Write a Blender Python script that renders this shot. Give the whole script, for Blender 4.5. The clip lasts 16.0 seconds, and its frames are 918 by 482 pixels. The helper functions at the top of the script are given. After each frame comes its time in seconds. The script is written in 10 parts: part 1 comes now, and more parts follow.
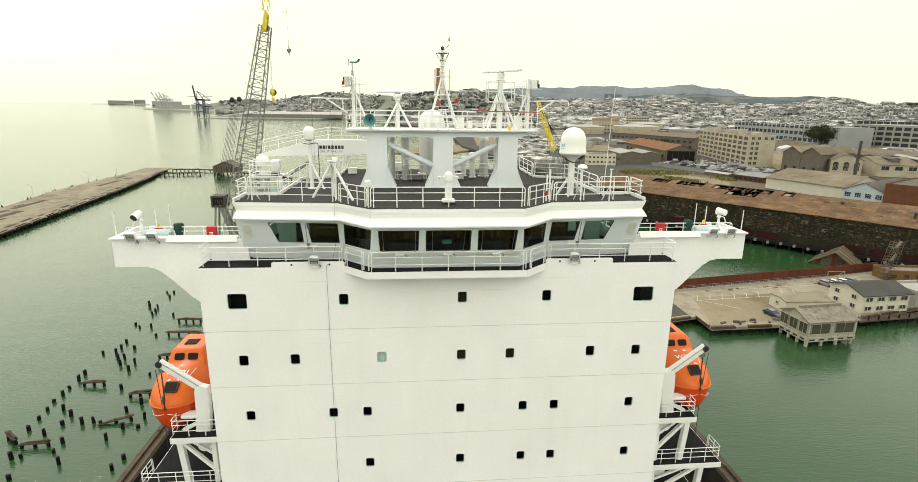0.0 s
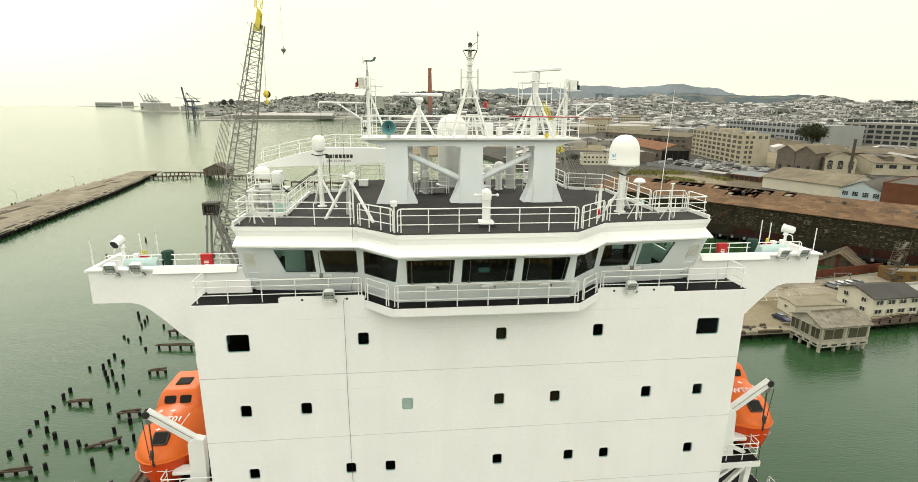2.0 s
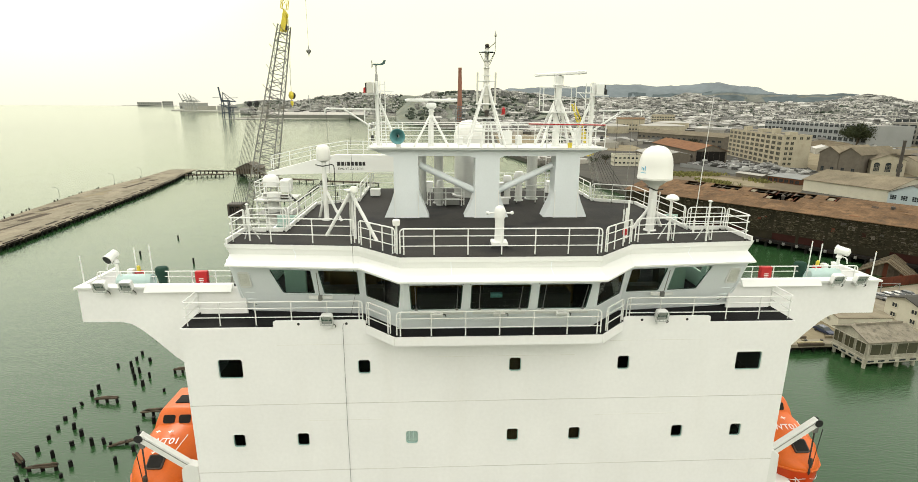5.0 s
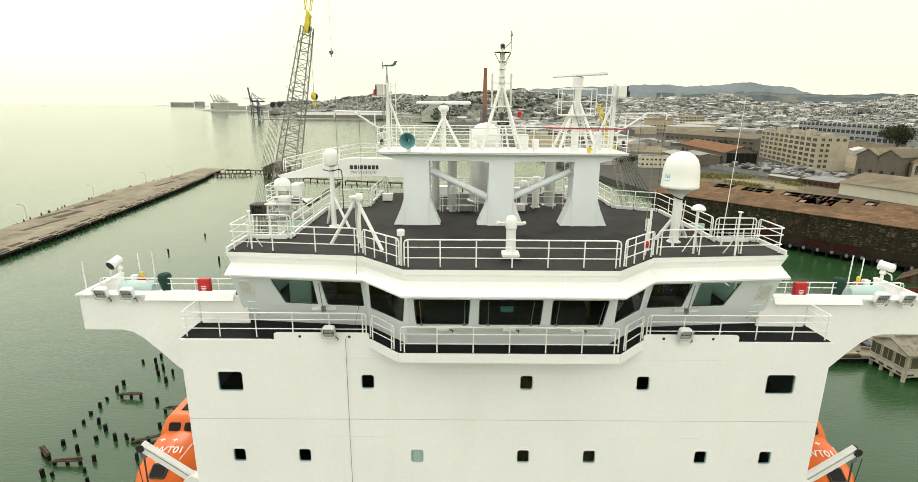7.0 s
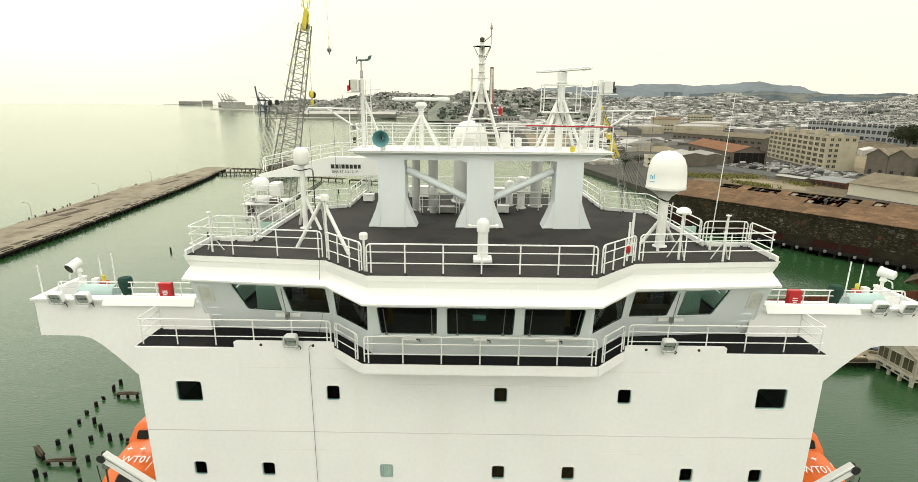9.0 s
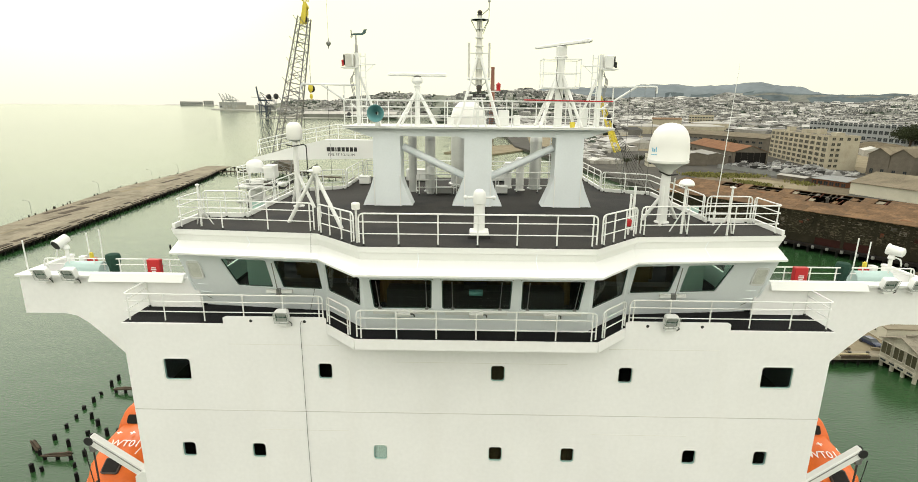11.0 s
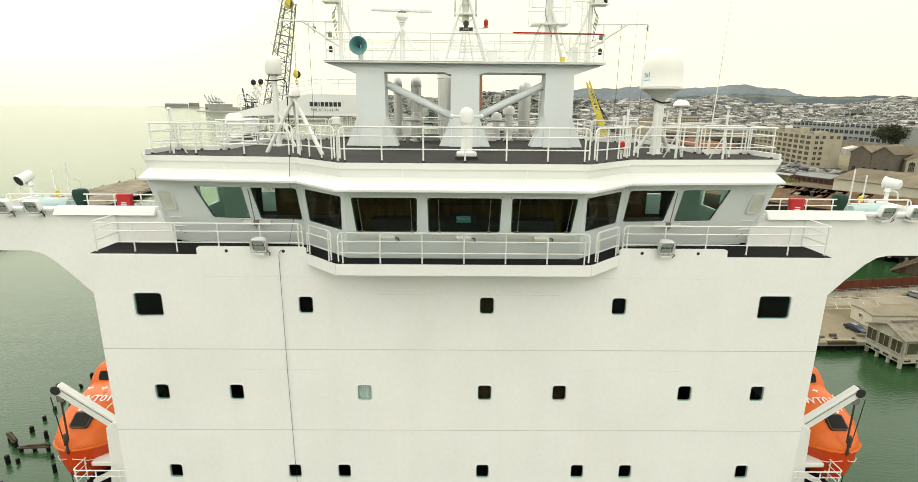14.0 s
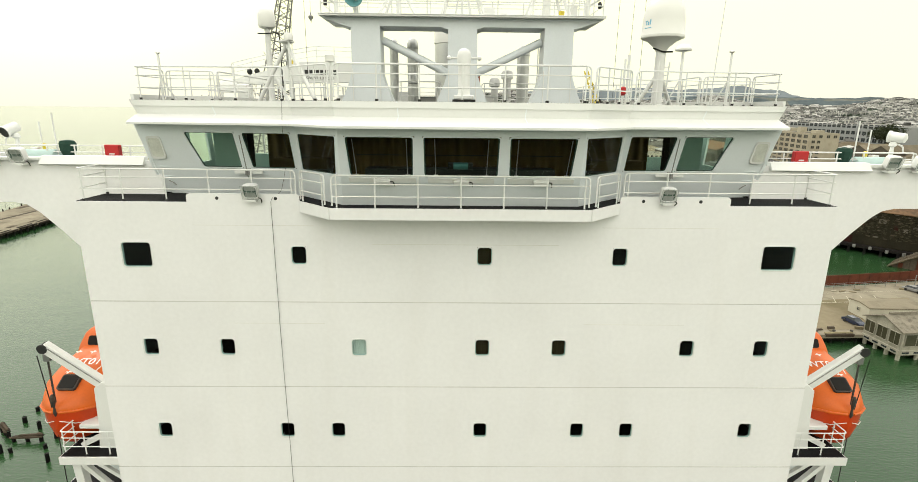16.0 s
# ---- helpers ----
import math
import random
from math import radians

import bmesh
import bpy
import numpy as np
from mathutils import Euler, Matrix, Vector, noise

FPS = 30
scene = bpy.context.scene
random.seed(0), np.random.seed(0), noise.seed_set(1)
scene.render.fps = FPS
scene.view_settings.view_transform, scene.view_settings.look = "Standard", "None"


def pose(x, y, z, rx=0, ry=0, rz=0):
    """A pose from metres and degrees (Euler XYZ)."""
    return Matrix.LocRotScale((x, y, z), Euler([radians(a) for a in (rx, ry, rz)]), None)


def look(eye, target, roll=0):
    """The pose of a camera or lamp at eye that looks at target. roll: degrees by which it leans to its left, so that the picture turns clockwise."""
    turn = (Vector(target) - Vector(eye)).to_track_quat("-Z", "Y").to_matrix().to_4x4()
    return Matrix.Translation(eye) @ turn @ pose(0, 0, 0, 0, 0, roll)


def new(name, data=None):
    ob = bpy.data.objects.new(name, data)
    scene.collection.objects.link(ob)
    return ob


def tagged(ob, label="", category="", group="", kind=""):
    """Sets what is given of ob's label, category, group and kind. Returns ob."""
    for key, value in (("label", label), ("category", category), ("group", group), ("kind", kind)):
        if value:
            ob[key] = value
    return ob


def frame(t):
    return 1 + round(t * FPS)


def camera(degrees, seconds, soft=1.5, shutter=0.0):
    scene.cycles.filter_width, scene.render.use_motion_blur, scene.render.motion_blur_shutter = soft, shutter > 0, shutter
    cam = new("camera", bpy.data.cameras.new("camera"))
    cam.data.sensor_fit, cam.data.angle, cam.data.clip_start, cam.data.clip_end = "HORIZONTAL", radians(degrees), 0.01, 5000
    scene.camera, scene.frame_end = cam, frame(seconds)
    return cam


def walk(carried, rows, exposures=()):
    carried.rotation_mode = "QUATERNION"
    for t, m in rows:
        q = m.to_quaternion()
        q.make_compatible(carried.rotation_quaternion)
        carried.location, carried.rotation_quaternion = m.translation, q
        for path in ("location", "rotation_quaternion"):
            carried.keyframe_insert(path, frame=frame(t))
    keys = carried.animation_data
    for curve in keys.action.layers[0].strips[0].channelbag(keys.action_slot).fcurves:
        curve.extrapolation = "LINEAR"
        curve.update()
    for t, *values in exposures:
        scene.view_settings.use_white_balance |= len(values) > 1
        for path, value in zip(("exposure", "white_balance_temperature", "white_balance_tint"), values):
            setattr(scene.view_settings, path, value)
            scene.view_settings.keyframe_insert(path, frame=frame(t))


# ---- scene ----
cam = camera(82.8, 16.0, soft=0.75)
PATH = [
    (0, (-1.802, -27.37, 51.213), (-1.629, -25.441, 50.714), 0.7),
    (0.5, (-2.436, -26.095, 51.232), (-2.255, -24.166, 50.735), 0.6),
    (1, (-3.017, -24.834, 51.315), (-2.829, -22.906, 50.816), 0.6),
    (1.5, (-3.442, -23.655, 51.401), (-3.245, -21.728, 50.902), 0.5),
    (2, (-3.6, -22.852, 51.438), (-3.398, -20.926, 50.94), 0.4),
    (2.5, (-3.538, -22.538, 51.486), (-3.332, -20.612, 50.987), 0.4),
    (3, (-3.4, -22.32, 51.488), (-3.192, -20.395, 50.989), 0.3),
    (3.5, (-3.234, -21.972, 51.566), (-3.035, -20.045, 51.066), 0.3),
    (6, (-2.292, -19.874, 51.876), (-2.267, -17.938, 51.376), 0.4),
    (6.5, (-2.185, -19.648, 51.878), (-2.175, -17.711, 51.38), 0.4),
    (7, (-1.98, -19.383, 51.936), (-1.977, -17.446, 51.435), 0.4),
    (7.5, (-1.61, -19.049, 51.969), (-1.614, -17.113, 51.467), 0.4),
    (8, (-1.124, -18.681, 51.996), (-1.136, -16.745, 51.492), 0.4),
    (10.5, (-0.44, -17.936, 51.064), (-0.464, -16.001, 50.561), 0.5),
    (11, (-0.411, -17.888, 50.7), (-0.435, -15.952, 50.198), 0.5),
    (11.5, (-0.386, -17.857, 50.296), (-0.409, -15.921, 49.795), 0.5),
    (12, (-0.363, -17.842, 49.912), (-0.377, -15.906, 49.411), 0.5),
    (12.5, (-0.38, -17.807, 49.428), (-0.367, -15.87, 48.931), 0.5),
    (13, (-0.366, -17.784, 48.935), (-0.352, -15.847, 48.438), 0.5),
    (13.5, (-0.348, -17.779, 48.397), (-0.332, -15.842, 47.902), 0.5),
    (14, (-0.328, -17.759, 47.828), (-0.309, -15.821, 47.335), 0.5),
    (14.5, (-0.299, -17.745, 47.283), (-0.279, -15.806, 46.79), 0.5),
    (15, (-0.276, -17.721, 46.766), (-0.253, -15.783, 46.273), 0.6),
    (15.5, (-0.272, -17.713, 46.331), (-0.247, -15.774, 45.84), 0.6),
    (16, (-0.29, -17.763, 45.921), (-0.262, -15.824, 45.432), 0.6),
]
walk(cam, [(t, look(eye, target, roll)) for t, eye, target, roll in PATH])

# ---- world and light: high thin overcast, the sun behind cloud far off over the open water ----
SUN_AZ, SUN_EL = radians(-36), radians(50)
world = bpy.data.worlds.new("overcast_sky")
scene.world = world
world.use_nodes = True
wn, wl = world.node_tree.nodes, world.node_tree.links
wn.clear()
w_out = wn.new("ShaderNodeOutputWorld")
w_bg = wn.new("ShaderNodeBackground")
w_tc = wn.new("ShaderNodeTexCoord")
w_sep = wn.new("ShaderNodeSeparateXYZ")
w_ramp = wn.new("ShaderNodeValToRGB")
w_sky = wn.new("ShaderNodeTexSky")
w_sky.sky_type, w_sky.sun_disc = "NISHITA", False
w_sky.sun_elevation, w_sky.sun_rotation = SUN_EL, SUN_AZ
w_mul = wn.new("ShaderNodeVectorMath")
w_mul.operation = "SCALE"
w_mul.inputs["Scale"].default_value = 0.012
w_add = wn.new("ShaderNodeVectorMath")
w_add.operation = "ADD"
w_ramp.color_ramp.interpolation = "EASE"
els = w_ramp.color_ramp.elements
els[0].position, els[0].color = 0.0, (0.95, 0.93, 0.785, 1)
els[1].position, els[1].color = 1.0, (1.45, 1.42, 1.28, 1)
e = els.new(0.05)
e.color = (1.08, 1.065, 0.80, 1)
e = els.new(0.14)
e.color = (1.25, 1.235, 0.815, 1)
e = els.new(0.20)
e.color = (1.34, 1.32, 0.85, 1)
e = els.new(0.27)
e.color = (1.68, 1.65, 1.42, 1)
e = els.new(0.42)
e.color = (1.74, 1.71, 1.53, 1)
w_noise = wn.new("ShaderNodeTexNoise")
w_noise.inputs["Scale"].default_value = 2.2
w_noise.inputs["Detail"].default_value = 4
w_map = wn.new("ShaderNodeMapRange")
w_map.inputs["To Min"].default_value, w_map.inputs["To Max"].default_value = 0.95, 1.05
w_mix = wn.new("ShaderNodeVectorMath")
w_mix.operation = "SCALE"
wl.new(w_tc.outputs["Generated"], w_sep.inputs[0])
wl.new(w_sep.outputs["Z"], w_ramp.inputs["Fac"])
wl.new(w_tc.outputs["Generated"], w_noise.inputs["Vector"])
wl.new(w_noise.outputs["Fac"], w_map.inputs["Value"])
wl.new(w_ramp.outputs["Color"], w_mix.inputs[0])
wl.new(w_map.outputs["Result"], w_mix.inputs["Scale"])
wl.new(w_sky.outputs["Color"], w_mul.inputs[0])
wl.new(w_mix.outputs[0], w_add.inputs[0])
wl.new(w_mul.outputs[0], w_add.inputs[1])
# glow added low in the sky on the sun's side, to brighten the water
w_dot = wn.new("ShaderNodeVectorMath")
w_dot.operation = "DOT_PRODUCT"
GLOW_EL = radians(28)
w_dot.inputs[1].default_value = (math.sin(SUN_AZ) * math.cos(GLOW_EL), math.cos(SUN_AZ) * math.cos(GLOW_EL), math.sin(GLOW_EL))
w_near = wn.new("ShaderNodeMapRange")
w_near.interpolation_type = "SMOOTHSTEP"
w_near.inputs["From Min"].default_value, w_near.inputs["From Max"].default_value = 0.88, 1.0
w_glow = wn.new("ShaderNodeVectorMath")
w_glow.operation = "MULTIPLY_ADD"
w_glow.inputs[1].default_value = (0.6, 0.59, 0.5)
wl.new(w_tc.outputs["Generated"], w_dot.inputs[0])
wl.new(w_dot.outputs["Value"], w_near.inputs["Value"])
wl.new(w_near.outputs["Result"], w_glow.inputs[0])
wl.new(w_add.outputs[0], w_glow.inputs[2])
# added gentle brightening of the sky away from the land, to light the house front
w_back = wn.new("ShaderNodeMapRange")
w_back.interpolation_type = "SMOOTHSTEP"
w_back.inputs["From Min"].default_value, w_back.inputs["From Max"].default_value = 0.25, -0.9
w_fill = wn.new("ShaderNodeVectorMath")
w_fill.operation = "MULTIPLY_ADD"
w_fill.inputs[1].default_value = (0.40, 0.40, 0.35)
wl.new(w_sep.outputs["Y"], w_back.inputs["Value"])
wl.new(w_back.outputs["Result"], w_fill.inputs[0])
wl.new(w_glow.outputs[0], w_fill.inputs[2])
wl.new(w_fill.outputs[0], w_bg.inputs["Color"])
w_bg.inputs["Strength"].default_value = 1.0
wl.new(w_bg.outputs[0], w_out.inputs["Surface"])

sun = new("sun", bpy.data.lights.new("sun", "SUN"))
sun.data.energy, sun.data.angle, sun.data.color = 1.0, radians(6), (1.0, 0.95, 0.86)
sun.matrix_world = look((0, 0, 200), (-math.sin(SUN_AZ) * 100, -math.cos(SUN_AZ) * 100, 200 - 100 * math.tan(SUN_EL)))

# ---- building tools ----
V = Vector


def material(name, color, rough=0.5, metal=0.0, vary=0.12, scale=1.5, fine=25.0, bump=0.0, streak=0.0, stain=None, amount=0.0,
             transmit=0.0, coat=0.0, pieces=0.0, stretch=(1, 1, 1), joined=False):
    """A surface with large and fine variation, optional stains of a second colour, drip streaks and relief."""
    m = bpy.data.materials.new(name)
    m.use_nodes = True
    nt = m.node_tree
    n, l = nt.nodes, nt.links
    b = n["Principled BSDF"]
    b.inputs["Roughness"].default_value = rough
    b.inputs["Specular IOR Level"].default_value = 0.12 if rough >= 0.7 else 0.4
    b.inputs["Metallic"].default_value = metal
    b.inputs["Transmission Weight"].default_value = transmit
    b.inputs["Coat Weight"].default_value = coat
    tc = n.new("ShaderNodeTexCoord")
    mp = n.new("ShaderNodeMapping")
    mp.inputs["Scale"].default_value = stretch
    l.new(tc.outputs["Object"], mp.inputs[0])
    big = n.new("ShaderNodeTexNoise")
    big.inputs["Scale"].default_value, big.inputs["Detail"].default_value = scale, 5
    small = n.new("ShaderNodeTexNoise")
    small.inputs["Scale"].default_value, small.inputs["Detail"].default_value = fine, 4
    l.new(mp.outputs[0], big.inputs["Vector"])
    l.new(mp.outputs[0], small.inputs["Vector"])
    mix = n.new("ShaderNodeMath")
    mix.operation = "MULTIPLY_ADD"
    mix.inputs[1].default_value = 0.6
    l.new(big.outputs["Fac"], mix.inputs[0])
    half = n.new("ShaderNodeMath")
    half.operation = "MULTIPLY"
    half.inputs[1].default_value = 0.4
    l.new(small.outputs["Fac"], half.inputs[0])
    l.new(half.outputs[0], mix.inputs[2])
    rng = n.new("ShaderNodeMapRange")
    rng.inputs["From Min"].default_value, rng.inputs["From Max"].default_value = 0.3, 0.7
    rng.inputs["To Min"].default_value, rng.inputs["To Max"].default_value = 1 - vary, 1 + vary
    l.new(mix.outputs[0], rng.inputs["Value"])
    value = rng.outputs["Result"]
    if pieces:
        info = n.new("ShaderNodeObjectInfo")
        pr = n.new("ShaderNodeMapRange")
        pr.inputs["To Min"].default_value, pr.inputs["To Max"].default_value = 1 - pieces, 1 + pieces
        l.new(info.outputs["Random"], pr.inputs["Value"])
        geo = n.new("ShaderNodeNewGeometry")
        isl = n.new("ShaderNodeMapRange")
        isl.inputs["To Min"].default_value, isl.inputs["To Max"].default_value = 1 - pieces, 1 + pieces
        l.new(geo.outputs["Random Per Island"], isl.inputs["Value"])
        both = n.new("ShaderNodeMath")
        both.operation = "MULTIPLY"
        both.inputs[0].default_value = 1.0
        if not joined:
            l.new(pr.outputs["Result"], both.inputs[0])
        l.new(isl.outputs["Result"], both.inputs[1])
        out = n.new("ShaderNodeMath")
        out.operation = "MULTIPLY"
        l.new(both.outputs[0], out.inputs[0])
        l.new(value, out.inputs[1])
        value = out.outputs[0]
    sc = n.new("ShaderNodeVectorMath")
    sc.operation = "SCALE"
    sc.inputs[0].default_value = color[:3]
    l.new(value, sc.inputs["Scale"])
    col = sc.outputs[0]
    if stain:
        sm = n.new("ShaderNodeMapping")
        sm.inputs["Scale"].default_value = (1, 1, 0.12) if streak else (1, 1, 1)
        l.new(tc.outputs["Object"], sm.inputs[0])
        sn = n.new("ShaderNodeTexNoise")
        sn.inputs["Scale"].default_value = streak or scale * 2.3
        sn.inputs["Detail"].default_value = 6
        l.new(sm.outputs[0], sn.inputs["Vector"])
        sr = n.new("ShaderNodeMapRange")
        sr.inputs["From Min"].default_value, sr.inputs["From Max"].default_value = 0.5, 0.75
        sr.inputs["To Max"].default_value = amount
        l.new(sn.outputs["Fac"], sr.inputs["Value"])
        mx = n.new("ShaderNodeMix")
        mx.data_type = "RGBA"
        l.new(sr.outputs["Result"], mx.inputs["Factor"])
        l.new(col, mx.inputs[6])
        mx.inputs[7].default_value = (*stain, 1)
        col = mx.outputs[2]
    l.new(col, b.inputs["Base Color"])
    if bump:
        bp = n.new("ShaderNodeBump")
        bp.inputs["Strength"].default_value = min(1.0, bump)
        bp.inputs["Distance"].default_value = 0.02 * max(1.0, bump)
        l.new(small.outputs["Fac"], bp.inputs["Height"])
        l.new(bp.outputs[0], b.inputs["Normal"])
    return m


def glass(name, color, rough=0.02, ior=1.45):
    m = bpy.data.materials.new(name)
    m.use_nodes = True
    b = m.node_tree.nodes["Principled BSDF"]
    b.inputs["Base Color"].default_value = (*color, 1)
    b.inputs["Roughness"].default_value = rough
    b.inputs["Transmission Weight"].default_value = 1.0
    b.inputs["IOR"].default_value = ior
    return m


def mesh_of(bm, name, mat=None, smooth=False):
    me = bpy.data.meshes.new(name)
    bmesh.ops.recalc_face_normals(bm, faces=bm.faces[:])
    bm.to_mesh(me)
    bm.free()
    if mat:
        me.materials.append(mat)
    if smooth:
        me.shade_smooth()
        me.set_sharp_from_angle(angle=radians(38))
    return me


def thing(name, base, label="", category="", group="", kind=""):
    """An Empty at the thing's base; its parts are modelled in world places."""
    ob = new(name)
    ob.empty_display_size = 0.3
    ob.matrix_world = Matrix.Translation(base)
    return tagged(ob, label, category, group, kind)


def world_of(ob):
    """Where ob stands, worked out from its parents."""
    own = ob.matrix_basis.copy()
    return world_of(ob.parent) @ ob.matrix_parent_inverse @ own if ob.parent else own


def hang(ob, parent):
    """Make ob a part of parent, staying where it is; both are unrotated."""
    ob.parent = parent
    ob.matrix_parent_inverse = world_of(parent).inverted()
    return ob


def part(name, bm, mat, parent, label="", smooth=False):
    me = bm if isinstance(bm, bpy.types.Mesh) else mesh_of(bm, name, mat, smooth)
    ob = new(name, me)
    if parent:
        hang(ob, parent)
    if label:
        ob["label"] = label
    return ob


def single(name, bm, mat, label, category="", group="", kind="", smooth=False):
    return tagged(part(name, bm, mat, None, "", smooth), label, category, group, kind)


def box(bm, x0, x1, y0, y1, z0, z1, m=None):
    c = [V((x, y, z)) for z in (z0, z1) for y in (y0, y1) for x in (x0, x1)]
    v = [bm.verts.new(m @ p if m else p) for p in c]
    for f in ((0, 2, 3, 1), (4, 5, 7, 6), (0, 1, 5, 4), (2, 6, 7, 3), (0, 4, 6, 2), (1, 3, 7, 5)):
        bm.faces.new([v[i] for i in f])
    return v


def prism(bm, outline, low, high):
    """A solid over an outline in x, y; low and high are heights or second outlines (with z) above each other."""
    a = [bm.verts.new((x, y, low)) for x, y in outline]
    b = [bm.verts.new((x, y, high)) for x, y in outline]
    n = len(a)
    for i in range(n):
        bm.faces.new((a[i], a[(i + 1) % n], b[(i + 1) % n], b[i]))
    bm.faces.new(a[::-1])
    bm.faces.new(b)


def loft(bm, rings, cap=True, closed=True):
    """Skin over rings of points with equal counts."""
    vs = [[bm.verts.new(p) for p in ring] for ring in rings]
    n = len(vs[0])
    for a, b in zip(vs, vs[1:]):
        for i in range(n if closed else n - 1):
            bm.faces.new((a[i], a[(i + 1) % n], b[(i + 1) % n], b[i]))
    if cap and closed:
        bm.faces.new(vs[0][::-1])
        bm.faces.new(vs[-1])
    return vs


def tube(bm, p, q, r, n=8, r2=None):
    p, q = V(p), V(q)
    d = q - p
    if d.length < 1e-5:
        return
    m = d.to_track_quat("Z", "Y").to_matrix()
    ring = lambda c, rad: [c + m @ V((rad * math.cos(2 * math.pi * i / n), rad * math.sin(2 * math.pi * i / n), 0)) for i in range(n)]
    loft(bm, [ring(p, r), ring(q, r if r2 is None else r2)])


def fillet(points, r, steps=4):
    """Round the inner corners of a polyline."""
    pts = [V(p) for p in points]
    out = [pts[0]]
    for a, b, c in zip(pts, pts[1:], pts[2:]):
        u, w = (a - b), (c - b)
        k = min(r, u.length * 0.45, w.length * 0.45)
        s, t = b + u.normalized() * k, b + w.normalized() * k
        for i in range(steps + 1):
            f = i / steps
            out.append((1 - f) ** 2 * s + 2 * f * (1 - f) * b + f * f * t)
    out.append(pts[-1])
    return out


def bar(bm, points, r, n=6):
    """A bent round bar through the points, one skin with mitred bends."""
    pts = [V(p) for p in points]
    rings, up = [], None
    for i, p in enumerate(pts):
        d = (pts[min(i + 1, len(pts) - 1)] - pts[max(i - 1, 0)]).normalized()
        if up is None:
            up = d.orthogonal().normalized()
        up = (up - d * up.dot(d)).normalized()
        side = d.cross(up)
        rings.append([p + r * (math.cos(2 * math.pi * k / n) * up + math.sin(2 * math.pi * k / n) * side) for k in range(n)])
    loft(bm, rings)


def lathe(bm, profile, at, n=20, m=None):
    """Turn (radius, height) pairs round the upright through at."""
    rings = []
    for r, z in profile:
        ring = [V((max(r, 1e-4) * math.cos(2 * math.pi * i / n), max(r, 1e-4) * math.sin(2 * math.pi * i / n), z)) for i in range(n)]
        rings.append([V(at) + (m @ p if m else p) for p in ring])
    loft(bm, rings)


def rounded(w, h, r, steps=3):
    """A rounded rectangle about the origin, in two coordinates."""
    out = []
    for cx, cy, a0 in ((w / 2 - r, h / 2 - r, 0), (-w / 2 + r, h / 2 - r, 90), (-w / 2 + r, -h / 2 + r, 180), (w / 2 - r, -h / 2 + r, 270)):
        for i in range(steps + 1):
            a = radians(a0 + 90 * i / steps)
            out.append((cx + r * math.cos(a), cy + r * math.sin(a)))
    return out


def bevelled(bm, width=0.02, seg=1):
    bmesh.ops.bevel(bm, geom=bm.edges[:], offset=width, segments=seg, affect="EDGES", profile=0.5)
    return bm


def fresh():
    return bmesh.new()


def railing(points, label, z=None, height=1.1, gap=1.5, r=0.028, ends=True, group="", feet=True, name="railing", bars=(0.38, 0.74)):
    """A pipe railing along points: upright posts on black feet, a rounded top loop and two lower bars."""
    pts = [V(p) for p in points]
    t = thing(name, pts[0], label, "railing", group)
    up = V((0, 0, 1))
    bm = fresh()
    if ends:
        path = [pts[0] + up * 0.12] + [p + up * height for p in pts] + [pts[-1] + up * 0.12]
        bar(bm, fillet(path, 0.18), r)
    else:
        bar(bm, fillet([p + up * height for p in pts], 0.18), r)
    part("top_rail", bm, WHITE, t, smooth=True)
    for h in bars:
        bm = fresh()
        bar(bm, fillet([p + up * h * height for p in pts], 0.15), r * 0.75)
        part("lower_rail", bm, WHITE, t, smooth=True)
    total = 0
    for a, b in zip(pts, pts[1:]):
        d = b - a
        k = max(1, round(d.length / gap))
        for i in range(k + 1):
            if i == k and b is not pts[-1]:
                continue
            p = a + d * (min(max(i / k, 0.18 / max(d.length, 0.4) * 0.8), 1 - 0.18 / max(d.length, 0.4) * 0.8) if ends and i in (0, k) else i / k)
            bm = fresh()
            tube(bm, p, p + up * height * 0.99, r * 0.95, 6)
            post = part("post", bm, WHITE, t, smooth=True)
            if feet:
                bm = fresh()
                tube(bm, p - up * 0.01, p + up * 0.07, r * 1.9, 6)
                part("foot", bm, BLACK_PAINT, post)
    return t


def lettering(text, size, m, mat, parent, name="lettering", depth=0.004):
    cu = bpy.data.curves.new(name, "FONT")
    cu.body, cu.size, cu.extrude = text, size, depth
    cu.align_x, cu.align_y = "CENTER", "CENTER"
    tmp = bpy.data.objects.new(name, cu)
    scene.collection.objects.link(tmp)
    me = bpy.data.meshes.new_from_object(tmp)
    bpy.data.objects.remove(tmp)
    me.transform(m)
    me.materials.clear()
    me.materials.append(mat)
    ob = new(name, me)
    if parent:
        hang(ob, parent)
    return ob

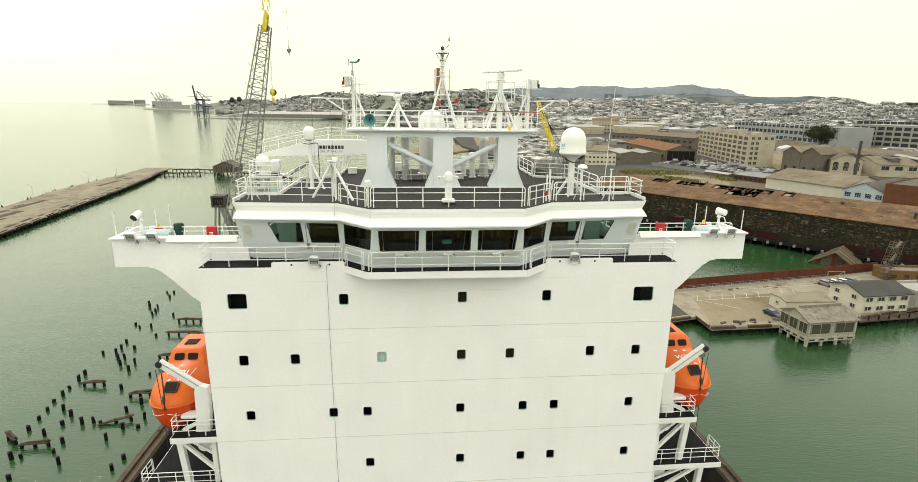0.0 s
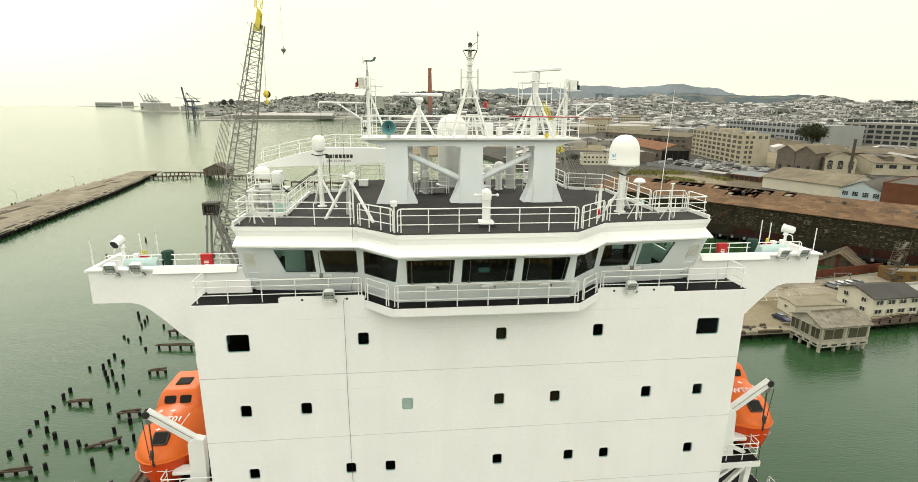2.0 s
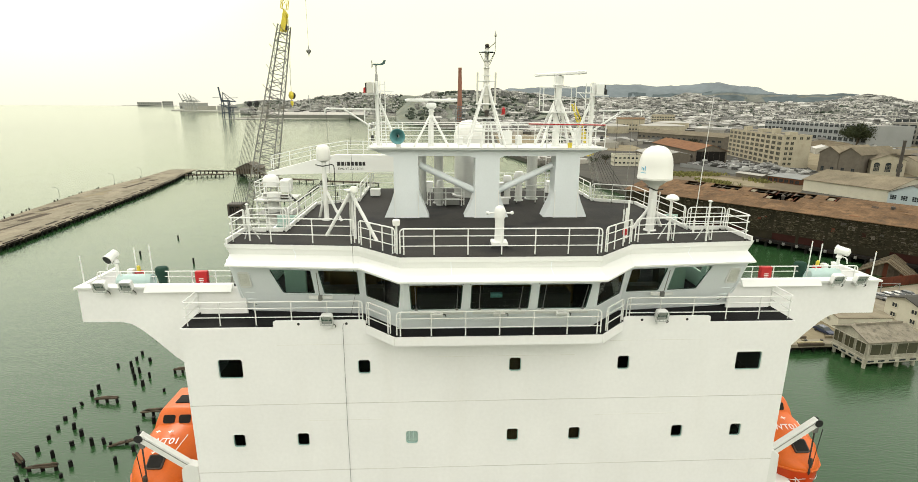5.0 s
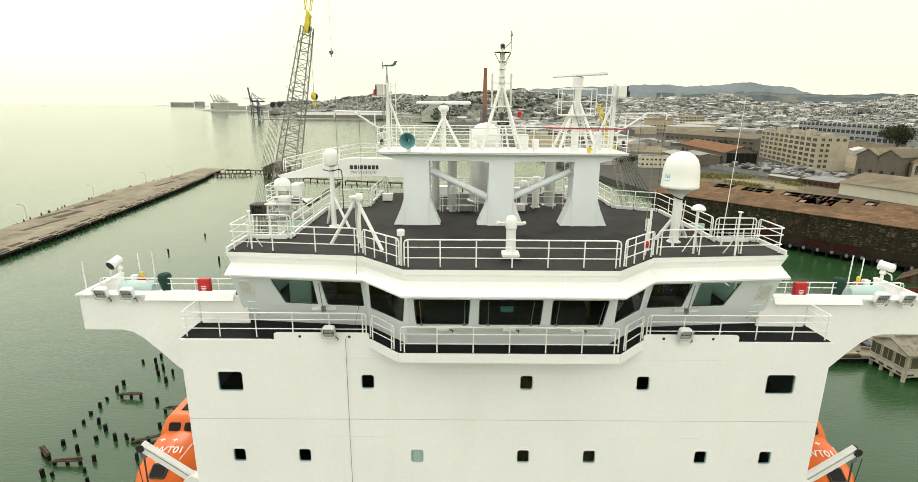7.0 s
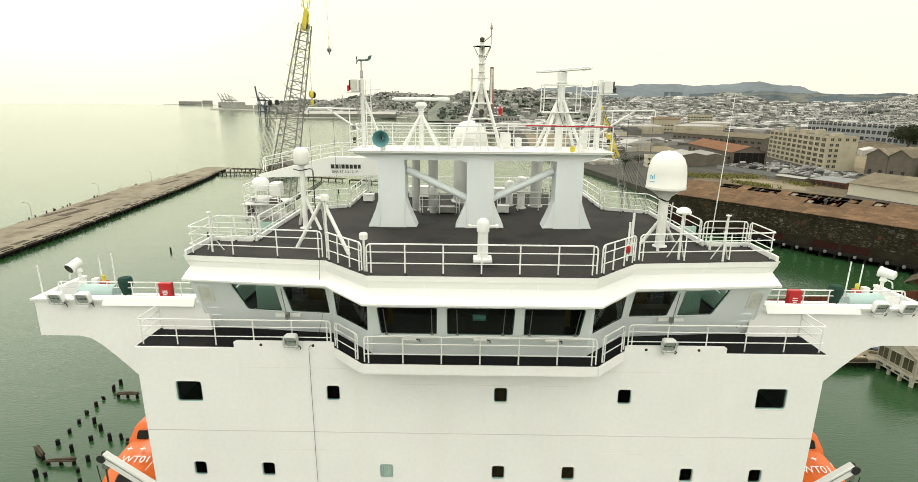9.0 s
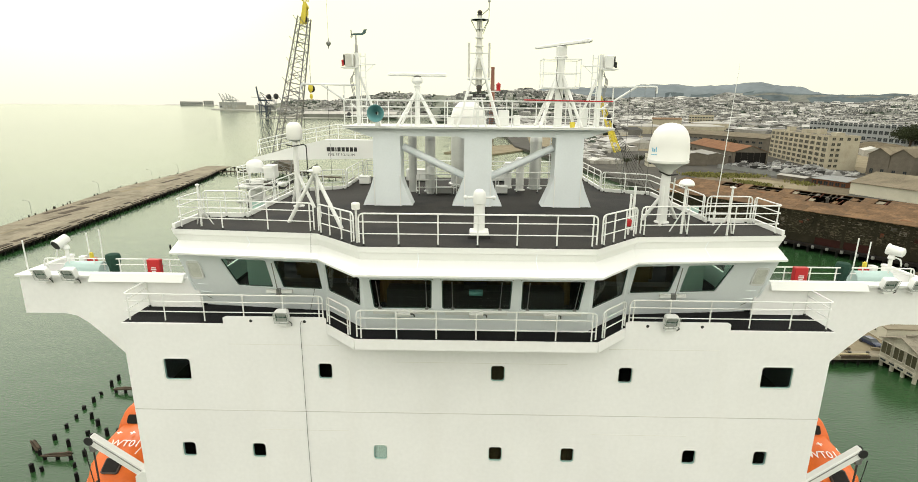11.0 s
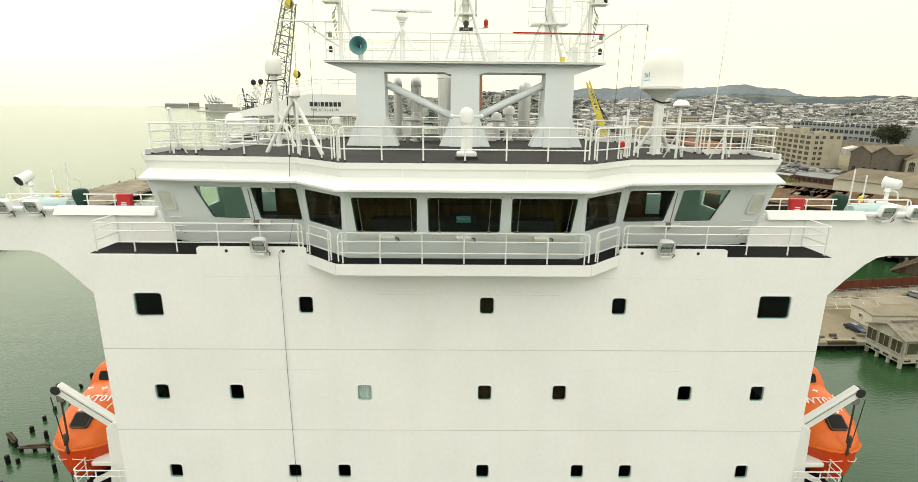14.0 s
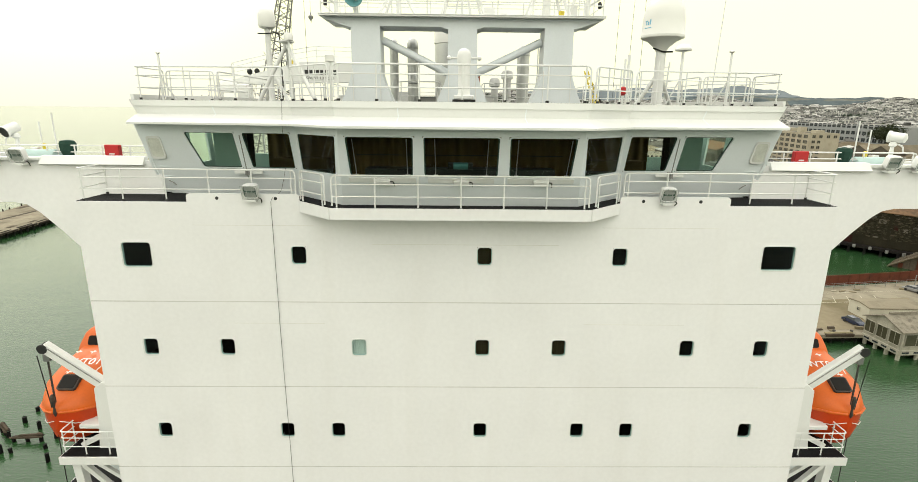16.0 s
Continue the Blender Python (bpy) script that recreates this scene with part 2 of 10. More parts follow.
# ---- materials ----
WHITE = material("white_marine_paint", (0.715, 0.72, 0.70), 0.42, vary=0.03, scale=0.6, fine=14)
WALL_WHITE = material("white_house_paint", (0.79, 0.785, 0.78), 0.45, vary=0.05, scale=0.3, fine=6, bump=0.04, stain=(0.58, 0.54, 0.46), amount=0.1, streak=0.9)
FAINT_SEAM = material("faint_seam", (0.70, 0.69, 0.65), 0.5, vary=0.1)
# weld seams' thin shadow lines, put into a grey colour
SEAM = material("seam_shadow_grey", (0.57, 0.56, 0.53), 0.6, vary=0.2, scale=0.4, fine=3)
GREY_WHITE = material("pale_grey_paint", (0.77, 0.81, 0.83), 0.45, vary=0.03, scale=0.8, fine=14)
# white mast paint greyed and cooled, the legs' shade put into the colour
LEG_GREY = material("shaded_mast_white", (0.66, 0.70, 0.72), 0.45, vary=0.04, scale=0.8, fine=14)
BLACK_PAINT = material("black_paint", (0.02, 0.02, 0.02), 0.5, vary=0.2)
DECK = material("dark_deck_coating", (0.031, 0.029, 0.0265), 0.75, vary=0.35, scale=0.25, fine=18, bump=0.3, stain=(0.011, 0.012, 0.014), amount=1.0)
BLACK_DECK = material("black_deck_coating", (0.008, 0.008, 0.009), 0.75, vary=0.25, scale=0.8, fine=60, bump=0.3)
STEEL = material("brushed_steel", (0.55, 0.56, 0.55), 0.35, 1.0, vary=0.1, scale=1.2, fine=40, stretch=(1, 1, 8))
GREY_METAL = material("grey_metal", (0.25, 0.25, 0.24), 0.5, 0.6, vary=0.15)
DARK_METAL = material("dark_weathered_steel", (0.05, 0.047, 0.042), 0.6, 0.3, vary=0.3, scale=2, stain=(0.14, 0.07, 0.03), amount=0.5)
CRANE_STEEL = material("weathered_crane_steel", (0.2, 0.2, 0.185), 0.6, 0.2, vary=0.3, scale=0.5, stain=(0.18, 0.10, 0.05), amount=0.4)
YELLOW = material("yellow_paint", (0.62, 0.50, 0.05), 0.5, vary=0.15, stain=(0.15, 0.10, 0.03), amount=0.3)
RED = material("red_paint", (0.40, 0.014, 0.016), 0.45, vary=0.1)
ORANGE = material("orange_hull_gel", (0.62, 0.115, 0.008), 0.4, vary=0.1, scale=0.9, fine=12)
RED_ORANGE = material("red_hull_gel", (0.50, 0.045, 0.004), 0.4, vary=0.12, scale=0.9, fine=12)
PALE_POLE = material("weathered_mast_paint", (0.56, 0.55, 0.50), 0.5, vary=0.12, scale=2, fine=14)
VANE = material("dull_green_vane", (0.05, 0.10, 0.10), 0.5, vary=0.15)
TEAL = material("teal_paint", (0.10, 0.26, 0.27), 0.35, vary=0.1)
GREEN_COVER = material("green_canvas", (0.02, 0.05, 0.037), 0.8, vary=0.2, bump=0.2)
RUBBER = material("black_rubber", (0.015, 0.015, 0.015), 0.6, vary=0.2)
ROPE = material("tarred_wire", (0.03, 0.03, 0.028), 0.7, vary=0.3)
CREAM_DOME = material("white_radome", (0.74, 0.735, 0.70), 0.35, vary=0.02, scale=1)
PANE = glass("clear_window_glass", (0.80, 0.90, 0.82), ior=1.16)
DARK_PANE = glass("tinted_port_glass", (0.30, 0.34, 0.34), ior=1.2)
INSIDE = material("dark_interior_lining", (0.16, 0.13, 0.10), 0.7, vary=0.15)
INSIDE_PALE = material("teal_interior_lining", (0.36, 0.50, 0.45), 0.7, vary=0.08)
SEAL = material("pale_green_port_seal", (0.22, 0.36, 0.33), 0.5, vary=0.15)
GASKET = material("dark_green_gasket", (0.03, 0.06, 0.05), 0.6, vary=0.1)
CURTAIN = material("pale_blind_cloth", (0.52, 0.56, 0.60), 0.8, vary=0.06, fine=40)
BROWN_CURTAIN = material("brown_curtain_cloth", (0.125, 0.085, 0.036), 0.85, vary=0.2, fine=30)
# opaque plate with the daylight of a see-through corner window painted in
CORNER_DAYLIGHT = material("painted_daylight_plate", (0.62, 0.63, 0.57), 0.15, vary=0.25, scale=2.5)
LENS = material("lamp_lens", (0.10, 0.15, 0.125), 0.06, vary=0.5, scale=5)
LAMP_GREY = material("lamp_housing_grey", (0.42, 0.44, 0.42), 0.4, 0.3, vary=0.1)
TIMBER = material("weathered_timber", (0.075, 0.058, 0.042), 0.85, vary=0.35, scale=0.8, fine=12, bump=0.5, pieces=0.25)
DARK_TIMBER = material("blackened_edge_timber", (0.03, 0.024, 0.018), 0.85, vary=0.4, scale=0.8, fine=6, bump=0.4, pieces=0.35)
WET_TIMBER = material("tarred_pile_timber", (0.007, 0.0065, 0.006), 0.7, vary=0.35, scale=3, fine=20, bump=0.4, pieces=0.2)
CONCRETE = material("weathered_concrete", (0.215, 0.188, 0.135), 0.85, vary=0.15, scale=0.12, fine=3, bump=0.2, stain=(0.07, 0.06, 0.045), amount=0.6)
JETTY_TOP = material("old_jetty_decking", (0.225, 0.198, 0.145), 0.9, vary=0.3, scale=0.08, fine=0.9, bump=0.3, stain=(0.085, 0.07, 0.05), amount=0.7, stretch=(1.6, 0.5, 1))
# near-black also stands for shade inside the dock and under the decks
DOCK_DARK = material("dark_dock_steel_and_shade", (0.012, 0.011, 0.01), 0.8, vary=0.4, scale=0.5, fine=6, stain=(0.035, 0.02, 0.012), amount=0.5)
RUST = material("rusted_sheet", (0.1, 0.032, 0.018), 0.85, vary=0.3, scale=0.3, fine=5, bump=0.2, stain=(0.045, 0.024, 0.017), amount=0.6)
RUST_ROOF = material("rusty_roofing", (0.14, 0.085, 0.046), 0.9, vary=0.5, scale=0.22, fine=1.6, bump=0.4, pieces=0.16, stain=(0.06, 0.045, 0.032), amount=0.8)
OLD_BRICK = material("stained_old_masonry", (0.024, 0.021, 0.013), 0.9, vary=0.4, scale=0.25, fine=2.2, bump=0.5, stain=(0.022, 0.02, 0.014), amount=0.8)
BRICK = material("brown_brick", (0.12, 0.052, 0.028), 0.9, vary=0.2, scale=0.3, fine=4)
TAN_WALL = material("tan_plaster", (0.365, 0.33, 0.25), 0.85, vary=0.16, scale=0.1, fine=2, stain=(0.25, 0.21, 0.145), amount=0.5)
CREAM_WALL = material("cream_siding", (0.48, 0.455, 0.37), 0.8, vary=0.08, scale=0.3, fine=5, stain=(0.4, 0.36, 0.28), amount=0.3)
COOL_WALL = material("cool_grey_cladding", (0.25, 0.26, 0.26), 0.8, vary=0.12, scale=0.05, fine=0.8)
GREY_WALL = material("grey_brown_siding", (0.12, 0.105, 0.085), 0.85, vary=0.2, scale=0.3, fine=3)
BLUE_WALL = material("pale_blue_siding", (0.38, 0.44, 0.46), 0.8, vary=0.1, scale=0.3, fine=3)
RUST_ORANGE = material("orange_rusted_sheet", (0.17, 0.082, 0.04), 0.85, vary=0.3, scale=0.15, fine=2.5, bump=0.2, stain=(0.10, 0.05, 0.03), amount=0.7, stretch=(1, 1, 1))
GREY_ROOF = material("grey_roofing", (0.10, 0.092, 0.078), 0.85, vary=0.2, scale=0.15, fine=2.5, stain=(0.07, 0.06, 0.05), amount=0.5)
DARK_ROOF = material("dark_shingles", (0.06, 0.058, 0.052), 0.85, vary=0.25, scale=0.3, fine=4)
WHITE_ROOF = material("white_roofing", (0.29, 0.28, 0.255), 0.8, vary=0.12, scale=0.1, fine=1.5, pieces=0.15)
WINDOW_DARK = material("dark_far_glass", (0.03, 0.036, 0.04), 0.12, vary=0.3, scale=0.3)
ASPHALT = material("asphalt", (0.062, 0.059, 0.052), 0.9, vary=0.25, scale=0.05, fine=0.8, stain=(0.105, 0.095, 0.07), amount=0.5)
GRAVEL = material("dry_dusty_ground", (0.21, 0.178, 0.118), 0.95, vary=0.2, scale=0.05, fine=0.9, stain=(0.1, 0.085, 0.04), amount=0.6)
LEAF = material("dull_green_foliage", (0.028, 0.034, 0.016), 0.8, vary=0.4, scale=0.5, fine=3, pieces=0.35)
BARK = material("bark", (0.10, 0.08, 0.06), 0.9, vary=0.3)
CAR_BLUE = material("dark_blue_car_paint", (0.015, 0.025, 0.06), 0.25, 0.2, vary=0.05, coat=0.6)
CITY_ROOF = material("far_city_roofs", (0.40, 0.385, 0.355), 0.85, vary=0.15, scale=0.02, fine=0.2, pieces=0.55)


def water_surface():
    m = bpy.data.materials.new("harbour_water")
    m.use_nodes = True
    n, l = m.node_tree.nodes, m.node_tree.links
    b = n["Principled BSDF"]
    b.inputs["Roughness"].default_value = 0.1
    b.inputs["IOR"].default_value = 1.36
    tc = n.new("ShaderNodeTexCoord")
    big = n.new("ShaderNodeTexNoise")
    big.inputs["Scale"].default_value, big.inputs["Detail"].default_value = 0.012, 4
    l.new(tc.outputs["Object"], big.inputs["Vector"])
    ramp = n.new("ShaderNodeValToRGB")
    ramp.color_ramp.elements[0].position, ramp.color_ramp.elements[0].color = 0.35, (0.017, 0.052, 0.017, 1)
    ramp.color_ramp.elements[1].position, ramp.color_ramp.elements[1].color = 0.65, (0.022, 0.059, 0.021, 1)
    l.new(big.outputs["Fac"], ramp.inputs["Fac"])
    l.new(ramp.outputs["Color"], b.inputs["Base Color"])
    mp = n.new("ShaderNodeMapping")
    mp.inputs["Scale"].default_value, mp.inputs["Rotation"].default_value = (0.6, 1.3, 1), (0, 0, 0.5)
    l.new(tc.outputs["Object"], mp.inputs[0])
    w1 = n.new("ShaderNodeTexNoise")
    w1.inputs["Scale"].default_value, w1.inputs["Detail"].default_value = 2.0, 6
    l.new(mp.outputs[0], w1.inputs["Vector"])
    w2 = n.new("ShaderNodeTexNoise")
    w2.inputs["Scale"].default_value, w2.inputs["Detail"].default_value = 0.09, 3
    l.new(mp.outputs[0], w2.inputs["Vector"])
    ad = n.new("ShaderNodeMath")
    ad.operation = "MULTIPLY_ADD"
    ad.inputs[1].default_value = 2.0
    l.new(w2.outputs["Fac"], ad.inputs[0])
    l.new(w1.outputs["Fac"], ad.inputs[2])
    bp = n.new("ShaderNodeBump")
    bp.inputs["Strength"].default_value, bp.inputs["Distance"].default_value = 0.5, 0.125
    l.new(ad.outputs[0], bp.inputs["Height"])
    l.new(bp.outputs[0], b.inputs["Normal"])
    return m


WATER = water_surface()

# ---- the sea and the ship's house ----
EYE0 = V((-1.8, -27.4, 0))


def smooth_step(a, b, x):
    f = min(1.0, max(0.0, (x - a) / (b - a)))
    return f * f * (3 - 2 * f)


def polar(az, r, z=0.0):
    """A place by bearing (degrees, clockwise) and distance from the camera's start, to fit its view."""
    return V((EYE0.x + r * math.sin(radians(az)), EYE0.y + r * math.cos(radians(az)), z))


def sea_level(az, r):
    """The open bay: the drawn distance ends near, so the far sheet climbs to where the true horizon lies."""
    return 40 * smooth_step(1500, 4700, r) * smooth_step(-4, -13, az) * smooth_step(-150, -100, az)


bm = fresh()
rings = [(0.0, 30, 200, 600, 1200, 1600)[i] if i < 6 else 1600 + (i - 5) * 180 for i in range(24)]
sheet = [[bm.verts.new(polar(a, r, sea_level(a, r))) for a in range(-180, 180, 3)] for r in rings[1:]]
hub = bm.verts.new(polar(0, 0))
for i in range(120):
    bm.faces.new((hub, sheet[0][i], sheet[0][(i + 1) % 120]))
    for a, b in zip(sheet, sheet[1:]):
        bm.faces.new((a[i], b[i], b[(i + 1) % 120], a[(i + 1) % 120]))
single("water", bm, WATER, "grey-green harbour water with small ripples", "water", kind="structure", smooth=True)

HALF, BRIDGE_Z, ROOF_Z = 13.25, 42.75, 46.15
ship = thing("ship_house", (0, 0, 20), "tall white painted steel deckhouse of a moored ship", "ship")

# windows of the front: x left, x right, z low, z high
PORTS = [(-11.86, -10.84, 40.42, 41.32), (10.80, 11.98, 40.42, 41.32)]
PORTS += [(x - 0.265, x + 0.265, 40.55, 41.21) for x in (-5.68, 0.88, 5.70)]
PORTS += [(x - 0.265, x + 0.265, 37.03, 37.68) for x in (-11.31, -8.51, -3.68, 0.87, 3.71, 8.50, 11.28)]
PORTS += [(x - 0.255, x + 0.255, 33.58, 34.20) for x in (-11.22, -6.55, -4.60, 0.85, 4.61, 6.52, 11.17)]
PORTS += [(x - 0.255, x + 0.255, 30.12, 30.74) for x in (-4.55, 0.88, 4.62, 6.49, 11.20)]
PORTS += [(x - 0.255, x + 0.255, 26.65, 27.27) for x in (-11.2, -6.5, 0.85, 4.6, 11.2)]


def plate_with_holes(bm, x0, x1, z0, z1, holes, ya, yb):
    """An upright plate between ya and yb, with real openings."""
    xs = sorted({x0, x1, *[h[0] for h in holes], *[h[1] for h in holes]})
    zs = sorted({z0, z1, *[h[2] for h in holes], *[h[3] for h in holes]})
    inside = lambda x, z: any(h[0] < x < h[1] and h[2] < z < h[3] for h in holes)
    vert = {}

    def v(x, y, z):
        k = (round(x, 4), y, round(z, 4))
        if k not in vert:
            vert[k] = bm.verts.new((x, y, z))
        return vert[k]
    solid = {}
    for i, (xa, xb) in enumerate(zip(xs, xs[1:])):
        for k, (za, zb) in enumerate(zip(zs, zs[1:])):
            solid[i, k] = not inside((xa + xb) / 2, (za + zb) / 2)
    for (i, k), s in solid.items():
        if not s:
            continue
        xa, xb, za, zb = xs[i], xs[i + 1], zs[k], zs[k + 1]
        for y in (ya, yb):
            bm.faces.new((v(xa, y, za), v(xb, y, za), v(xb, y, zb), v(xa, y, zb)))
        for di, dk, p, q in ((-1, 0, (xa, za), (xa, zb)), (1, 0, (xb, za), (xb, zb)), (0, -1, (xa, za), (xb, za)), (0, 1, (xa, zb), (xb, zb))):
            if not solid.get((i + di, k + dk), False):
                bm.faces.new((v(p[0], ya, p[1]), v(q[0], ya, q[1]), v(q[0], yb, q[1]), v(p[0], yb, p[1])))


bm = fresh()
plate_with_holes(bm, -HALF, HALF, 12.0, BRIDGE_Z, PORTS, 0.0, 0.14)
part("front_wall", bm, WALL_WHITE, ship)
for sx in (-1, 1):
    bm = fresh()
    xa, xb = sorted((sx * HALF, sx * (HALF - 0.14)))
    box(bm, xa, xb, 0.142, 14.5, 12.0, BRIDGE_Z)
    part("side_wall", bm, WALL_WHITE, ship)
bm = fresh()
box(bm, -HALF, HALF, 14.5, 14.64, 12.0, BRIDGE_Z)
part("back_wall", bm, WALL_WHITE, ship)
for z in (39.13, 35.74, 32.25, 28.75, 25.3):
    bm = fresh()
    box(bm, -HALF - 0.004, HALF + 0.004, -0.005, 0.0, z - 0.018, z + 0.018)
    part("weld_seam", bm, SEAM, ship)
for x0, x1, z in ((-9.3, -5.1, 41.95), (5.0, 9.1, 41.95), (-8.2, -4.9, 38.3), (4.6, 8.3, 38.3), (-3.1, 3.5, 41.3)):
    bm = fresh()
    box(bm, x0, x1, -0.004, 0.0, z - 0.01, z + 0.01)
    part("weld_seam", bm, FAINT_SEAM, ship)
# floors inside, so that every port looks into its own dark cabin
for z in (39.1, 35.7, 32.2, 28.7):
    bm = fresh()
    box(bm, -HALF + 0.15, HALF - 0.15, 0.15, 14.4, z - 0.05, z)
    part("inner_deck", bm, INSIDE, ship)
bm = fresh()
box(bm, -HALF + 0.15, HALF - 0.15, 4.0, 4.1, 12.0, 42.6)
part("inner_bulkhead", bm, INSIDE, ship)


def port_window(x0, x1, z0, z1, cloth=None):
    w, h = x1 - x0, z1 - z0
    cx, cz = (x0 + x1) / 2, (z0 + z1) / 2
    bm = fresh()
    out, inn = rounded(w + 0.05, h + 0.05, 0.13), rounded(w - 0.012, h - 0.012, 0.11)
    ringv = lambda sh, y: [V((cx + a, y, cz + b)) for a, b in sh]
    loft(bm, [ringv(out, 0.0), ringv(out, -0.018), ringv(inn, -0.018), ringv(inn, 0.11)], cap=False)
    fr = part("window", bm, WHITE, ship, smooth=True)
    bm = fresh()
    loft(bm, [ringv(inn, 0.085), ringv(inn, 0.097)])
    pn = part("pane", bm, PANE if cloth is CURTAIN else DARK_PANE, fr)
    bm = fresh()
    thin = rounded(w - 0.05, h - 0.05, 0.095)
    loft(bm, [ringv(inn, 0.02), ringv(thin, 0.03), ringv(thin, 0.08)], cap=False)
    part("seal", bm, SEAL, fr)
    pn.visible_shadow = False
    if cloth:
        bm = fresh()
        n = 14
        top = [V((cx - w / 2 - 0.05 + (w + 0.1) * i / n, 0.13 + 0.012 * (i % 2), cz + h / 2 + 0.1)) for i in range(n + 1)]
        loft(bm, [top, [p - V((0, 0, h + 0.2)) for p in top]], closed=False)
        part("blind", bm, cloth, fr)


for i, p in enumerate(PORTS):
    cx, cz = (p[0] + p[1]) / 2, (p[2] + p[3]) / 2
    cloth = CURTAIN if abs(cx + 3.68) < 0.1 and 37 < cz < 38 else BROWN_CURTAIN if (abs(cx - 0.87) < 0.1 and cz > 34.5) or (3 < cx < 4 and cz > 36) else None
    port_window(*p, cloth)

# raised lips, wash-port holes and the projecting bay of the bridge front
for sx in (-1, 1):
    bm = fresh()
    xa, xb = sorted((sx * 5.55, sx * 9.4))
    o = [(xa, 42.75), (xb, 42.75), (xb, 43.0), (xb - 0.1, 43.06), (xa + 0.1, 43.06), (xa, 43.0)]
    loft(bm, [[V((x, -0.004, z)) for x, z in o], [V((x, 0.06, z)) for x, z in o]])
    part("coaming", bm, WALL_WHITE, ship)
    for x in (6.35, 8.35):
        bm = fresh()
        tube(bm, (sx * x, -0.012, 42.9), (sx * x, 0.0, 42.9), 0.06, 10)
        part("drain_hole", bm, BLACK_PAINT, ship)
BAY = [(-5.5, 0.0), (-4.22, -1.25), (4.22, -1.25), (5.5, 0.0)]
bm = fresh()
prism(bm, BAY, 42.46, 42.71)
part("bay", bm, WALL_WHITE, ship)
bm = fresh()
for (xa, ya), (xb, yb) in zip(BAY, BAY[1:]):
    d = V((xb - xa, yb - ya, 0)).normalized()
    nrm = V((d.y, -d.x, 0)) * 0.05
    a, b = V((xa, ya, 42.44)), V((xb, yb, 42.44))
    loft(bm, [[a, b, b + nrm, a + nrm], [p + V((0, 0, 0.38)) for p in (a, b, b + nrm, a + nrm)]])
part("bay_edge", bm, WALL_WHITE, ship)
# the bridge deck
bm = fresh()
prism(bm, [(-HALF + 0.02, 0.08), (-5.52, 0.08), (-4.22, -1.2), (4.22, -1.2), (5.52, 0.08), (HALF - 0.02, 0.08), (HALF - 0.02, 14.4), (-HALF + 0.02, 14.4)], 42.714, 42.755)
part("bridge_deck", bm, BLACK_DECK, ship)

# ---- wheelhouse ----
wheelhouse = thing("wheelhouse", (0, 4, BRIDGE_Z), "white wheelhouse with outward-leaning windows under a broad eave", "bridge")
BASE = [(11.12, 2.0), (5.8, 1.45), (4.0, -0.3)]
SILL = [(11.23, 1.50), (5.73, 0.97), (3.91, -0.84)]
HEAD = [(11.32, 0.93), (5.66, 0.38), (3.83, -1.44)]
LIP = [(11.26, 0.30), (5.68, -0.26), (3.98, -2.05)]
ROOF = [(11.48, 1.0), (5.85, 0.5), (4.0, -1.25)]
Z_SILL, Z_HEAD, Z_LIP = 43.80, 45.11, 45.42


def run(line, z):
    """The whole front line, port to starboard."""
    return [V((-x, y, z)) for x, y in line] + [V((x, y, z)) for x, y in reversed(line)]


def skin(bm, low, high, thick=0.08):
    """A plate between two lines of equal count, thickened to the back."""
    b = V((0, thick, 0))
    loft(bm, [low, high, [p + b for p in high], [p + b for p in low], low], cap=False, closed=False)


base, sill, head = run(BASE, BRIDGE_Z), run(SILL, Z_SILL), run(HEAD, Z_HEAD)
for i in range(5):
    bm = fresh()
    skin(bm, [base[i], base[i + 1]], [sill[i], sill[i + 1]])
    part("lower_panel", bm, GREY_WHITE, wheelhouse)
    bm = fresh()
    up = lambda p, q: p + (p - q) * 0.32
    skin(bm, [head[i], head[i + 1]], [up(head[i], sill[i]), up(head[i + 1], sill[i + 1])])
    part("head_panel", bm, GREY_WHITE, wheelhouse)


def on_front(i, u, v):
    """A place on window band i: u along it, v from sill to head."""
    a, b = sill[i].lerp(sill[i + 1], u), head[i].lerp(head[i + 1], u)
    return a.lerp(b, v)


def solid_band(i, u0, u1, mat=None, name="mullion"):
    bm = fresh()
    skin(bm, [on_front(i, u0[0], 0), on_front(i, u1[0], 0)], [on_front(i, u0[1], 1), on_front(i, u1[1], 1)], 0.10)
    return part(name, bm, mat or GREY_WHITE, wheelhouse)


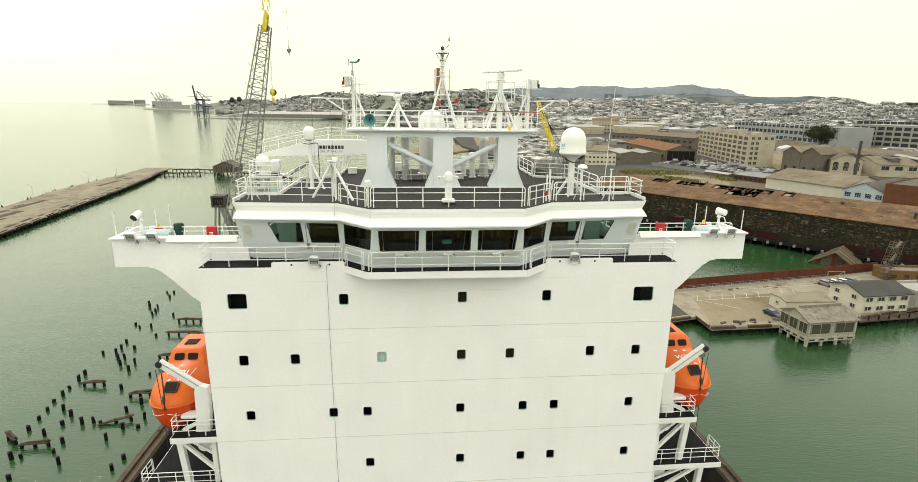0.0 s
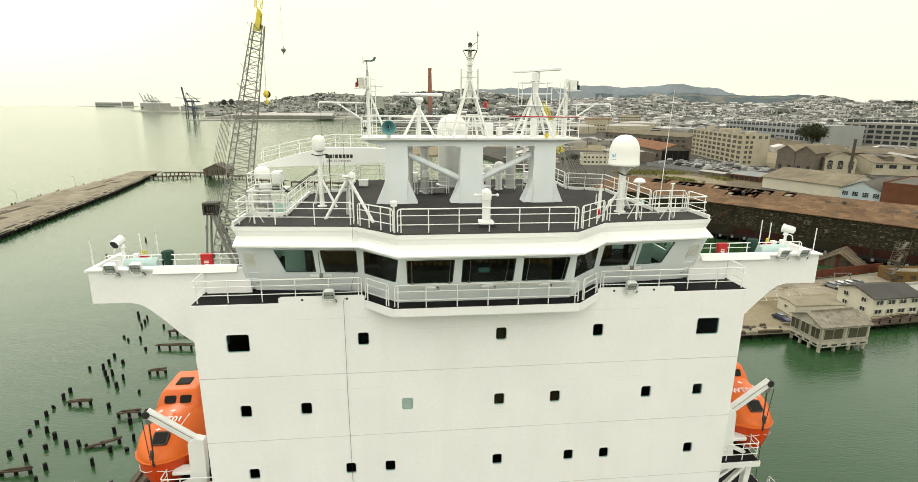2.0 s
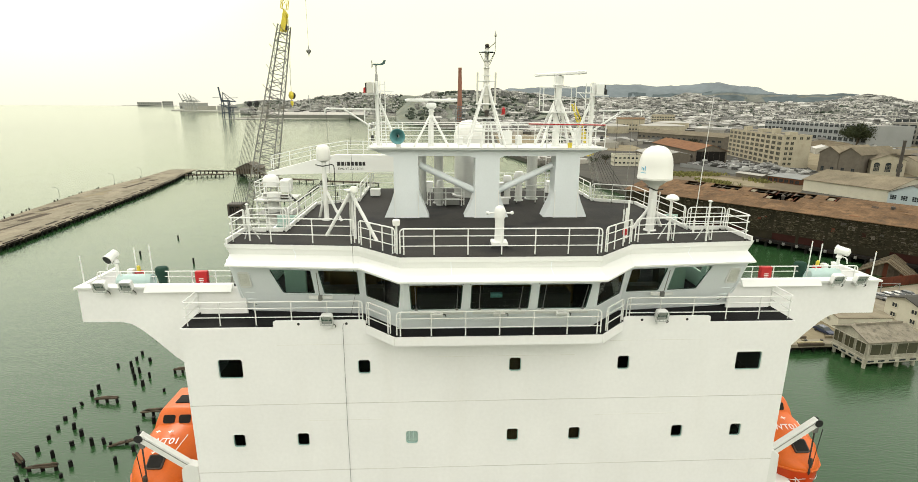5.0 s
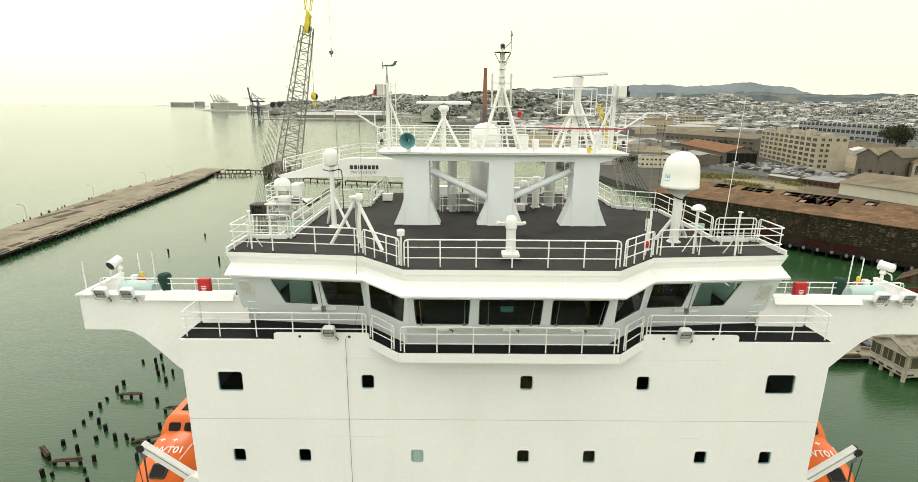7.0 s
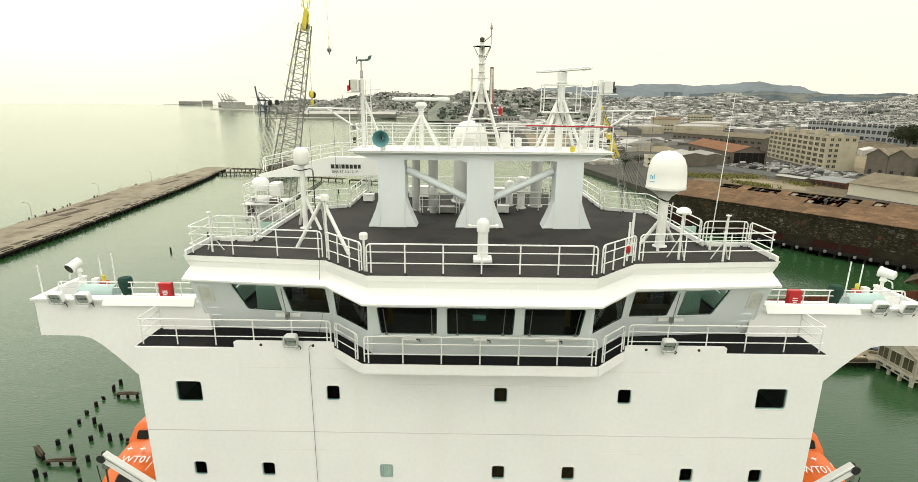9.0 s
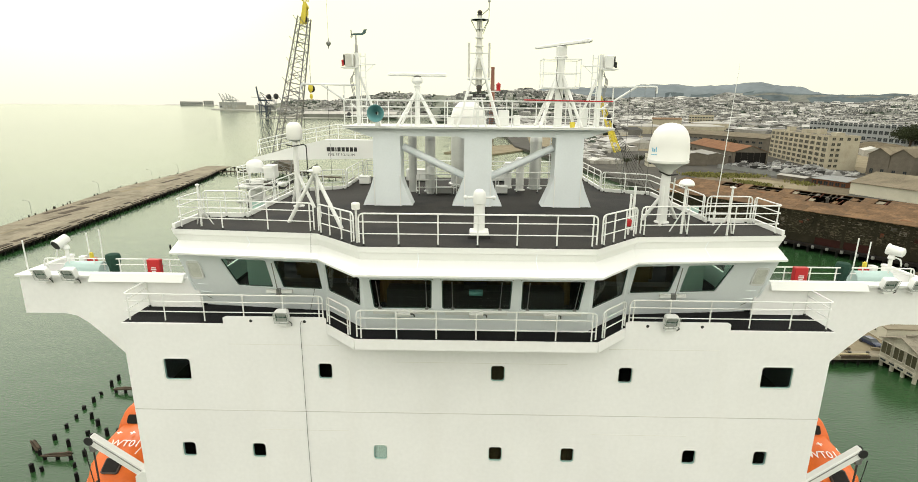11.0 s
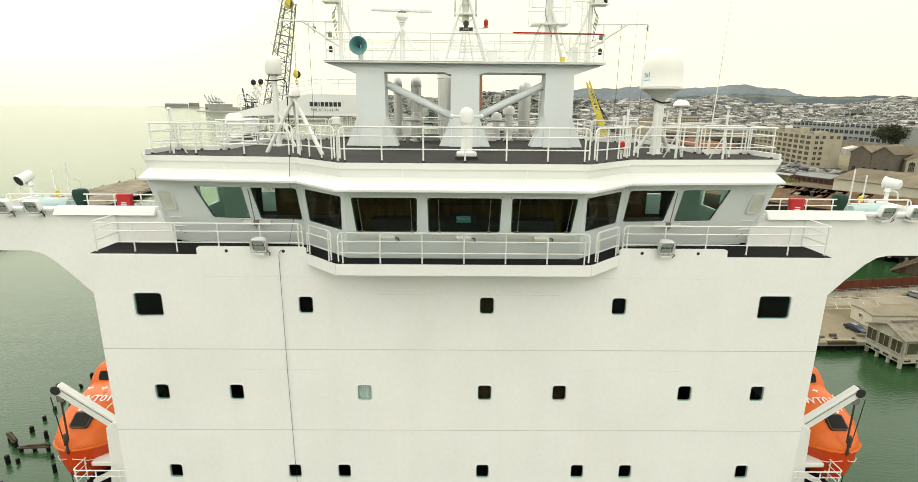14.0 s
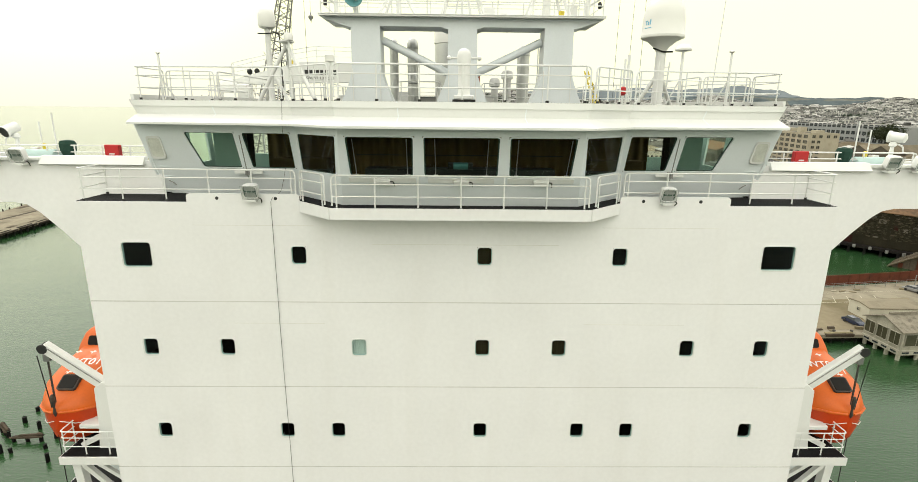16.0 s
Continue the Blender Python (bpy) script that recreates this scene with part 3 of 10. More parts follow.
def bridge_window(i, u0, u1):
    """u0, u1: the left and right edges at sill and head."""
    c = [on_front(i, u0[0], 0.0), on_front(i, u1[0], 0.0), on_front(i, u1[1], 1.0), on_front(i, u0[1], 1.0)]
    mid = sum(c, V()) / 4
    inner = [p + (mid - p).normalized() * 0.05 for p in c]
    fwd, back = V((0, -0.02, -0.01)), V((0, 0.09, 0))
    bm = fresh()
    ca, ia = fillet(c + c[:2], 0.10, 3)[1:-1], fillet(inner + inner[:2], 0.09, 3)[1:-1]
    # four rounded corners each
    loft(bm, [[p + back * 0.3 for p in ca], [p + fwd for p in ca], [p + fwd for p in ia], [p + back for p in ia]], cap=False)
    f = part("window", bm, GREY_WHITE, wheelhouse, smooth=True)
    bm = fresh()
    seal = [p + (mid - p).normalized() * 0.045 for p in ia]
    loft(bm, [[p + back * 0.2 for p in ia], [p + back * 0.35 for p in seal], [p + back * 0.7 for p in seal]], cap=False)
    part("gasket", bm, GASKET, f)
    bm = fresh()
    q = [p + (mid - p).normalized() * 0.05 for p in c]
    loft(bm, [[p + back * 0.5 for p in q], [p + back * 0.62 for p in q]])
    pn = part("pane", bm, PANE, f)
    pn.visible_shadow = False
    return f


def U(i, x):
    a, b = sill[i], sill[i + 1]
    return (x - a.x) / (b.x - a.x)


def UH(i, x):
    a, b = head[i], head[i + 1]
    return (x - a.x) / (b.x - a.x)


cuts = [(-3.62, -3.66, -1.52, -1.47), (-1.23, -1.23, 1.23, 1.23), (1.52, 1.47, 3.62, 3.66)]
last = (0, 0)
for a, ah, b, bh in cuts:
    solid_band(2, last, (U(2, a), UH(2, ah)))
    bridge_window(2, (U(2, a), UH(2, ah)), (U(2, b), UH(2, bh)))
    last = (U(2, b), UH(2, bh))
solid_band(2, last, (1, 1))
for i in (1, 3):
    solid_band(i, (0, 0), (0.07, 0.04))
    bridge_window(i, (0.07, 0.04), (0.92, 0.95))
    solid_band(i, (0.92, 0.95), (1, 1))
for i, s in ((0, 1), (4, -1)):
    k = [(-9.30, -9.68, -7.80, -7.82), (-7.48, -7.60, -5.84, -5.84)]
    if s < 0:
        k = [(-b, -bh, -a, -ah) for a, ah, b, bh in reversed(k)]
    last = (0, 0)
    for a, ah, b, bh in k:
        solid_band(i, last, (U(i, a), UH(i, ah)))
        bridge_window(i, (U(i, a), UH(i, ah)), (U(i, b), UH(i, bh)))
        last = (U(i, b), UH(i, bh))
    solid_band(i, last, (1, 1))
    # the small corner light
    bm = fresh()
    cx = -10.8 * s
    c = [V((cx - 0.26, 0, 44.1)), V((cx + 0.26, 0, 44.1)), V((cx + 0.26, 0, 44.92)), V((cx - 0.26, 0, 44.92))]
    for p in c:
        f = (p.z - Z_SILL) / (Z_HEAD - Z_SILL)
        p.y = 1.42 + (0.92 - 1.42) * f - 0.08
    o = fillet(c + c[:2], 0.14, 3)[1:-1]
    mid = sum(o, V()) / len(o)
    inn = [mid + (p - mid) * 0.82 for p in o]
    loft(bm, [[p + V((0, 0.1, 0)) for p in o], o, inn], cap=False)
    f = part("corner_light", bm, WHITE, wheelhouse, "small rounded corner window", smooth=True)
    bm = fresh()
    loft(bm, [[p + V((0, 0.012, 0)) for p in inn], [p + V((0, 0.02, 0)) for p in inn]])
    part("pane", bm, CORNER_DAYLIGHT, f)

# side walls with windows, inner lining
SIDE_PORTS = [(2.35, 3.95, 43.62, 44.98), (4.35, 5.95, 43.62, 44.98), (6.35, 7.7, 43.62, 44.98)]


def side_plate(s, inset, thick, y0=2.05):
    """An upright side plate leaning out a little, with the side windows cut through."""
    bm = fresh()
    plate_with_holes(bm, y0, 8.0, BRIDGE_Z, 45.4, SIDE_PORTS, inset, inset + thick)
    for v in bm.verts:
        y, d, z = v.co
        v.co = (s * (11.12 + (z - BRIDGE_Z) * 0.083 - d), y, z)
    return bm


for s in (-1, 1):
    bm = fresh()
    o = [V((s * 11.12, 2.0, BRIDGE_Z)), V((s * 11.24, 1.45, Z_SILL)), V((s * 11.34, 0.85, 45.4))]
    q = [V((p.x, 2.05, p.z)) for p in o]
    ins = V((-s * 0.1, 0, 0))
    loft(bm, [o, q, [p + ins for p in q], [p + ins for p in o], o], cap=False, closed=False)
    part("corner_wall", bm, GREY_WHITE, wheelhouse)
    part("side_wall", side_plate(s, 0.0, 0.08), GREY_WHITE, wheelhouse)
    part("inner_lining", side_plate(s, 0.085, 0.02, 2.2), INSIDE_PALE, wheelhouse)
    for y0, y1, z0, z1 in SIDE_PORTS:
        bm = fresh()
        xs = [s * (11.12 + (z - BRIDGE_Z) * 0.083 - 0.05) for z in (z0, z1)]
        loft(bm, [[V((xs[0] + e, y0, z0)), V((xs[0] + e, y1, z0)), V((xs[1] + e, y1, z1)), V((xs[1] + e, y0, z1))] for e in (-0.006, 0.006)])
        pn = part("side_pane", bm, PANE, wheelhouse)
        pn.visible_shadow = False
    # a tall pale green locker inside each outer window, dark gear beside it
    bm = fresh()
    xa, xb = sorted((s * 9.75, s * 8.75))
    box(bm, xa, xb, 3.3, 4.2, BRIDGE_Z + 0.03, 45.35)
    part("inner_locker", bevelled(bm, 0.02), INSIDE_PALE, wheelhouse, "pale green locker behind the glass")
    bm = fresh()
    xa, xb = sorted((s * 8.73, s * 8.45))
    box(bm, xa, xb, 3.4, 4.1, BRIDGE_Z + 0.03, 45.2)
    part("equipment_rack", bm, DARK_METAL, wheelhouse)
    bm = fresh()
    xa, xb = sorted((s * 7.9, s * 5.6))
    box(bm, xa, xb, 4.6, 5.3, BRIDGE_Z + 0.03, 43.85)
    part("chart_table", bevelled(bm, 0.02), BROWN_CURTAIN, wheelhouse)
    # folded dark sheet added behind the side windows to make them look darker
    bm = fresh()
    fold = [V((s * (4.3 + 4.1 * i / 60), 5.6 + 0.06 * math.sin(i * 0.9), 45.4)) for i in range(61)]
    loft(bm, [fold, [V((p.x, p.y, BRIDGE_Z + 0.1)) for p in fold]], cap=False, closed=False)
    part("chart_curtain", bm, BROWN_CURTAIN, wheelhouse, "dark brown folded sheet added to darken the side windows", smooth=True)
bm = fresh()
plate_with_holes(bm, -11.3, 11.3, BRIDGE_Z, 45.9, [(x, x + 1.4, 43.75, 44.95) for x in (-10.2, -8.5, -6.8, -5.1, 3.7, 5.4, 7.1, 8.8)], 8.0, 8.1)
part("back_wall", bm, INSIDE_PALE, wheelhouse)
bm = fresh()
n = 150
top = [V((-3.9 + 7.8 * i / n, 2.3 + 0.07 * math.sin(i * 0.9) + 0.05 * math.sin(i * 0.37), 45.35)) for i in range(n + 1)]
loft(bm, [top, [p + V((0, 0.02, -1.3)) for p in top], [V((p.x, p.y, 42.8)) for p in top]], closed=False)
part("blackout_curtain", bm, BROWN_CURTAIN, wheelhouse, "olive-brown curtain drawn behind the bridge", smooth=True)
bm = fresh()
tube(bm, (-3.9, 2.05, 44.25), (3.9, 2.05, 44.25), 0.015, 6)
part("grab_bar", bm, BLACK_PAINT, wheelhouse)
bm = fresh()
box(bm, -3.4, 3.4, 0.9, 1.7, BRIDGE_Z + 0.03, 43.85)
box(bm, -0.45, 0.45, 1.0, 1.4, 43.85, 44.05)
part("bridge_console", bm, BLACK_PAINT, wheelhouse, "dark steering console behind the glass")
bm = fresh()
tube(bm, (-0.25, 0.2, 44.05), (0.25, 0.2, 44.05), 0.12, 10)
part("compass_repeater", bm, TEAL, wheelhouse)
for s in (-1, 1):
    bm = fresh()
    box(bm, 5.0 if s > 0 else -8.2, 8.2 if s > 0 else -5.0, 2.4, 3.0, BRIDGE_Z + 0.03, 43.6)
    part("side_console", bm, DARK_METAL, wheelhouse)

# eave: fascia, flared lip, soffit
lip, roof = run(LIP, Z_LIP), run(ROOF, ROOF_Z)
bend = [V((q.x * 0.985, q.y + 0.10, 45.68)) for q in roof]
inner = [V((p.x * 0.97, p.y + 0.75, Z_LIP - 0.03)) for p in lip]
low = [p - V((0, 0, 0.07)) for p in lip]
bm = fresh()
loft(bm, [roof, bend, lip, low, inner], cap=False, closed=False)
part("eave", bm, WHITE, wheelhouse)
for x in (-8.6, -2.0, 2.0, 8.6):
    i = min(range(5), key=lambda j: 0 if roof[j].x <= x <= roof[j + 1].x else 1)
    f = (x - roof[i].x) / (roof[i + 1].x - roof[i].x)
    bm = fresh()
    line = [roof[i].lerp(roof[i + 1], f), bend[i].lerp(bend[i + 1], f), lip[i].lerp(lip[i + 1], f)]
    a, b = V((-0.015, -0.008, 0)), V((0.015, -0.008, 0))
    loft(bm, [[p + a for p in line], [p + b for p in line]], closed=False)
    part("seam", bm, GREY_WHITE, wheelhouse)
for s in (-1, 1):
    bm = fresh()
    o = [V((s * 11.48, 1.0, ROOF_Z)), V((s * 11.31, 1.10, 45.68)), V((s * 11.26, 0.30, Z_LIP)), V((s * 11.26, 0.30, Z_LIP - 0.07)), V((s * 11.1, 1.1, Z_LIP))]
    loft(bm, [o, [V((p.x, 3.2, p.z)) for p in o]], cap=False, closed=False)
    part("eave", bm, WHITE, wheelhouse)

# compass deck
DECK_LINE = [(-11.4, 1.0), (-5.85, 0.5), (-4.0, -1.25), (4.0, -1.25), (5.85, 0.5), (11.4, 1.0), (11.4, 3.2), (9.5, 3.2), (9.5, 10.0), (7.2, 11.0), (7.2, 16.2),
             (-7.2, 16.2), (-7.2, 11.0), (-9.5, 10.0), (-9.5, 3.2), (-11.4, 3.2)]
COAMING = [((-9.5, 3.2), (-9.5, 10.0)), ((-9.5, 10.0), (-7.2, 11.0)), ((-7.2, 11.0), (-7.2, 16.2)), ((-11.4, 1.02), (-11.4, 3.2)), ((-11.4, 3.2), (-9.5, 3.2))]
compass_deck = thing("compass_deck", (0, 7, 45.3), "flat dark-coated roof deck above the wheelhouse", "deck")
bm = fresh()
prism(bm, DECK_LINE, 45.95, ROOF_Z - 0.01)
part("deck_plate", bm, WHITE, compass_deck)
bm = fresh()
inset = [(x * 0.995, y + (0.04 if y < 2 else -0.04)) for x, y in DECK_LINE]
prism(bm, inset, ROOF_Z - 0.008, ROOF_Z + 0.004)
part("deck_coating", bm, DECK, compass_deck)
for (xa, ya), (xb, yb) in COAMING:
    for s in (-1, 1):
        d = V((xb - xa, yb - ya, 0)).normalized()
        a, b = V((xa, ya, ROOF_Z + 0.08)) + d * 0.06, V((xb, yb, ROOF_Z + 0.08)) - d * 0.06
        a.x, b.x = a.x * -s, b.x * -s
        bm = fresh()
        v = (b - a).normalized()
        side = v.cross(V((0, 0, 1))) * 0.05
        up = V((0, 0, 0.1))
        loft(bm, [[c - side - up, c + side - up, c + side + up, c - side + up] for c in (a, b)])
        part("coaming", bm, WHITE, compass_deck)
bm = fresh()
plate = [(-4.3, 8.1), (4.3, 8.1), (4.3, 16.2), (-4.3, 16.2)]
prism(bm, plate, BRIDGE_Z, 45.94)
part("aft_house", bm, WALL_WHITE, compass_deck)

# bridge wings
for s in (-1, 1):
    w = thing("bridge_wing", (s * 14, 2, 42), "white steel bridge wing with a curved bracket", "bridge wing", "bridge wings")
    X = lambda a: s * a
    prof = [(13.25, 39.9), (13.9, 40.25), (14.45, 40.72), (15.1, 41.42), (15.75, 42.05), (16.15, 42.32), (16.6, 42.42), (18.22, 42.42), (18.2, 44.0), (11.05, 44.0), (11.0, 42.76), (13.25, 42.76)]
    bm = fresh()
    o = [V((X(a), 1.62, z)) for a, z in prof]
    loft(bm, [o, [p + V((0, 0.1, 0)) for p in o]])
    part("front_plate", bm, WALL_WHITE, w)
    bm = fresh()
    o = [(13.25, 42.42), (18.22, 42.42), (18.22, 42.6), (13.25, 42.6)]
    loft(bm, [[V((X(a), 1.73, z)) for a, z in o], [V((X(a), 6.2, z)) for a, z in o]])
    part("wing_floor", bm, WALL_WHITE, w)
    bm = fresh()
    xa, xb = sorted((X(18.1), X(18.22)))
    box(bm, xa, xb, 1.72, 4.5, 42.42, 44.0)
    part("end_plate", bm, WALL_WHITE, w)
    bm = fresh()
    xa, xb = sorted((X(11.55), X(15.3)))
    o = [V((0, 1.5, 43.82)), V((0, 1.40, 43.86)), V((0, 1.60, 44.14)), V((0, 1.8, 44.15)), V((0, 1.8, 43.98))]
    loft(bm, [[p + V((xa, 0, 0)) for p in o], [p + V((xb, 0, 0)) for p in o]])
    part("wind_deflector", bm, WHITE, w)
    bm = fresh()
    xa, xb = sorted((X(15.31), X(18.28)))
    box(bm, xa, xb, 1.5, 2.0, 43.99, 44.08)
    part("rail_cap", bm, WHITE, w)
    bm = fresh()
    xa, xb = sorted((X(10.9), X(13.2)))
    box(bm, xa, xb, 1.9, 6.2, 42.77, 42.80)
    part("wing_deck", bm, BLACK_DECK, w)

# hull below
bm = fresh()
box(bm, -16.5, 16.5, 0.5, 60, 2, 18)
single("ship_hull", bm, WALL_WHITE, "white upper hull of the moored ship", "ship hull")

# ---- railings ----
Zb, Zr = 42.76, ROOF_Z
lab = "white pipe railing along the bridge front"
for s in (-1, 1):
    railing([(s * 13.1, 1.75, Zb), (s * 13.1, 0.12, Zb), (s * 5.68, 0.12, Zb)], lab, group="bridge railings")
    railing([(s * 5.5, 0.05, Zb), (s * 4.42, -1.02, Zb)], lab, group="bridge railings", gap=1.2)
railing([(-4.15, -1.18, Zb), (4.15, -1.18, Zb)], lab, group="bridge railings", gap=1.35)
lab = "white pipe railing round the compass deck"
for s in (-1, 1):
    railing([(s * 11.25, 3.0, Zr), (s * 11.25, 1.12, Zr), (s * 5.95, 0.62, Zr)], lab, group="compass deck railings", gap=1.9)
    railing([(s * 5.75, 0.5, Zr), (s * 4.15, -1.0, Zr)], lab, group="compass deck railings", gap=0.75)
    railing([(s * 11.2, 3.1, Zr), (s * 9.4, 3.1, Zr)], lab, group="compass deck railings", gap=0.9)
    railing([(s * 9.35, 3.25, Zr), (s * 9.35, 9.9, Zr), (s * 7.1, 10.9, Zr)], lab, group="compass deck railings", gap=1.5)
    railing([(s * 7.1, 11.2, Zr), (s * 7.1, 16.0, Zr)], lab, group="compass deck railings", gap=1.5)
railing([(-3.95, -1.12, Zr), (3.95, -1.12, Zr)], lab, group="compass deck railings", gap=1.35)
railing([(-7.0, 16.1, Zr), (7.0, 16.1, Zr)], lab, group="compass deck railings", gap=1.5)
for s in (-1, 1):
    railing([(s * 11.6, 2.6, 43.5), (s * 17.9, 2.6, 43.5)], "white pipe rail inside the bridge wing", group="wing railings", gap=1.1, height=0.95, feet=False)

# ---- radar mast ----
mast = thing("radar_mast", (0.1, 7, ROOF_Z), "white three-legged radar mast with a railed platform", "mast")
PZ = 49.78
for cx in (-4.05, 0.12, 4.28):
    bm = fresh()
    ring = lambda hw, y0, y1, z: [V((cx - hw, y0, z)), V((cx + hw, y0, z)), V((cx + hw, y1, z)), V((cx - hw, y1, z))]
    loft(bm, [ring(0.66, 6.1, 7.3, ROOF_Z), ring(0.62, 6.1, 7.3, 49.5)])
    lg = part("leg", bm, LEG_GREY, mast)
    for s in (-1, 1):
        bm = fresh()
        o = [V((cx + s * 0.64, 0, 47.5)), V((cx + s * 0.80, 0, 47.0)), V((cx + s * 1.16, 0, ROOF_Z + 0.02)), V((cx + s * 0.64, 0, ROOF_Z + 0.02))]
        loft(bm, [[p + V((0, 6.12, 0)) for p in o], [p + V((0, 7.1, 0)) for p in o]])
        part("gusset", bm, LEG_GREY, lg)
        bm = fresh()
        tube(bm, (cx + s * 0.60, 6.06, ROOF_Z), (cx + s * 0.60, 6.06, 47.6), 0.02, 6)
        part("drain_pipe", bm, WHITE, lg, smooth=True)
for s in (-1, 1):
    bm = fresh()
    tube(bm, (0.12 + s * 3.5, 6.7, 48.85), (0.12 + s * 0.62, 6.7, 47.5), 0.17, 12)
    part("brace", bm, LEG_GREY, mast, smooth=True)
bm = fresh()
pl = [(-5.95, 5.75), (6.15, 5.75), (6.15, 9.2), (-5.95, 9.2)]
prism(bm, pl, PZ - 0.07, PZ)
part("platform", bm, WHITE, mast)
bm = fresh()
loft(bm, [[V((-5.95, y, PZ - 0.072)), V((6.15, y, PZ - 0.072)), V((5.0, y, PZ - 0.46)), V((3.3, y, PZ - 0.42)), V((1.0, y, PZ - 0.42)), V((0.8, y, PZ - 0.5)), V((-0.6, y, PZ - 0.5)), V((-0.8, y, PZ - 0.42)), V((-3.1, y, PZ - 0.42)), V((-4.8, y, PZ - 0.46))] for y in (6.12, 7.6)])
part("platform_beam", bm, LEG_GREY, mast)
bm = fresh()
for a, b in zip(pl, pl[1:] + pl[:1]):
    tube(bm, (a[0], a[1], PZ + 0.01), (b[0], b[1], PZ + 0.01), 0.025, 6)
part("kick_rim", bm, WHITE, mast, smooth=True)
railing([(-5.85, 9.1, PZ), (-5.85, 5.85, PZ), (6.05, 5.85, PZ), (6.05, 9.1, PZ)], "white pipe railing round the mast platform", ends=False, feet=False, gap=1.45, height=1.15)
railing([(-5.85, 9.12, PZ), (6.05, 9.12, PZ)], "white pipe railing at the back of the mast platform", ends=False, feet=False, gap=1.45, height=1.15)


# middle mast: a ringed pole in an A-frame, two side aerials, a lamp trestle before it
signal = thing("signal_mast", (0.13, 7.6, PZ), "white pipe signal mast with lights and aerials", "mast")
MX = 0.13


def signal_bar(name, points, r, mat=None, n=6):
    bm = fresh()
    bar(bm, points, r, n)
    return part(name, bm, mat or WHITE, signal, smooth=True)


bm = fresh()
lathe(bm, [(0.155, 0), (0.155, 1.6), (0.135, 1.65), (0.125, 2.9), (0.10, 2.95), (0.10, 3.08)], (MX, 7.6, 51.62), 14)
part("pole", bm, PALE_POLE, signal, smooth=True)
for z in (51.95, 52.4, 52.85, 53.1, 53.37, 53.74, 54.11):
    bm = fresh()
    lathe(bm, [(0.14, -0.025), (0.2, -0.02), (0.2, 0.02), (0.14, 0.025)], (MX, 7.6, z), 14)
    part("collar", bm, WHITE, signal, smooth=True)
for sx in (-1, 1):
    for sy in (-1, 1):
        signal_bar("frame_leg", [(MX + sx * 0.06, 7.6 + sy * 0.08, 52.95), (MX + sx * 0.44, 7.6 + sy * 0.45, 51.6), (MX + sx * 0.98, 7.6 + sy * 0.85, PZ)], 0.06, n=8)
    signal_bar("aerial", [(MX + sx * 0.47, 7.6, 51.96), (MX + sx * 0.47, 7.6, 53.52)], 0.05, PALE_POLE, 8)
    signal_bar("aerial_arm", [(MX + sx * 0.47, 7.6, 53.07), (MX + sx * 0.12, 7.6, 53.07)], 0.025)
    signal_bar("knee", [(MX + sx * 0.45, 7.6, 51.9), (MX + sx * 0.14, 7.6, 51.62)], 0.03)
    for z, k in ((50.55, 0.72), (51.2, 0.57)):
        signal_bar("frame_tie", [(MX + sx * k, 7.6 - k * 0.9, z), (MX + sx * k, 7.6 + k * 0.9, z)], 0.035)
for z, k in ((50.55, 0.72), (51.2, 0.57)):
    for sy in (-1, 1):
        signal_bar("frame_tie", [(MX - k, 7.6 + sy * k * 0.85, z), (MX + k, 7.6 + sy * k * 0.85, z)], 0.035)
for k in range(6):
    z = PZ + 0.35 + 0.33 * k
    w = 0.86 - 0.09 * k
    signal_bar("rung", [(MX + w, 7.6 - w * 0.8, z), (MX + w, 7.6 + w * 0.8, z)], 0.018)
bm = fresh()
box(bm, MX - 0.53, MX + 0.53, 7.2, 8.0, 51.9, 51.97)
part("table_plate", bevelled(bm, 0.02), WHITE, signal)
bm = fresh()
lathe(bm, [(0.1, 0), (0.13, 0.05), (0.09, 0.1), (0.13, 0.2), (0.13, 0.3), (0.06, 0.36)], (MX + 0.02, 7.35, 51.3), 12)
part("lantern", bm, DARK_METAL, signal, smooth=True)
# lamp trestle
for sx in (-1, 1):
    for sy in (-1, 1):
        signal_bar("trestle_leg", [(MX + sx * 0.12, 6.4 + sy * 0.1, 51.05), (MX + sx * 0.34, 6.4 + sy * 0.3, PZ)], 0.035)
for z, k in ((50.2, 0.27), (50.6, 0.21)):
    signal_bar("trestle_tie", [(MX - k, 6.2, z), (MX + k, 6.2, z)], 0.025)
bm = fresh()
box(bm, MX - 0.31, MX + 0.31, 6.2, 6.55, 51.02, 51.07)
part("trestle_top", bm, WHITE, signal)
bm = fresh()
box(bm, MX - 0.29, MX + 0.29, 6.22, 6.34, 51.08, 51.22)
board = part("lamp_board", bm, BLACK_PAINT, signal)
for k in range(4):
    bm = fresh()
    box(bm, MX - 0.12 + k * 0.065, MX - 0.075 + k * 0.065, 6.214, 6.219, 51.12, 51.18)
    part("mark", bm, GREY_METAL, board)
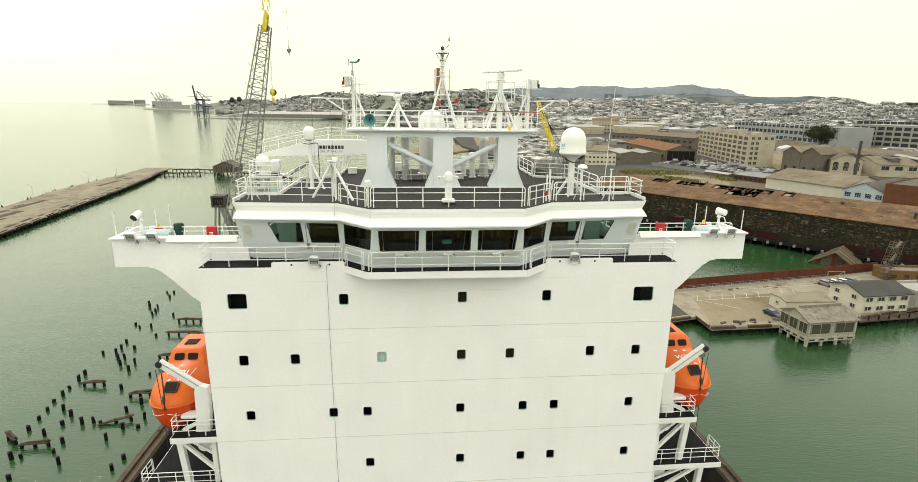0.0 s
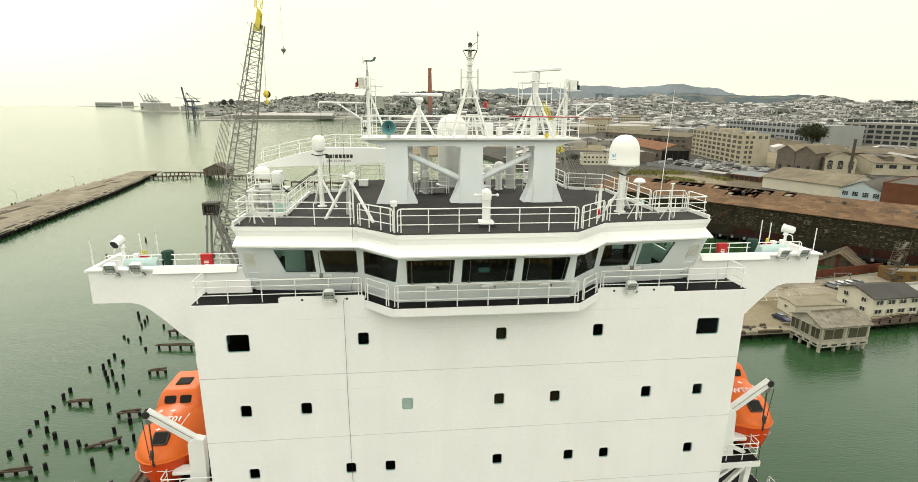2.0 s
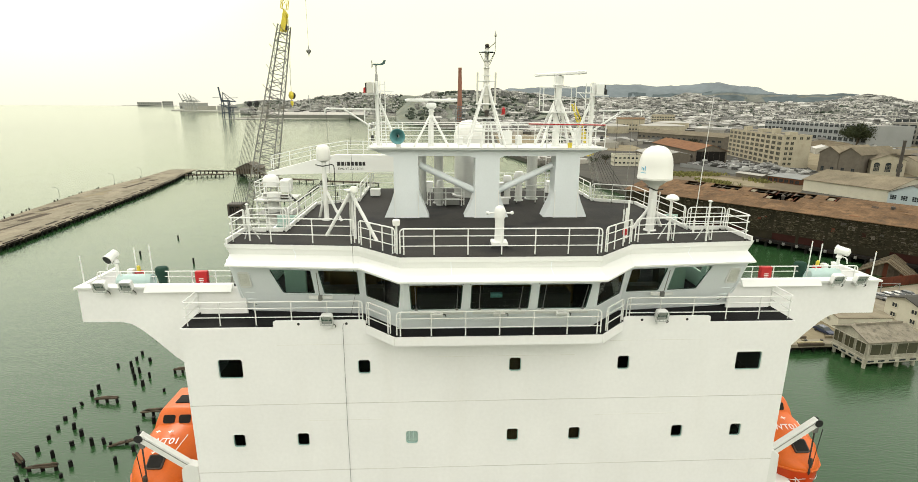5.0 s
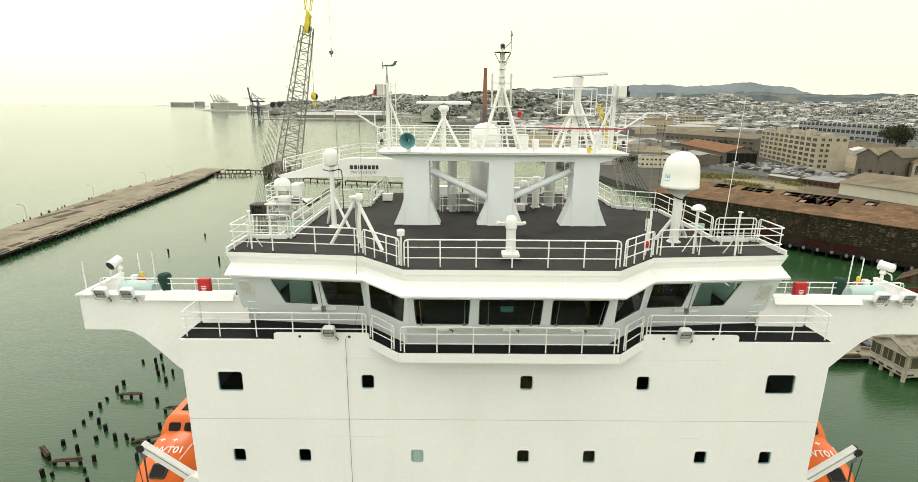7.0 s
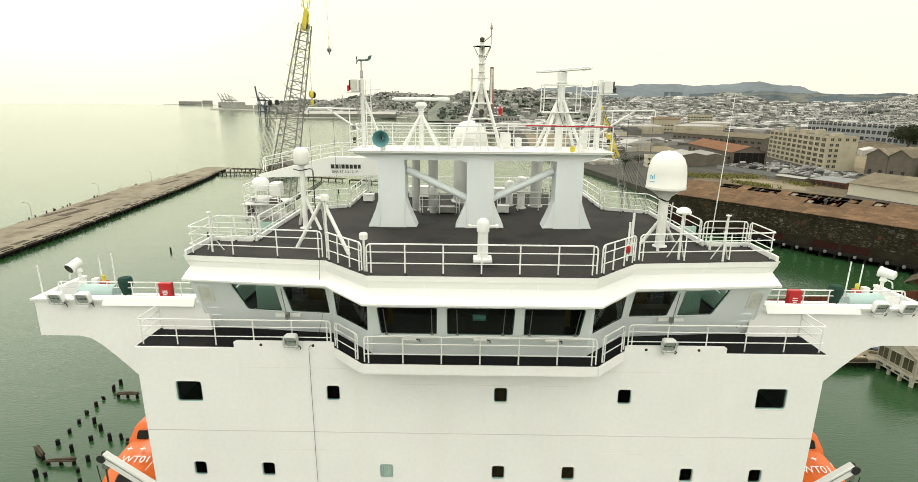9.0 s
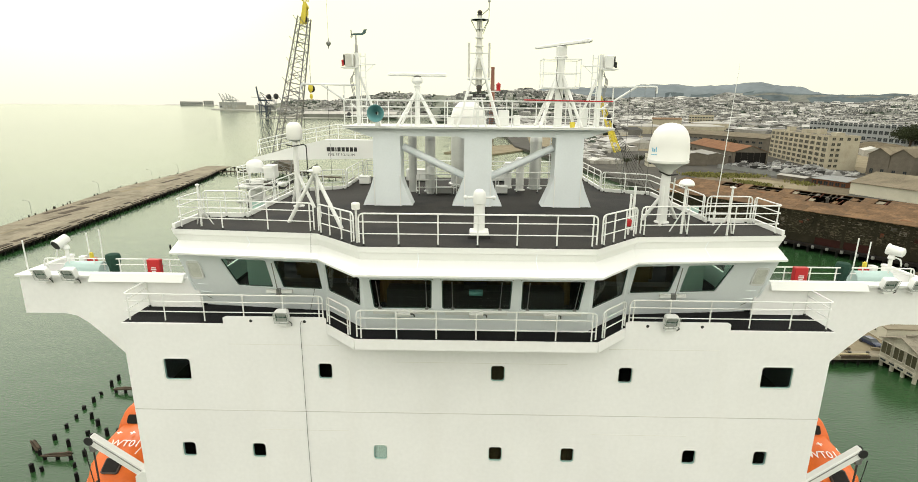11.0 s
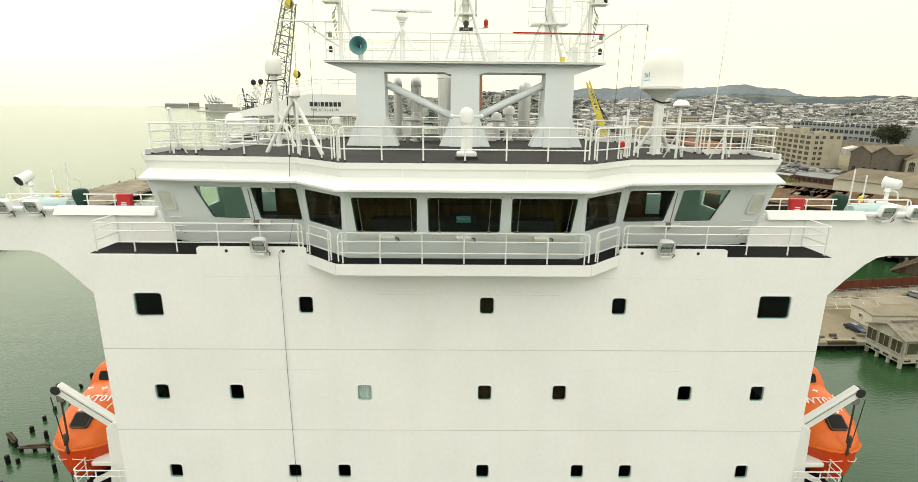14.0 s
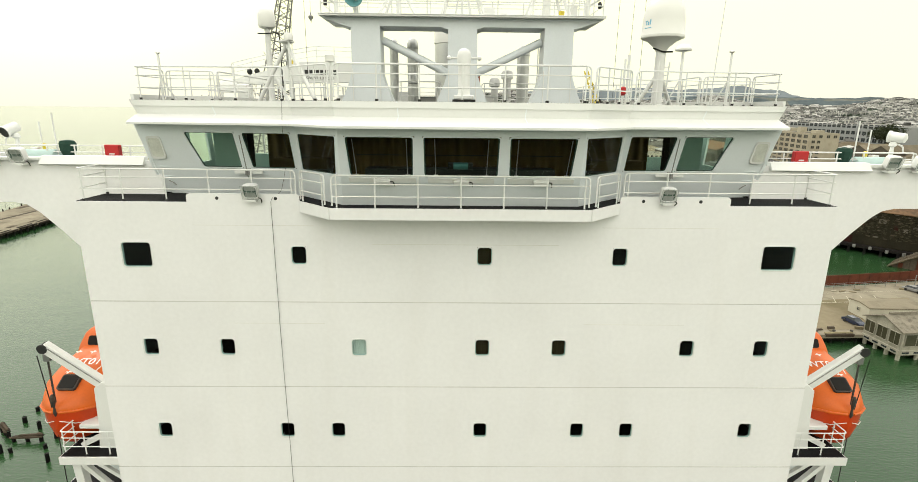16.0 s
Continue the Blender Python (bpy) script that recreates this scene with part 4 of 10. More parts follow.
# ring platform and whip at the masthead
bm = fresh()
lathe(bm, [(0.36, 54.5), (0.42, 54.5), (0.42, 54.54), (0.36, 54.54), (0.36, 54.5)], (MX, 7.6, 0), 20)
part("head_ring", bm, GREY_WHITE, signal, smooth=True)
for a in (0, 90, 180, 270):
    c, d = math.cos(radians(a)), math.sin(radians(a))
    signal_bar("ring_strut", [(MX + 0.12 * c, 7.6 + 0.12 * d, 54.0), (MX + 0.4 * c, 7.6 + 0.4 * d, 54.51)], 0.018, GREY_METAL)
    signal_bar("ring_spoke", [(MX + 0.1 * c, 7.6 + 0.1 * d, 54.53), (MX + 0.4 * c, 7.6 + 0.4 * d, 54.53)], 0.016, GREY_METAL)
bm = fresh()
lathe(bm, [(0.1, 0), (0.13, 0.03), (0.09, 0.08), (0.12, 0.14), (0.1, 0.2), (0.03, 0.24)], (MX, 7.6, 54.68), 12)
part("lantern", bm, DARK_METAL, signal, smooth=True)
signal_bar("whip_arm", fillet([(MX + 0.1, 7.6, 54.72), (MX + 0.42, 7.6, 54.98), (MX + 0.42, 7.6, 55.3)], 0.1), 0.022, GREY_METAL)
signal_bar("whip_stay", fillet([(MX + 0.15, 7.6, 53.9), (MX + 0.42, 7.6, 54.5), (MX + 0.42, 7.6, 55.0)], 0.12), 0.016, GREY_METAL)
bm = fresh()
lathe(bm, [(0.03, 0), (0.06, 0.04), (0.05, 0.15), (0.02, 0.24), (0.01, 0.3)], (MX + 0.42, 7.6, 55.24), 10)
part("masthead_lamp", bm, GREY_METAL, signal, smooth=True)
bm = fresh()
lathe(bm, [(0.13, -0.12), (0.08, -0.07), (0.1, 0.01), (0.1, 0.14), (0.13, 0.16), (0.05, 0.22), (0.02, 0.26)], (1.06, 7.6, 51.53), 12)
part("red_lantern", bm, RED, signal, "red signal lantern", smooth=True)
signal_bar("lantern_arm", [(0.45, 7.6, 51.38), (1.08, 7.6, 51.38)], 0.03)


def radar_set(cx, cy, head, length, turn, spread, style, label):
    """A scanner on a straight column with four raking struts; style ball: a small round gearbox, box: a tall square one."""
    t = thing("radar_scanner", (cx, cy, PZ), label, "radar", "radars")
    big = style == "box"
    r = 0.19 if big else 0.12
    low = head - (0.55 if big else 0.5)
    bm = fresh()
    lathe(bm, [(r * 1.3, 0), (r * 1.3, 0.05), (r, 0.06), (r, low - PZ), (r * 1.35, low - PZ + 0.02), (r * 1.35, low - PZ + 0.06)], (cx, cy, PZ), 16)
    part("column", bm, WHITE, t, smooth=True)
    join = PZ + (low - PZ) * (0.78 if big else 0.9)
    for k in range(4):
        a = math.pi / 4 + k * math.pi / 2
        bm = fresh()
        tube(bm, (cx + r * 0.7 * math.cos(a), cy + r * 0.7 * math.sin(a), join), (cx + spread * math.cos(a), cy + spread * math.sin(a), PZ), 0.075 if big else 0.06, 8)
        part("strut", bm, WHITE, t, smooth=True)
    for sx in (-1, 1):
        bm = fresh()
        z = PZ + (join - PZ) * 0.38
        k = spread * 0.71 * 0.62
        tube(bm, (cx + sx * k, cy - k, z), (cx + sx * k, cy + k, z), 0.04, 6)
        part("strut_tie", bm, WHITE, t, smooth=True)
    bm = fresh()
    if big:
        sh = rounded(0.46, 0.46, 0.07)
        loft(bm, [[V((cx + a * k, cy + b * k, z)) for a, b in sh] for z, k in ((low + 0.06, 1.2), (low + 0.1, 1.2), (low + 0.12, 0.95), (head - 0.02, 1.0), (head, 0.9))])
    else:
        lathe(bm, [(0.1, 0), (0.16, 0.04), (0.12, 0.1), (0.2, 0.14), (0.275, 0.24), (0.27, 0.34), (0.2, 0.42), (0.1, 0.45)], (cx, cy, low + 0.05), 18)
    part("gearbox", bm, WHITE, t, smooth=True)
    m = Matrix.Translation((cx, cy, head + 0.09)) @ Matrix.Rotation(radians(turn), 4, "Z")
    bm = fresh()
    o = [(-0.10, -0.03), (-0.09, 0.06), (0.02, 0.10), (0.11, 0.06), (0.10, -0.04), (0.0, -0.07)]
    loft(bm, [[m @ V((x, a * k, b * k)) for a, b in o] for x, k in ((-length / 2, 0.5), (-length / 2 + 0.12, 0.9), (0, 1.05), (length / 2 - 0.6, 0.95), (length / 2 - 0.5, 1.15), (length / 2 - 0.08, 1.1), (length / 2, 0.6))])
    part("scanner_bar", bm, WHITE, t, smooth=True)
    bm = fresh()
    lathe(bm, [(0.16, -0.02), (0.18, 0.03), (0.08, 0.1)], (cx, cy, head), 12)
    part("turning_head", bm, GREY_METAL, t, smooth=True)
    return t


radar_set(-2.75, 7.6, 52.0, 2.75, 6, 1.25, "ball", "white marine radar scanner on a braced pedestal")
rs = radar_set(3.92, 7.6, 53.38, 3.7, -57, 1.35, "box", "tall white marine radar scanner on a braced pedestal")
# the service cage hung round the tall pedestal
bm = fresh()
box(bm, 3.1, 4.74, 7.1, 8.1, 51.52, 51.58)
part("service_step", bm, WHITE, rs)
for y in (7.1, 8.1):
    for z in (52.2, 52.8):
        bm = fresh()
        bar(bm, [(3.02, y, z), (4.8, y, z)], 0.022)
        part("guard_rail", bm, WHITE, rs, smooth=True)
    for x in (3.06, 4.76):
        bm = fresh()
        bar(bm, [(x, y, 51.56), (x, y, 52.82)], 0.022)
        part("guard_post", bm, WHITE, rs, smooth=True)
for x in (3.04, 4.78):
    bm = fresh()
    bar(bm, [(x, 7.1, 52.8), (x, 8.1, 52.8)], 0.022)
    part("guard_rail", bm, WHITE, rs, smooth=True)
bm = fresh()
bar(bm, fillet([(4.05, 7.35, 51.0), (3.7, 7.3, 51.9), (3.72, 7.35, 52.9)], 0.2), 0.02)
part("cable", bm, GREY_METAL, rs, smooth=True)


def corner_post(s):
    """The ladder post with lamps at the platform's end, with its flag arm."""
    x = 0.12 + s * 5.68
    t = thing("lamp_post", (x, 7.6, PZ), "white ladder post with navigation lamps" + (" and a wind vane" if s < 0 else ""), "post", "lamp posts")
    bm = fresh()
    tube(bm, (x, 7.6, PZ), (x, 7.6, 53.05), 0.1, 12)
    part("post", bm, WHITE, t, smooth=True)
    for k in (0.18, 0.42):
        bm = fresh()
        bar(bm, [(x - s * k, 7.5, PZ), (x - s * k, 7.5, 53.02)], 0.026)
        part("ladder_rail", bm, WHITE, t, smooth=True)
    for i in range(10):
        z = PZ + 0.3 + i * 0.31
        bm = fresh()
        tube(bm, (x - s * 0.18, 7.5, z), (x - s * 0.42, 7.5, z), 0.016, 6)
        part("rung", bm, WHITE, t)
    bm = fresh()
    tube(bm, (x - s * 1.0, 7.6, PZ), (x - s * 0.06, 7.6, 52.2), 0.065, 8)
    part("strut", bm, WHITE, t, smooth=True)
    # the screened lamp housing on its shelf
    bm = fresh()
    box(bm, min(x + s * 0.12, x + s * 0.50), max(x + s * 0.12, x + s * 0.50), 7.3, 7.85, 52.42, 53.0)
    case = part("lamp_box", bevelled(bm, 0.05, 2), PALE_POLE if s < 0 else WHITE, t)
    bm = fresh()
    box(bm, min(x + s * 0.1, x + s * 0.16), max(x + s * 0.1, x + s * 0.16), 7.24, 7.3, 52.45, 52.98)
    part("screen_edge", bm, WHITE, case)
    bm = fresh()
    box(bm, min(x - s * 0.05, x + s * 0.7), max(x - s * 0.05, x + s * 0.7), 7.2, 7.9, 52.37, 52.41)
    part("shelf", bm, WHITE, t)
    bm = fresh()
    box(bm, min(x + s * 0.52, x + s * 0.57), max(x + s * 0.52, x + s * 0.57), 7.35, 7.8, 52.5, 52.95)
    part("screen_back", bm, BLACK_PAINT, t)
    bm = fresh()
    lathe(bm, [(0.05, 0), (0.06, 0.03), (0.05, 0.06), (0.05, 0.2), (0.06, 0.22), (0.02, 0.27)], (x + s * 0.6, 7.32, 52.45), 12)
    part("side_lamp", bm, RED if s < 0 else BLACK_PAINT, t, smooth=True)
    bm = fresh()
    bar(bm, [(x - s * 0.05, 7.45, 52.5), (x - s * 0.9, 7.45, 52.54)], 0.025)
    part("crosstree", bm, WHITE, t)
    bm = fresh()
    bar(bm, [(x - s * 0.82, 7.45, 52.53), (x - s * 0.45, 7.45, 52.2)], 0.015)
    part("crosstree_stay", bm, WHITE, t)
    for k in range(3):
        bm = fresh()
        bar(bm, fillet([(x + s * 0.08, 7.4, 52.3 - 0.1 * k), (x + s * (0.2 + 0.05 * k), 7.3, 51.9), (x + s * 0.1, 7.4, 51.4 - 0.3 * k)], 0.2), 0.018)
        part("cable", bm, GREY_METAL, t)
    for k in range(2):
        bm = fresh()
        lathe(bm, [(0.07, 0), (0.085, 0.05), (0.085, 0.2), (0.05, 0.26)], (x + s * 0.12, 6.0, PZ + 0.35 + 0.6 * k), 10)
        part("lantern", bm, GREY_METAL if k else BLACK_PAINT, t, smooth=True)
    # flag arm
    bm = fresh()
    e = x + s * 2.75
    bar(bm, fillet([(e, 7.8, 51.35), (e, 7.8, 51.66), (x, 7.8, 51.62)], 0.12), 0.045)
    part("arm", bm, WHITE, t, smooth=True)
    bm = fresh()
    tube(bm, (x + s * 1.75, 7.8, 51.62), (x + s * 0.1, 7.8, 50.55), 0.05, 8)
    tube(bm, (x + s * 0.7, 7.8, 51.62), (x + s * 0.7, 7.8, 50.95), 0.03, 6)
    part("arm_brace", bm, WHITE, t, smooth=True)
    for k in (1.5, 2.7):
        bm = fresh()
        tube(bm, (x + s * k, 7.8, 51.6), (x + s * (k * 0.98), 7.7, ROOF_Z + 0.4), 0.008, 4)
        part("halyard", bm, ROPE, t)
        bm = fresh()
        lathe(bm, [(0.02, 0), (0.05, 0.05), (0.02, 0.14)], (x + s * k, 7.8, 51.42), 8)
        part("pulley", bm, GREY_METAL, t)
    if s < 0:
        bm = fresh()
        lathe(bm, [(0.09, 0), (0.09, 0.06), (0.07, 0.1), (0.07, 0.35), (0.035, 0.4), (0.03, 0.85)], (x, 7.6, 53.02), 12)
        v = part("vane_stem", bm, GREY_METAL, t, smooth=True)
        bm = fresh()
        o = [(-0.30, 0.0), (-0.22, 0.07), (0.15, 0.07), (0.36, 0.10), (0.48, 0.34), (0.66, 0.36), (0.56, 0.06), (0.36, -0.05), (-0.2, -0.06)]
        loft(bm, [[V((x + a * 0.72 + 0.04, 7.57, 53.85 + b * 0.62)) for a, b in o], [V((x + a * 0.72 + 0.04, 7.63, 53.85 + b * 0.62)) for a, b in o]])
        part("wind_vane", bm, VANE, t, "grey-green wind vane with tail fin")
        bm = fresh()
        for a in (20, 140, 260):
            box(bm, -0.015, 0.015, -0.05, 0.05, 0.0, 0.2, Matrix.Translation((x - 0.2, 7.6, 53.85)) @ Matrix.Rotation(radians(a), 4, "X"))
        part("propeller", bm, GREY_METAL, t)


corner_post(-1)
corner_post(1)
# horn
horn = thing("ship_horn", (-4.4, 6.2, PZ), "round teal ship's horn on the mast platform", "horn")
rx = Matrix.Rotation(radians(90), 4, "X")
bm = fresh()
lathe(bm, [(0.0, -0.22), (0.05, -0.2), (0.08, -0.1), (0.15, 0.03), (0.26, 0.18), (0.34, 0.29), (0.37, 0.30), (0.38, 0.28), (0.30, 0.16), (0.14, -0.08), (0.1, -0.3), (0.16, -0.35), (0.16, -0.7), (0.0, -0.72)], (-4.4, 5.72, 50.36), 26, rx)
part("bell", bm, TEAL, horn, smooth=True)
bm = fresh()
tube(bm, (-4.4, 5.84, 50.36), (-4.4, 5.9, 50.36), 0.06, 12)
part("throat_core", bm, BLACK_PAINT, horn)
bm = fresh()
box(bm, -4.5, -4.3, 5.95, 6.4, PZ, 50.22)
part("bracket", bm, WHITE, horn)
# red hose bar along the platform rail
bm = fresh()
tube(bm, (2.1, 5.8, PZ + 1.2), (6.0, 5.8, PZ + 1.16), 0.028, 8)
single("boat_hook", bm, RED, "long red pole lashed to the platform railing", "pole", smooth=True)
# white locker, small kit and yellow bucket on the platform
for x, w, h in ((1.4, 0.5, 0.75), (2.05, 0.3, 0.5), (5.3, 0.35, 0.9), (-1.2, 0.3, 0.4)):
    bm = fresh()
    box(bm, x - w / 2, x + w / 2, 8.2, 8.7, PZ, PZ + h)
    single("locker", bevelled(bm, 0.02), WHITE, "small white steel locker on the mast platform", "locker", "platform lockers")
bm = fresh()
lathe(bm, [(0.1, 0), (0.13, 0.26), (0.11, 0.26), (0.09, 0.03)], (4.35, 6.2, PZ), 12)
single("bucket", bm, YELLOW, "yellow plastic bucket on the mast platform", "bucket", smooth=True)

# ---- compass deck equipment ----
Zr = ROOF_Z
# magnetic compass
t = thing("binnacle", (0.08, 0.35, Zr), "white magnetic compass binnacle with side spheres", "binnacle")
bm = fresh()
box(bm, -0.30, 0.46, 0.0, 0.72, Zr, Zr + 0.10)
part("plinth", bm, RUBBER, t)
bm = fresh()
box(bm, -0.26, 0.42, 0.04, 0.68, Zr + 0.10, Zr + 0.24)
part("base", bevelled(bm, 0.03), WHITE, t)
bm = fresh()
lathe(bm, [(0.22, 0.24), (0.2, 0.3), (0.19, 1.2), (0.23, 1.22), (0.23, 1.5), (0.2, 1.62), (0.12, 1.70), (0.02, 1.73)], (0.08, 0.35, Zr), 20)
part("column", bm, WHITE, t, smooth=True)
for s in (-1, 1):
    bm = fresh()
    tube(bm, (0.08 + s * 0.18, 0.35, Zr + 1.42), (0.08 + s * 0.52, 0.35, Zr + 1.42), 0.035, 8)
    part("sphere_arm", bm, WHITE, t, smooth=True)
    bm = fresh()
    lathe(bm, [(0.01, -0.08), (0.07, -0.04), (0.08, 0.0), (0.07, 0.04), (0.01, 0.08)], (0.08 + s * 0.5, 0.35, Zr + 1.42), 10)
    part("sphere", bm, WHITE, t, smooth=True)
# satellite dome
cx, cy = 7.62, 3.1
t = thing("satellite_dome", (cx, cy, Zr), "large white satellite radome on a braced pole", "radome")
bm = fresh()
lathe(bm, [(0.30, 0), (0.30, 0.04), (0.2, 0.05), (0.18, 2.1), (0.22, 2.15)], (cx, cy, Zr), 16)
part("pole", bm, WHITE, t, smooth=True)
bm = fresh()
lathe(bm, [(0.2, 2.0), (0.26, 2.12), (0.52, 2.34), (0.765, 2.45), (0.77, 2.49)], (cx, cy, Zr), 28)
part("pan", bm, CREAM_DOME, t, smooth=True)
bm = fresh()
lathe(bm, [(0.785, 2.47), (0.79, 2.55), (0.775, 2.57), (0.755, 3.1), (0.715, 3.4), (0.62, 3.66), (0.47, 3.84), (0.27, 3.95), (0.02, 3.99)], (cx, cy, Zr), 36)
dome = part("dome", bm, CREAM_DOME, t, smooth=True)
for i, (a, z, w, h) in enumerate(((-163, 3.02, 0.11, 0.03), (-163, 2.95, 0.03, 0.14), (-155, 2.94, 0.07, 0.11), (-148, 2.98, 0.03, 0.19), (-156, 2.78, 0.3, 0.025))):
    bm = fresh()
    m = Matrix.Translation((cx, cy, Zr + z)) @ Matrix.Rotation(radians(a), 4, "Z")
    box(bm, 0.74, 0.77, -w / 2, w / 2, -h / 2, h / 2, m)
    part("mark", bm, material("pale_blue_mark", (0.15, 0.45, 0.62), 0.4) if i == 0 else bpy.data.materials["pale_blue_mark"], dome)
for p in ((6.95, 3.5), (8.5, 3.9)):
    bm = fresh()
    tube(bm, (p[0], p[1], Zr), (cx, cy, Zr + 1.25), 0.08, 10)
    part("brace", bm, WHITE, t, smooth=True)
bm = fresh()
bar(bm, fillet([(cx - 0.35, cy - 0.1, Zr + 2.1), (cx, cy - 0.25, Zr + 1.95), (cx + 0.4, cy - 0.1, Zr + 1.98)], 0.1), 0.03)
part("cable", bm, ROPE, t, smooth=True)
# steps up to the dome
t = thing("access_ladder", (8.0, 4.2, Zr), "white steel ladder beside the radome", "ladder")
for x in (7.95, 8.35):
    bm = fresh()
    tube(bm, (x, 4.2, Zr), (x, 4.0, Zr + 1.7), 0.03, 6)
    part("ladder_rail", bm, WHITE, t)
for i in range(5):
    bm = fresh()
    tube(bm, (7.95, 4.17, Zr + 0.3 + i * 0.3), (8.35, 4.17, Zr + 0.3 + i * 0.3), 0.018, 6)
    part("rung", bm, WHITE, t)


def antenna(x, y, h, label, cap=None, r=0.035, brace=True, head=0.12, red=False):
    t = thing("antenna", (x, y, Zr), label, "antenna", "deck antennas")
    bm = fresh()
    tube(bm, (x, y, Zr), (x, y, Zr + h), r, 8)
    part("pole", bm, WHITE, t, smooth=True)
    if brace:
        for s in (-1, 1):
            bm = fresh()
            tube(bm, (x + s * 0.32, y + 0.3, Zr), (x, y, Zr + h * 0.5), 0.025, 6)
            part("brace", bm, WHITE, t, smooth=True)
    if cap:
        bm = fresh()
        lathe(bm, cap, (x, y, Zr + h), 16)
        part("cap", bm, CREAM_DOME, t, smooth=True)
    if red:
        bm = fresh()
        lathe(bm, [(0.04, -0.25), (0.1, -0.2), (0.1, 0.0), (0.05, 0.05)], (x, y, Zr + 0.55), 10)
        part("buoy_light", bm, RED, t, smooth=True)
    return t


mush = [(0.05, -0.04), (0.27, 0.0), (0.28, 0.05), (0.22, 0.16), (0.1, 0.22), (0.01, 0.23)]
antenna(7.65, 1.15, 1.82, "white mushroom satellite antenna on a braced pole", mush, 0.05)
antenna(9.25, 0.95, 1.75, "slim white antenna pole with a flat cap", [(0.03, 0), (0.1, 0.02), (0.1, 0.05), (0.02, 0.07)], 0.04)
antenna(7.3, 2.4, 1.6, "plain white antenna pole", None, 0.06, False)
antenna(5.6, 0.9, 1.5, "white pole with a red light buoy", None, 0.04, False, red=True)
antenna(5.95, 1.6, 1.7, "plain white antenna pole", None, 0.05, False)
antenna(-4.1, -0.75, 1.15, "white box receiver on a short pole", [(0.05, 0), (0.14, 0.02), (0.15, 0.2), (0.12, 0.24), (0.02, 0.25)], 0.04, False)
antenna(-6.05, 1.7, 2.05, "white drum-shaped receiver on a pole", [(0.05, 0), (0.15, 0.02), (0.16, 0.2), (0.12, 0.26), (0.02, 0.27)], 0.04, False)
antenna(-10.55, 1.5, 1.55, "thin white antenna pole with a small head", [(0.02, 0), (0.08, 0.02), (0.08, 0.05), (0.02, 0.08)], 0.04)
t = antenna(9.5, 2.6, 0.6, "long white whip aerial", None, 0.05, False)
bm = fresh()
tube(bm, (9.5, 2.6, Zr + 0.6), (9.75, 2.7, Zr + 6.2), 0.022, 6, 0.008)
part("whip", bm, WHITE, t, smooth=True)
for x, y, h in ((4.9, 9.5, 5.2), (7.1, 5.2, 5.5)):
    t = antenna(x, y, 0.6, "long thin whip aerial", None, 0.04, False)
    bm = fresh()
    tube(bm, (x, y, Zr + 0.6), (x + 0.05, y, Zr + h), 0.012, 6, 0.006)
    part("whip", bm, GREY_METAL, t)
# drum antenna on the tall port pole
cx, cy = -8.1, 5.7
t = thing("radome_pole", (cx, cy, Zr), "small white drum radome on a tall pole", "radome")
bm = fresh()
lathe(bm, [(0.26, 0), (0.26, 0.05), (0.13, 0.06), (0.11, 2.98)], (cx, cy, Zr), 14)
part("pole", bm, WHITE, t, smooth=True)
bm = fresh()
lathe(bm, [(0.13, 2.95), (0.32, 3.03), (0.345, 3.1), (0.345, 3.5), (0.30, 3.68), (0.19, 3.78), (0.02, 3.8)], (cx, cy, Zr), 22)
part("drum", bm, CREAM_DOME, t, smooth=True)
for p in ((-7.3, 5.4), (-8.6, 6.4)):
    bm = fresh()
    tube(bm, (p[0], p[1], Zr), (cx, cy, Zr + 1.6), 0.07, 8)
    part("brace", bm, WHITE, t, smooth=True)
bm = fresh()
bar(bm, fillet([(cx - 0.4, cy, Zr + 2.8), (cx, cy - 0.3, Zr + 2.75), (cx + 0.5, cy, Zr + 2.85), (cx + 0.5, cy, Zr + 0.4)], 0.2), 0.025)
part("cable", bm, ROPE, t)
# port tripod
t = thing("tripod_stand", (-6.3, 2.2, Zr), "white three-legged pipe stand", "stand")
top = V((-6.28, 2.2, Zr + 2.0))
for p in ((-7.45, 2.3), (-5.1, 1.3), (-6.5, 3.4)):
    bm = fresh()
    tube(bm, (p[0], p[1], Zr), top, 0.075, 8)
    part("leg", bm, WHITE, t, smooth=True)
bm = fresh()
lathe(bm, [(0.1, -0.1), (0.12, 0), (0.28, 0.06), (0.28, 0.11), (0.05, 0.12)], top, 14)
part("head_plate", bm, WHITE, t, smooth=True)
bm = fresh()
tube(bm, (-6.28, 2.5, Zr), (-6.28, 2.5, Zr + 1.9), 0.05, 8)
part("centre_pole", bm, WHITE, t, smooth=True)

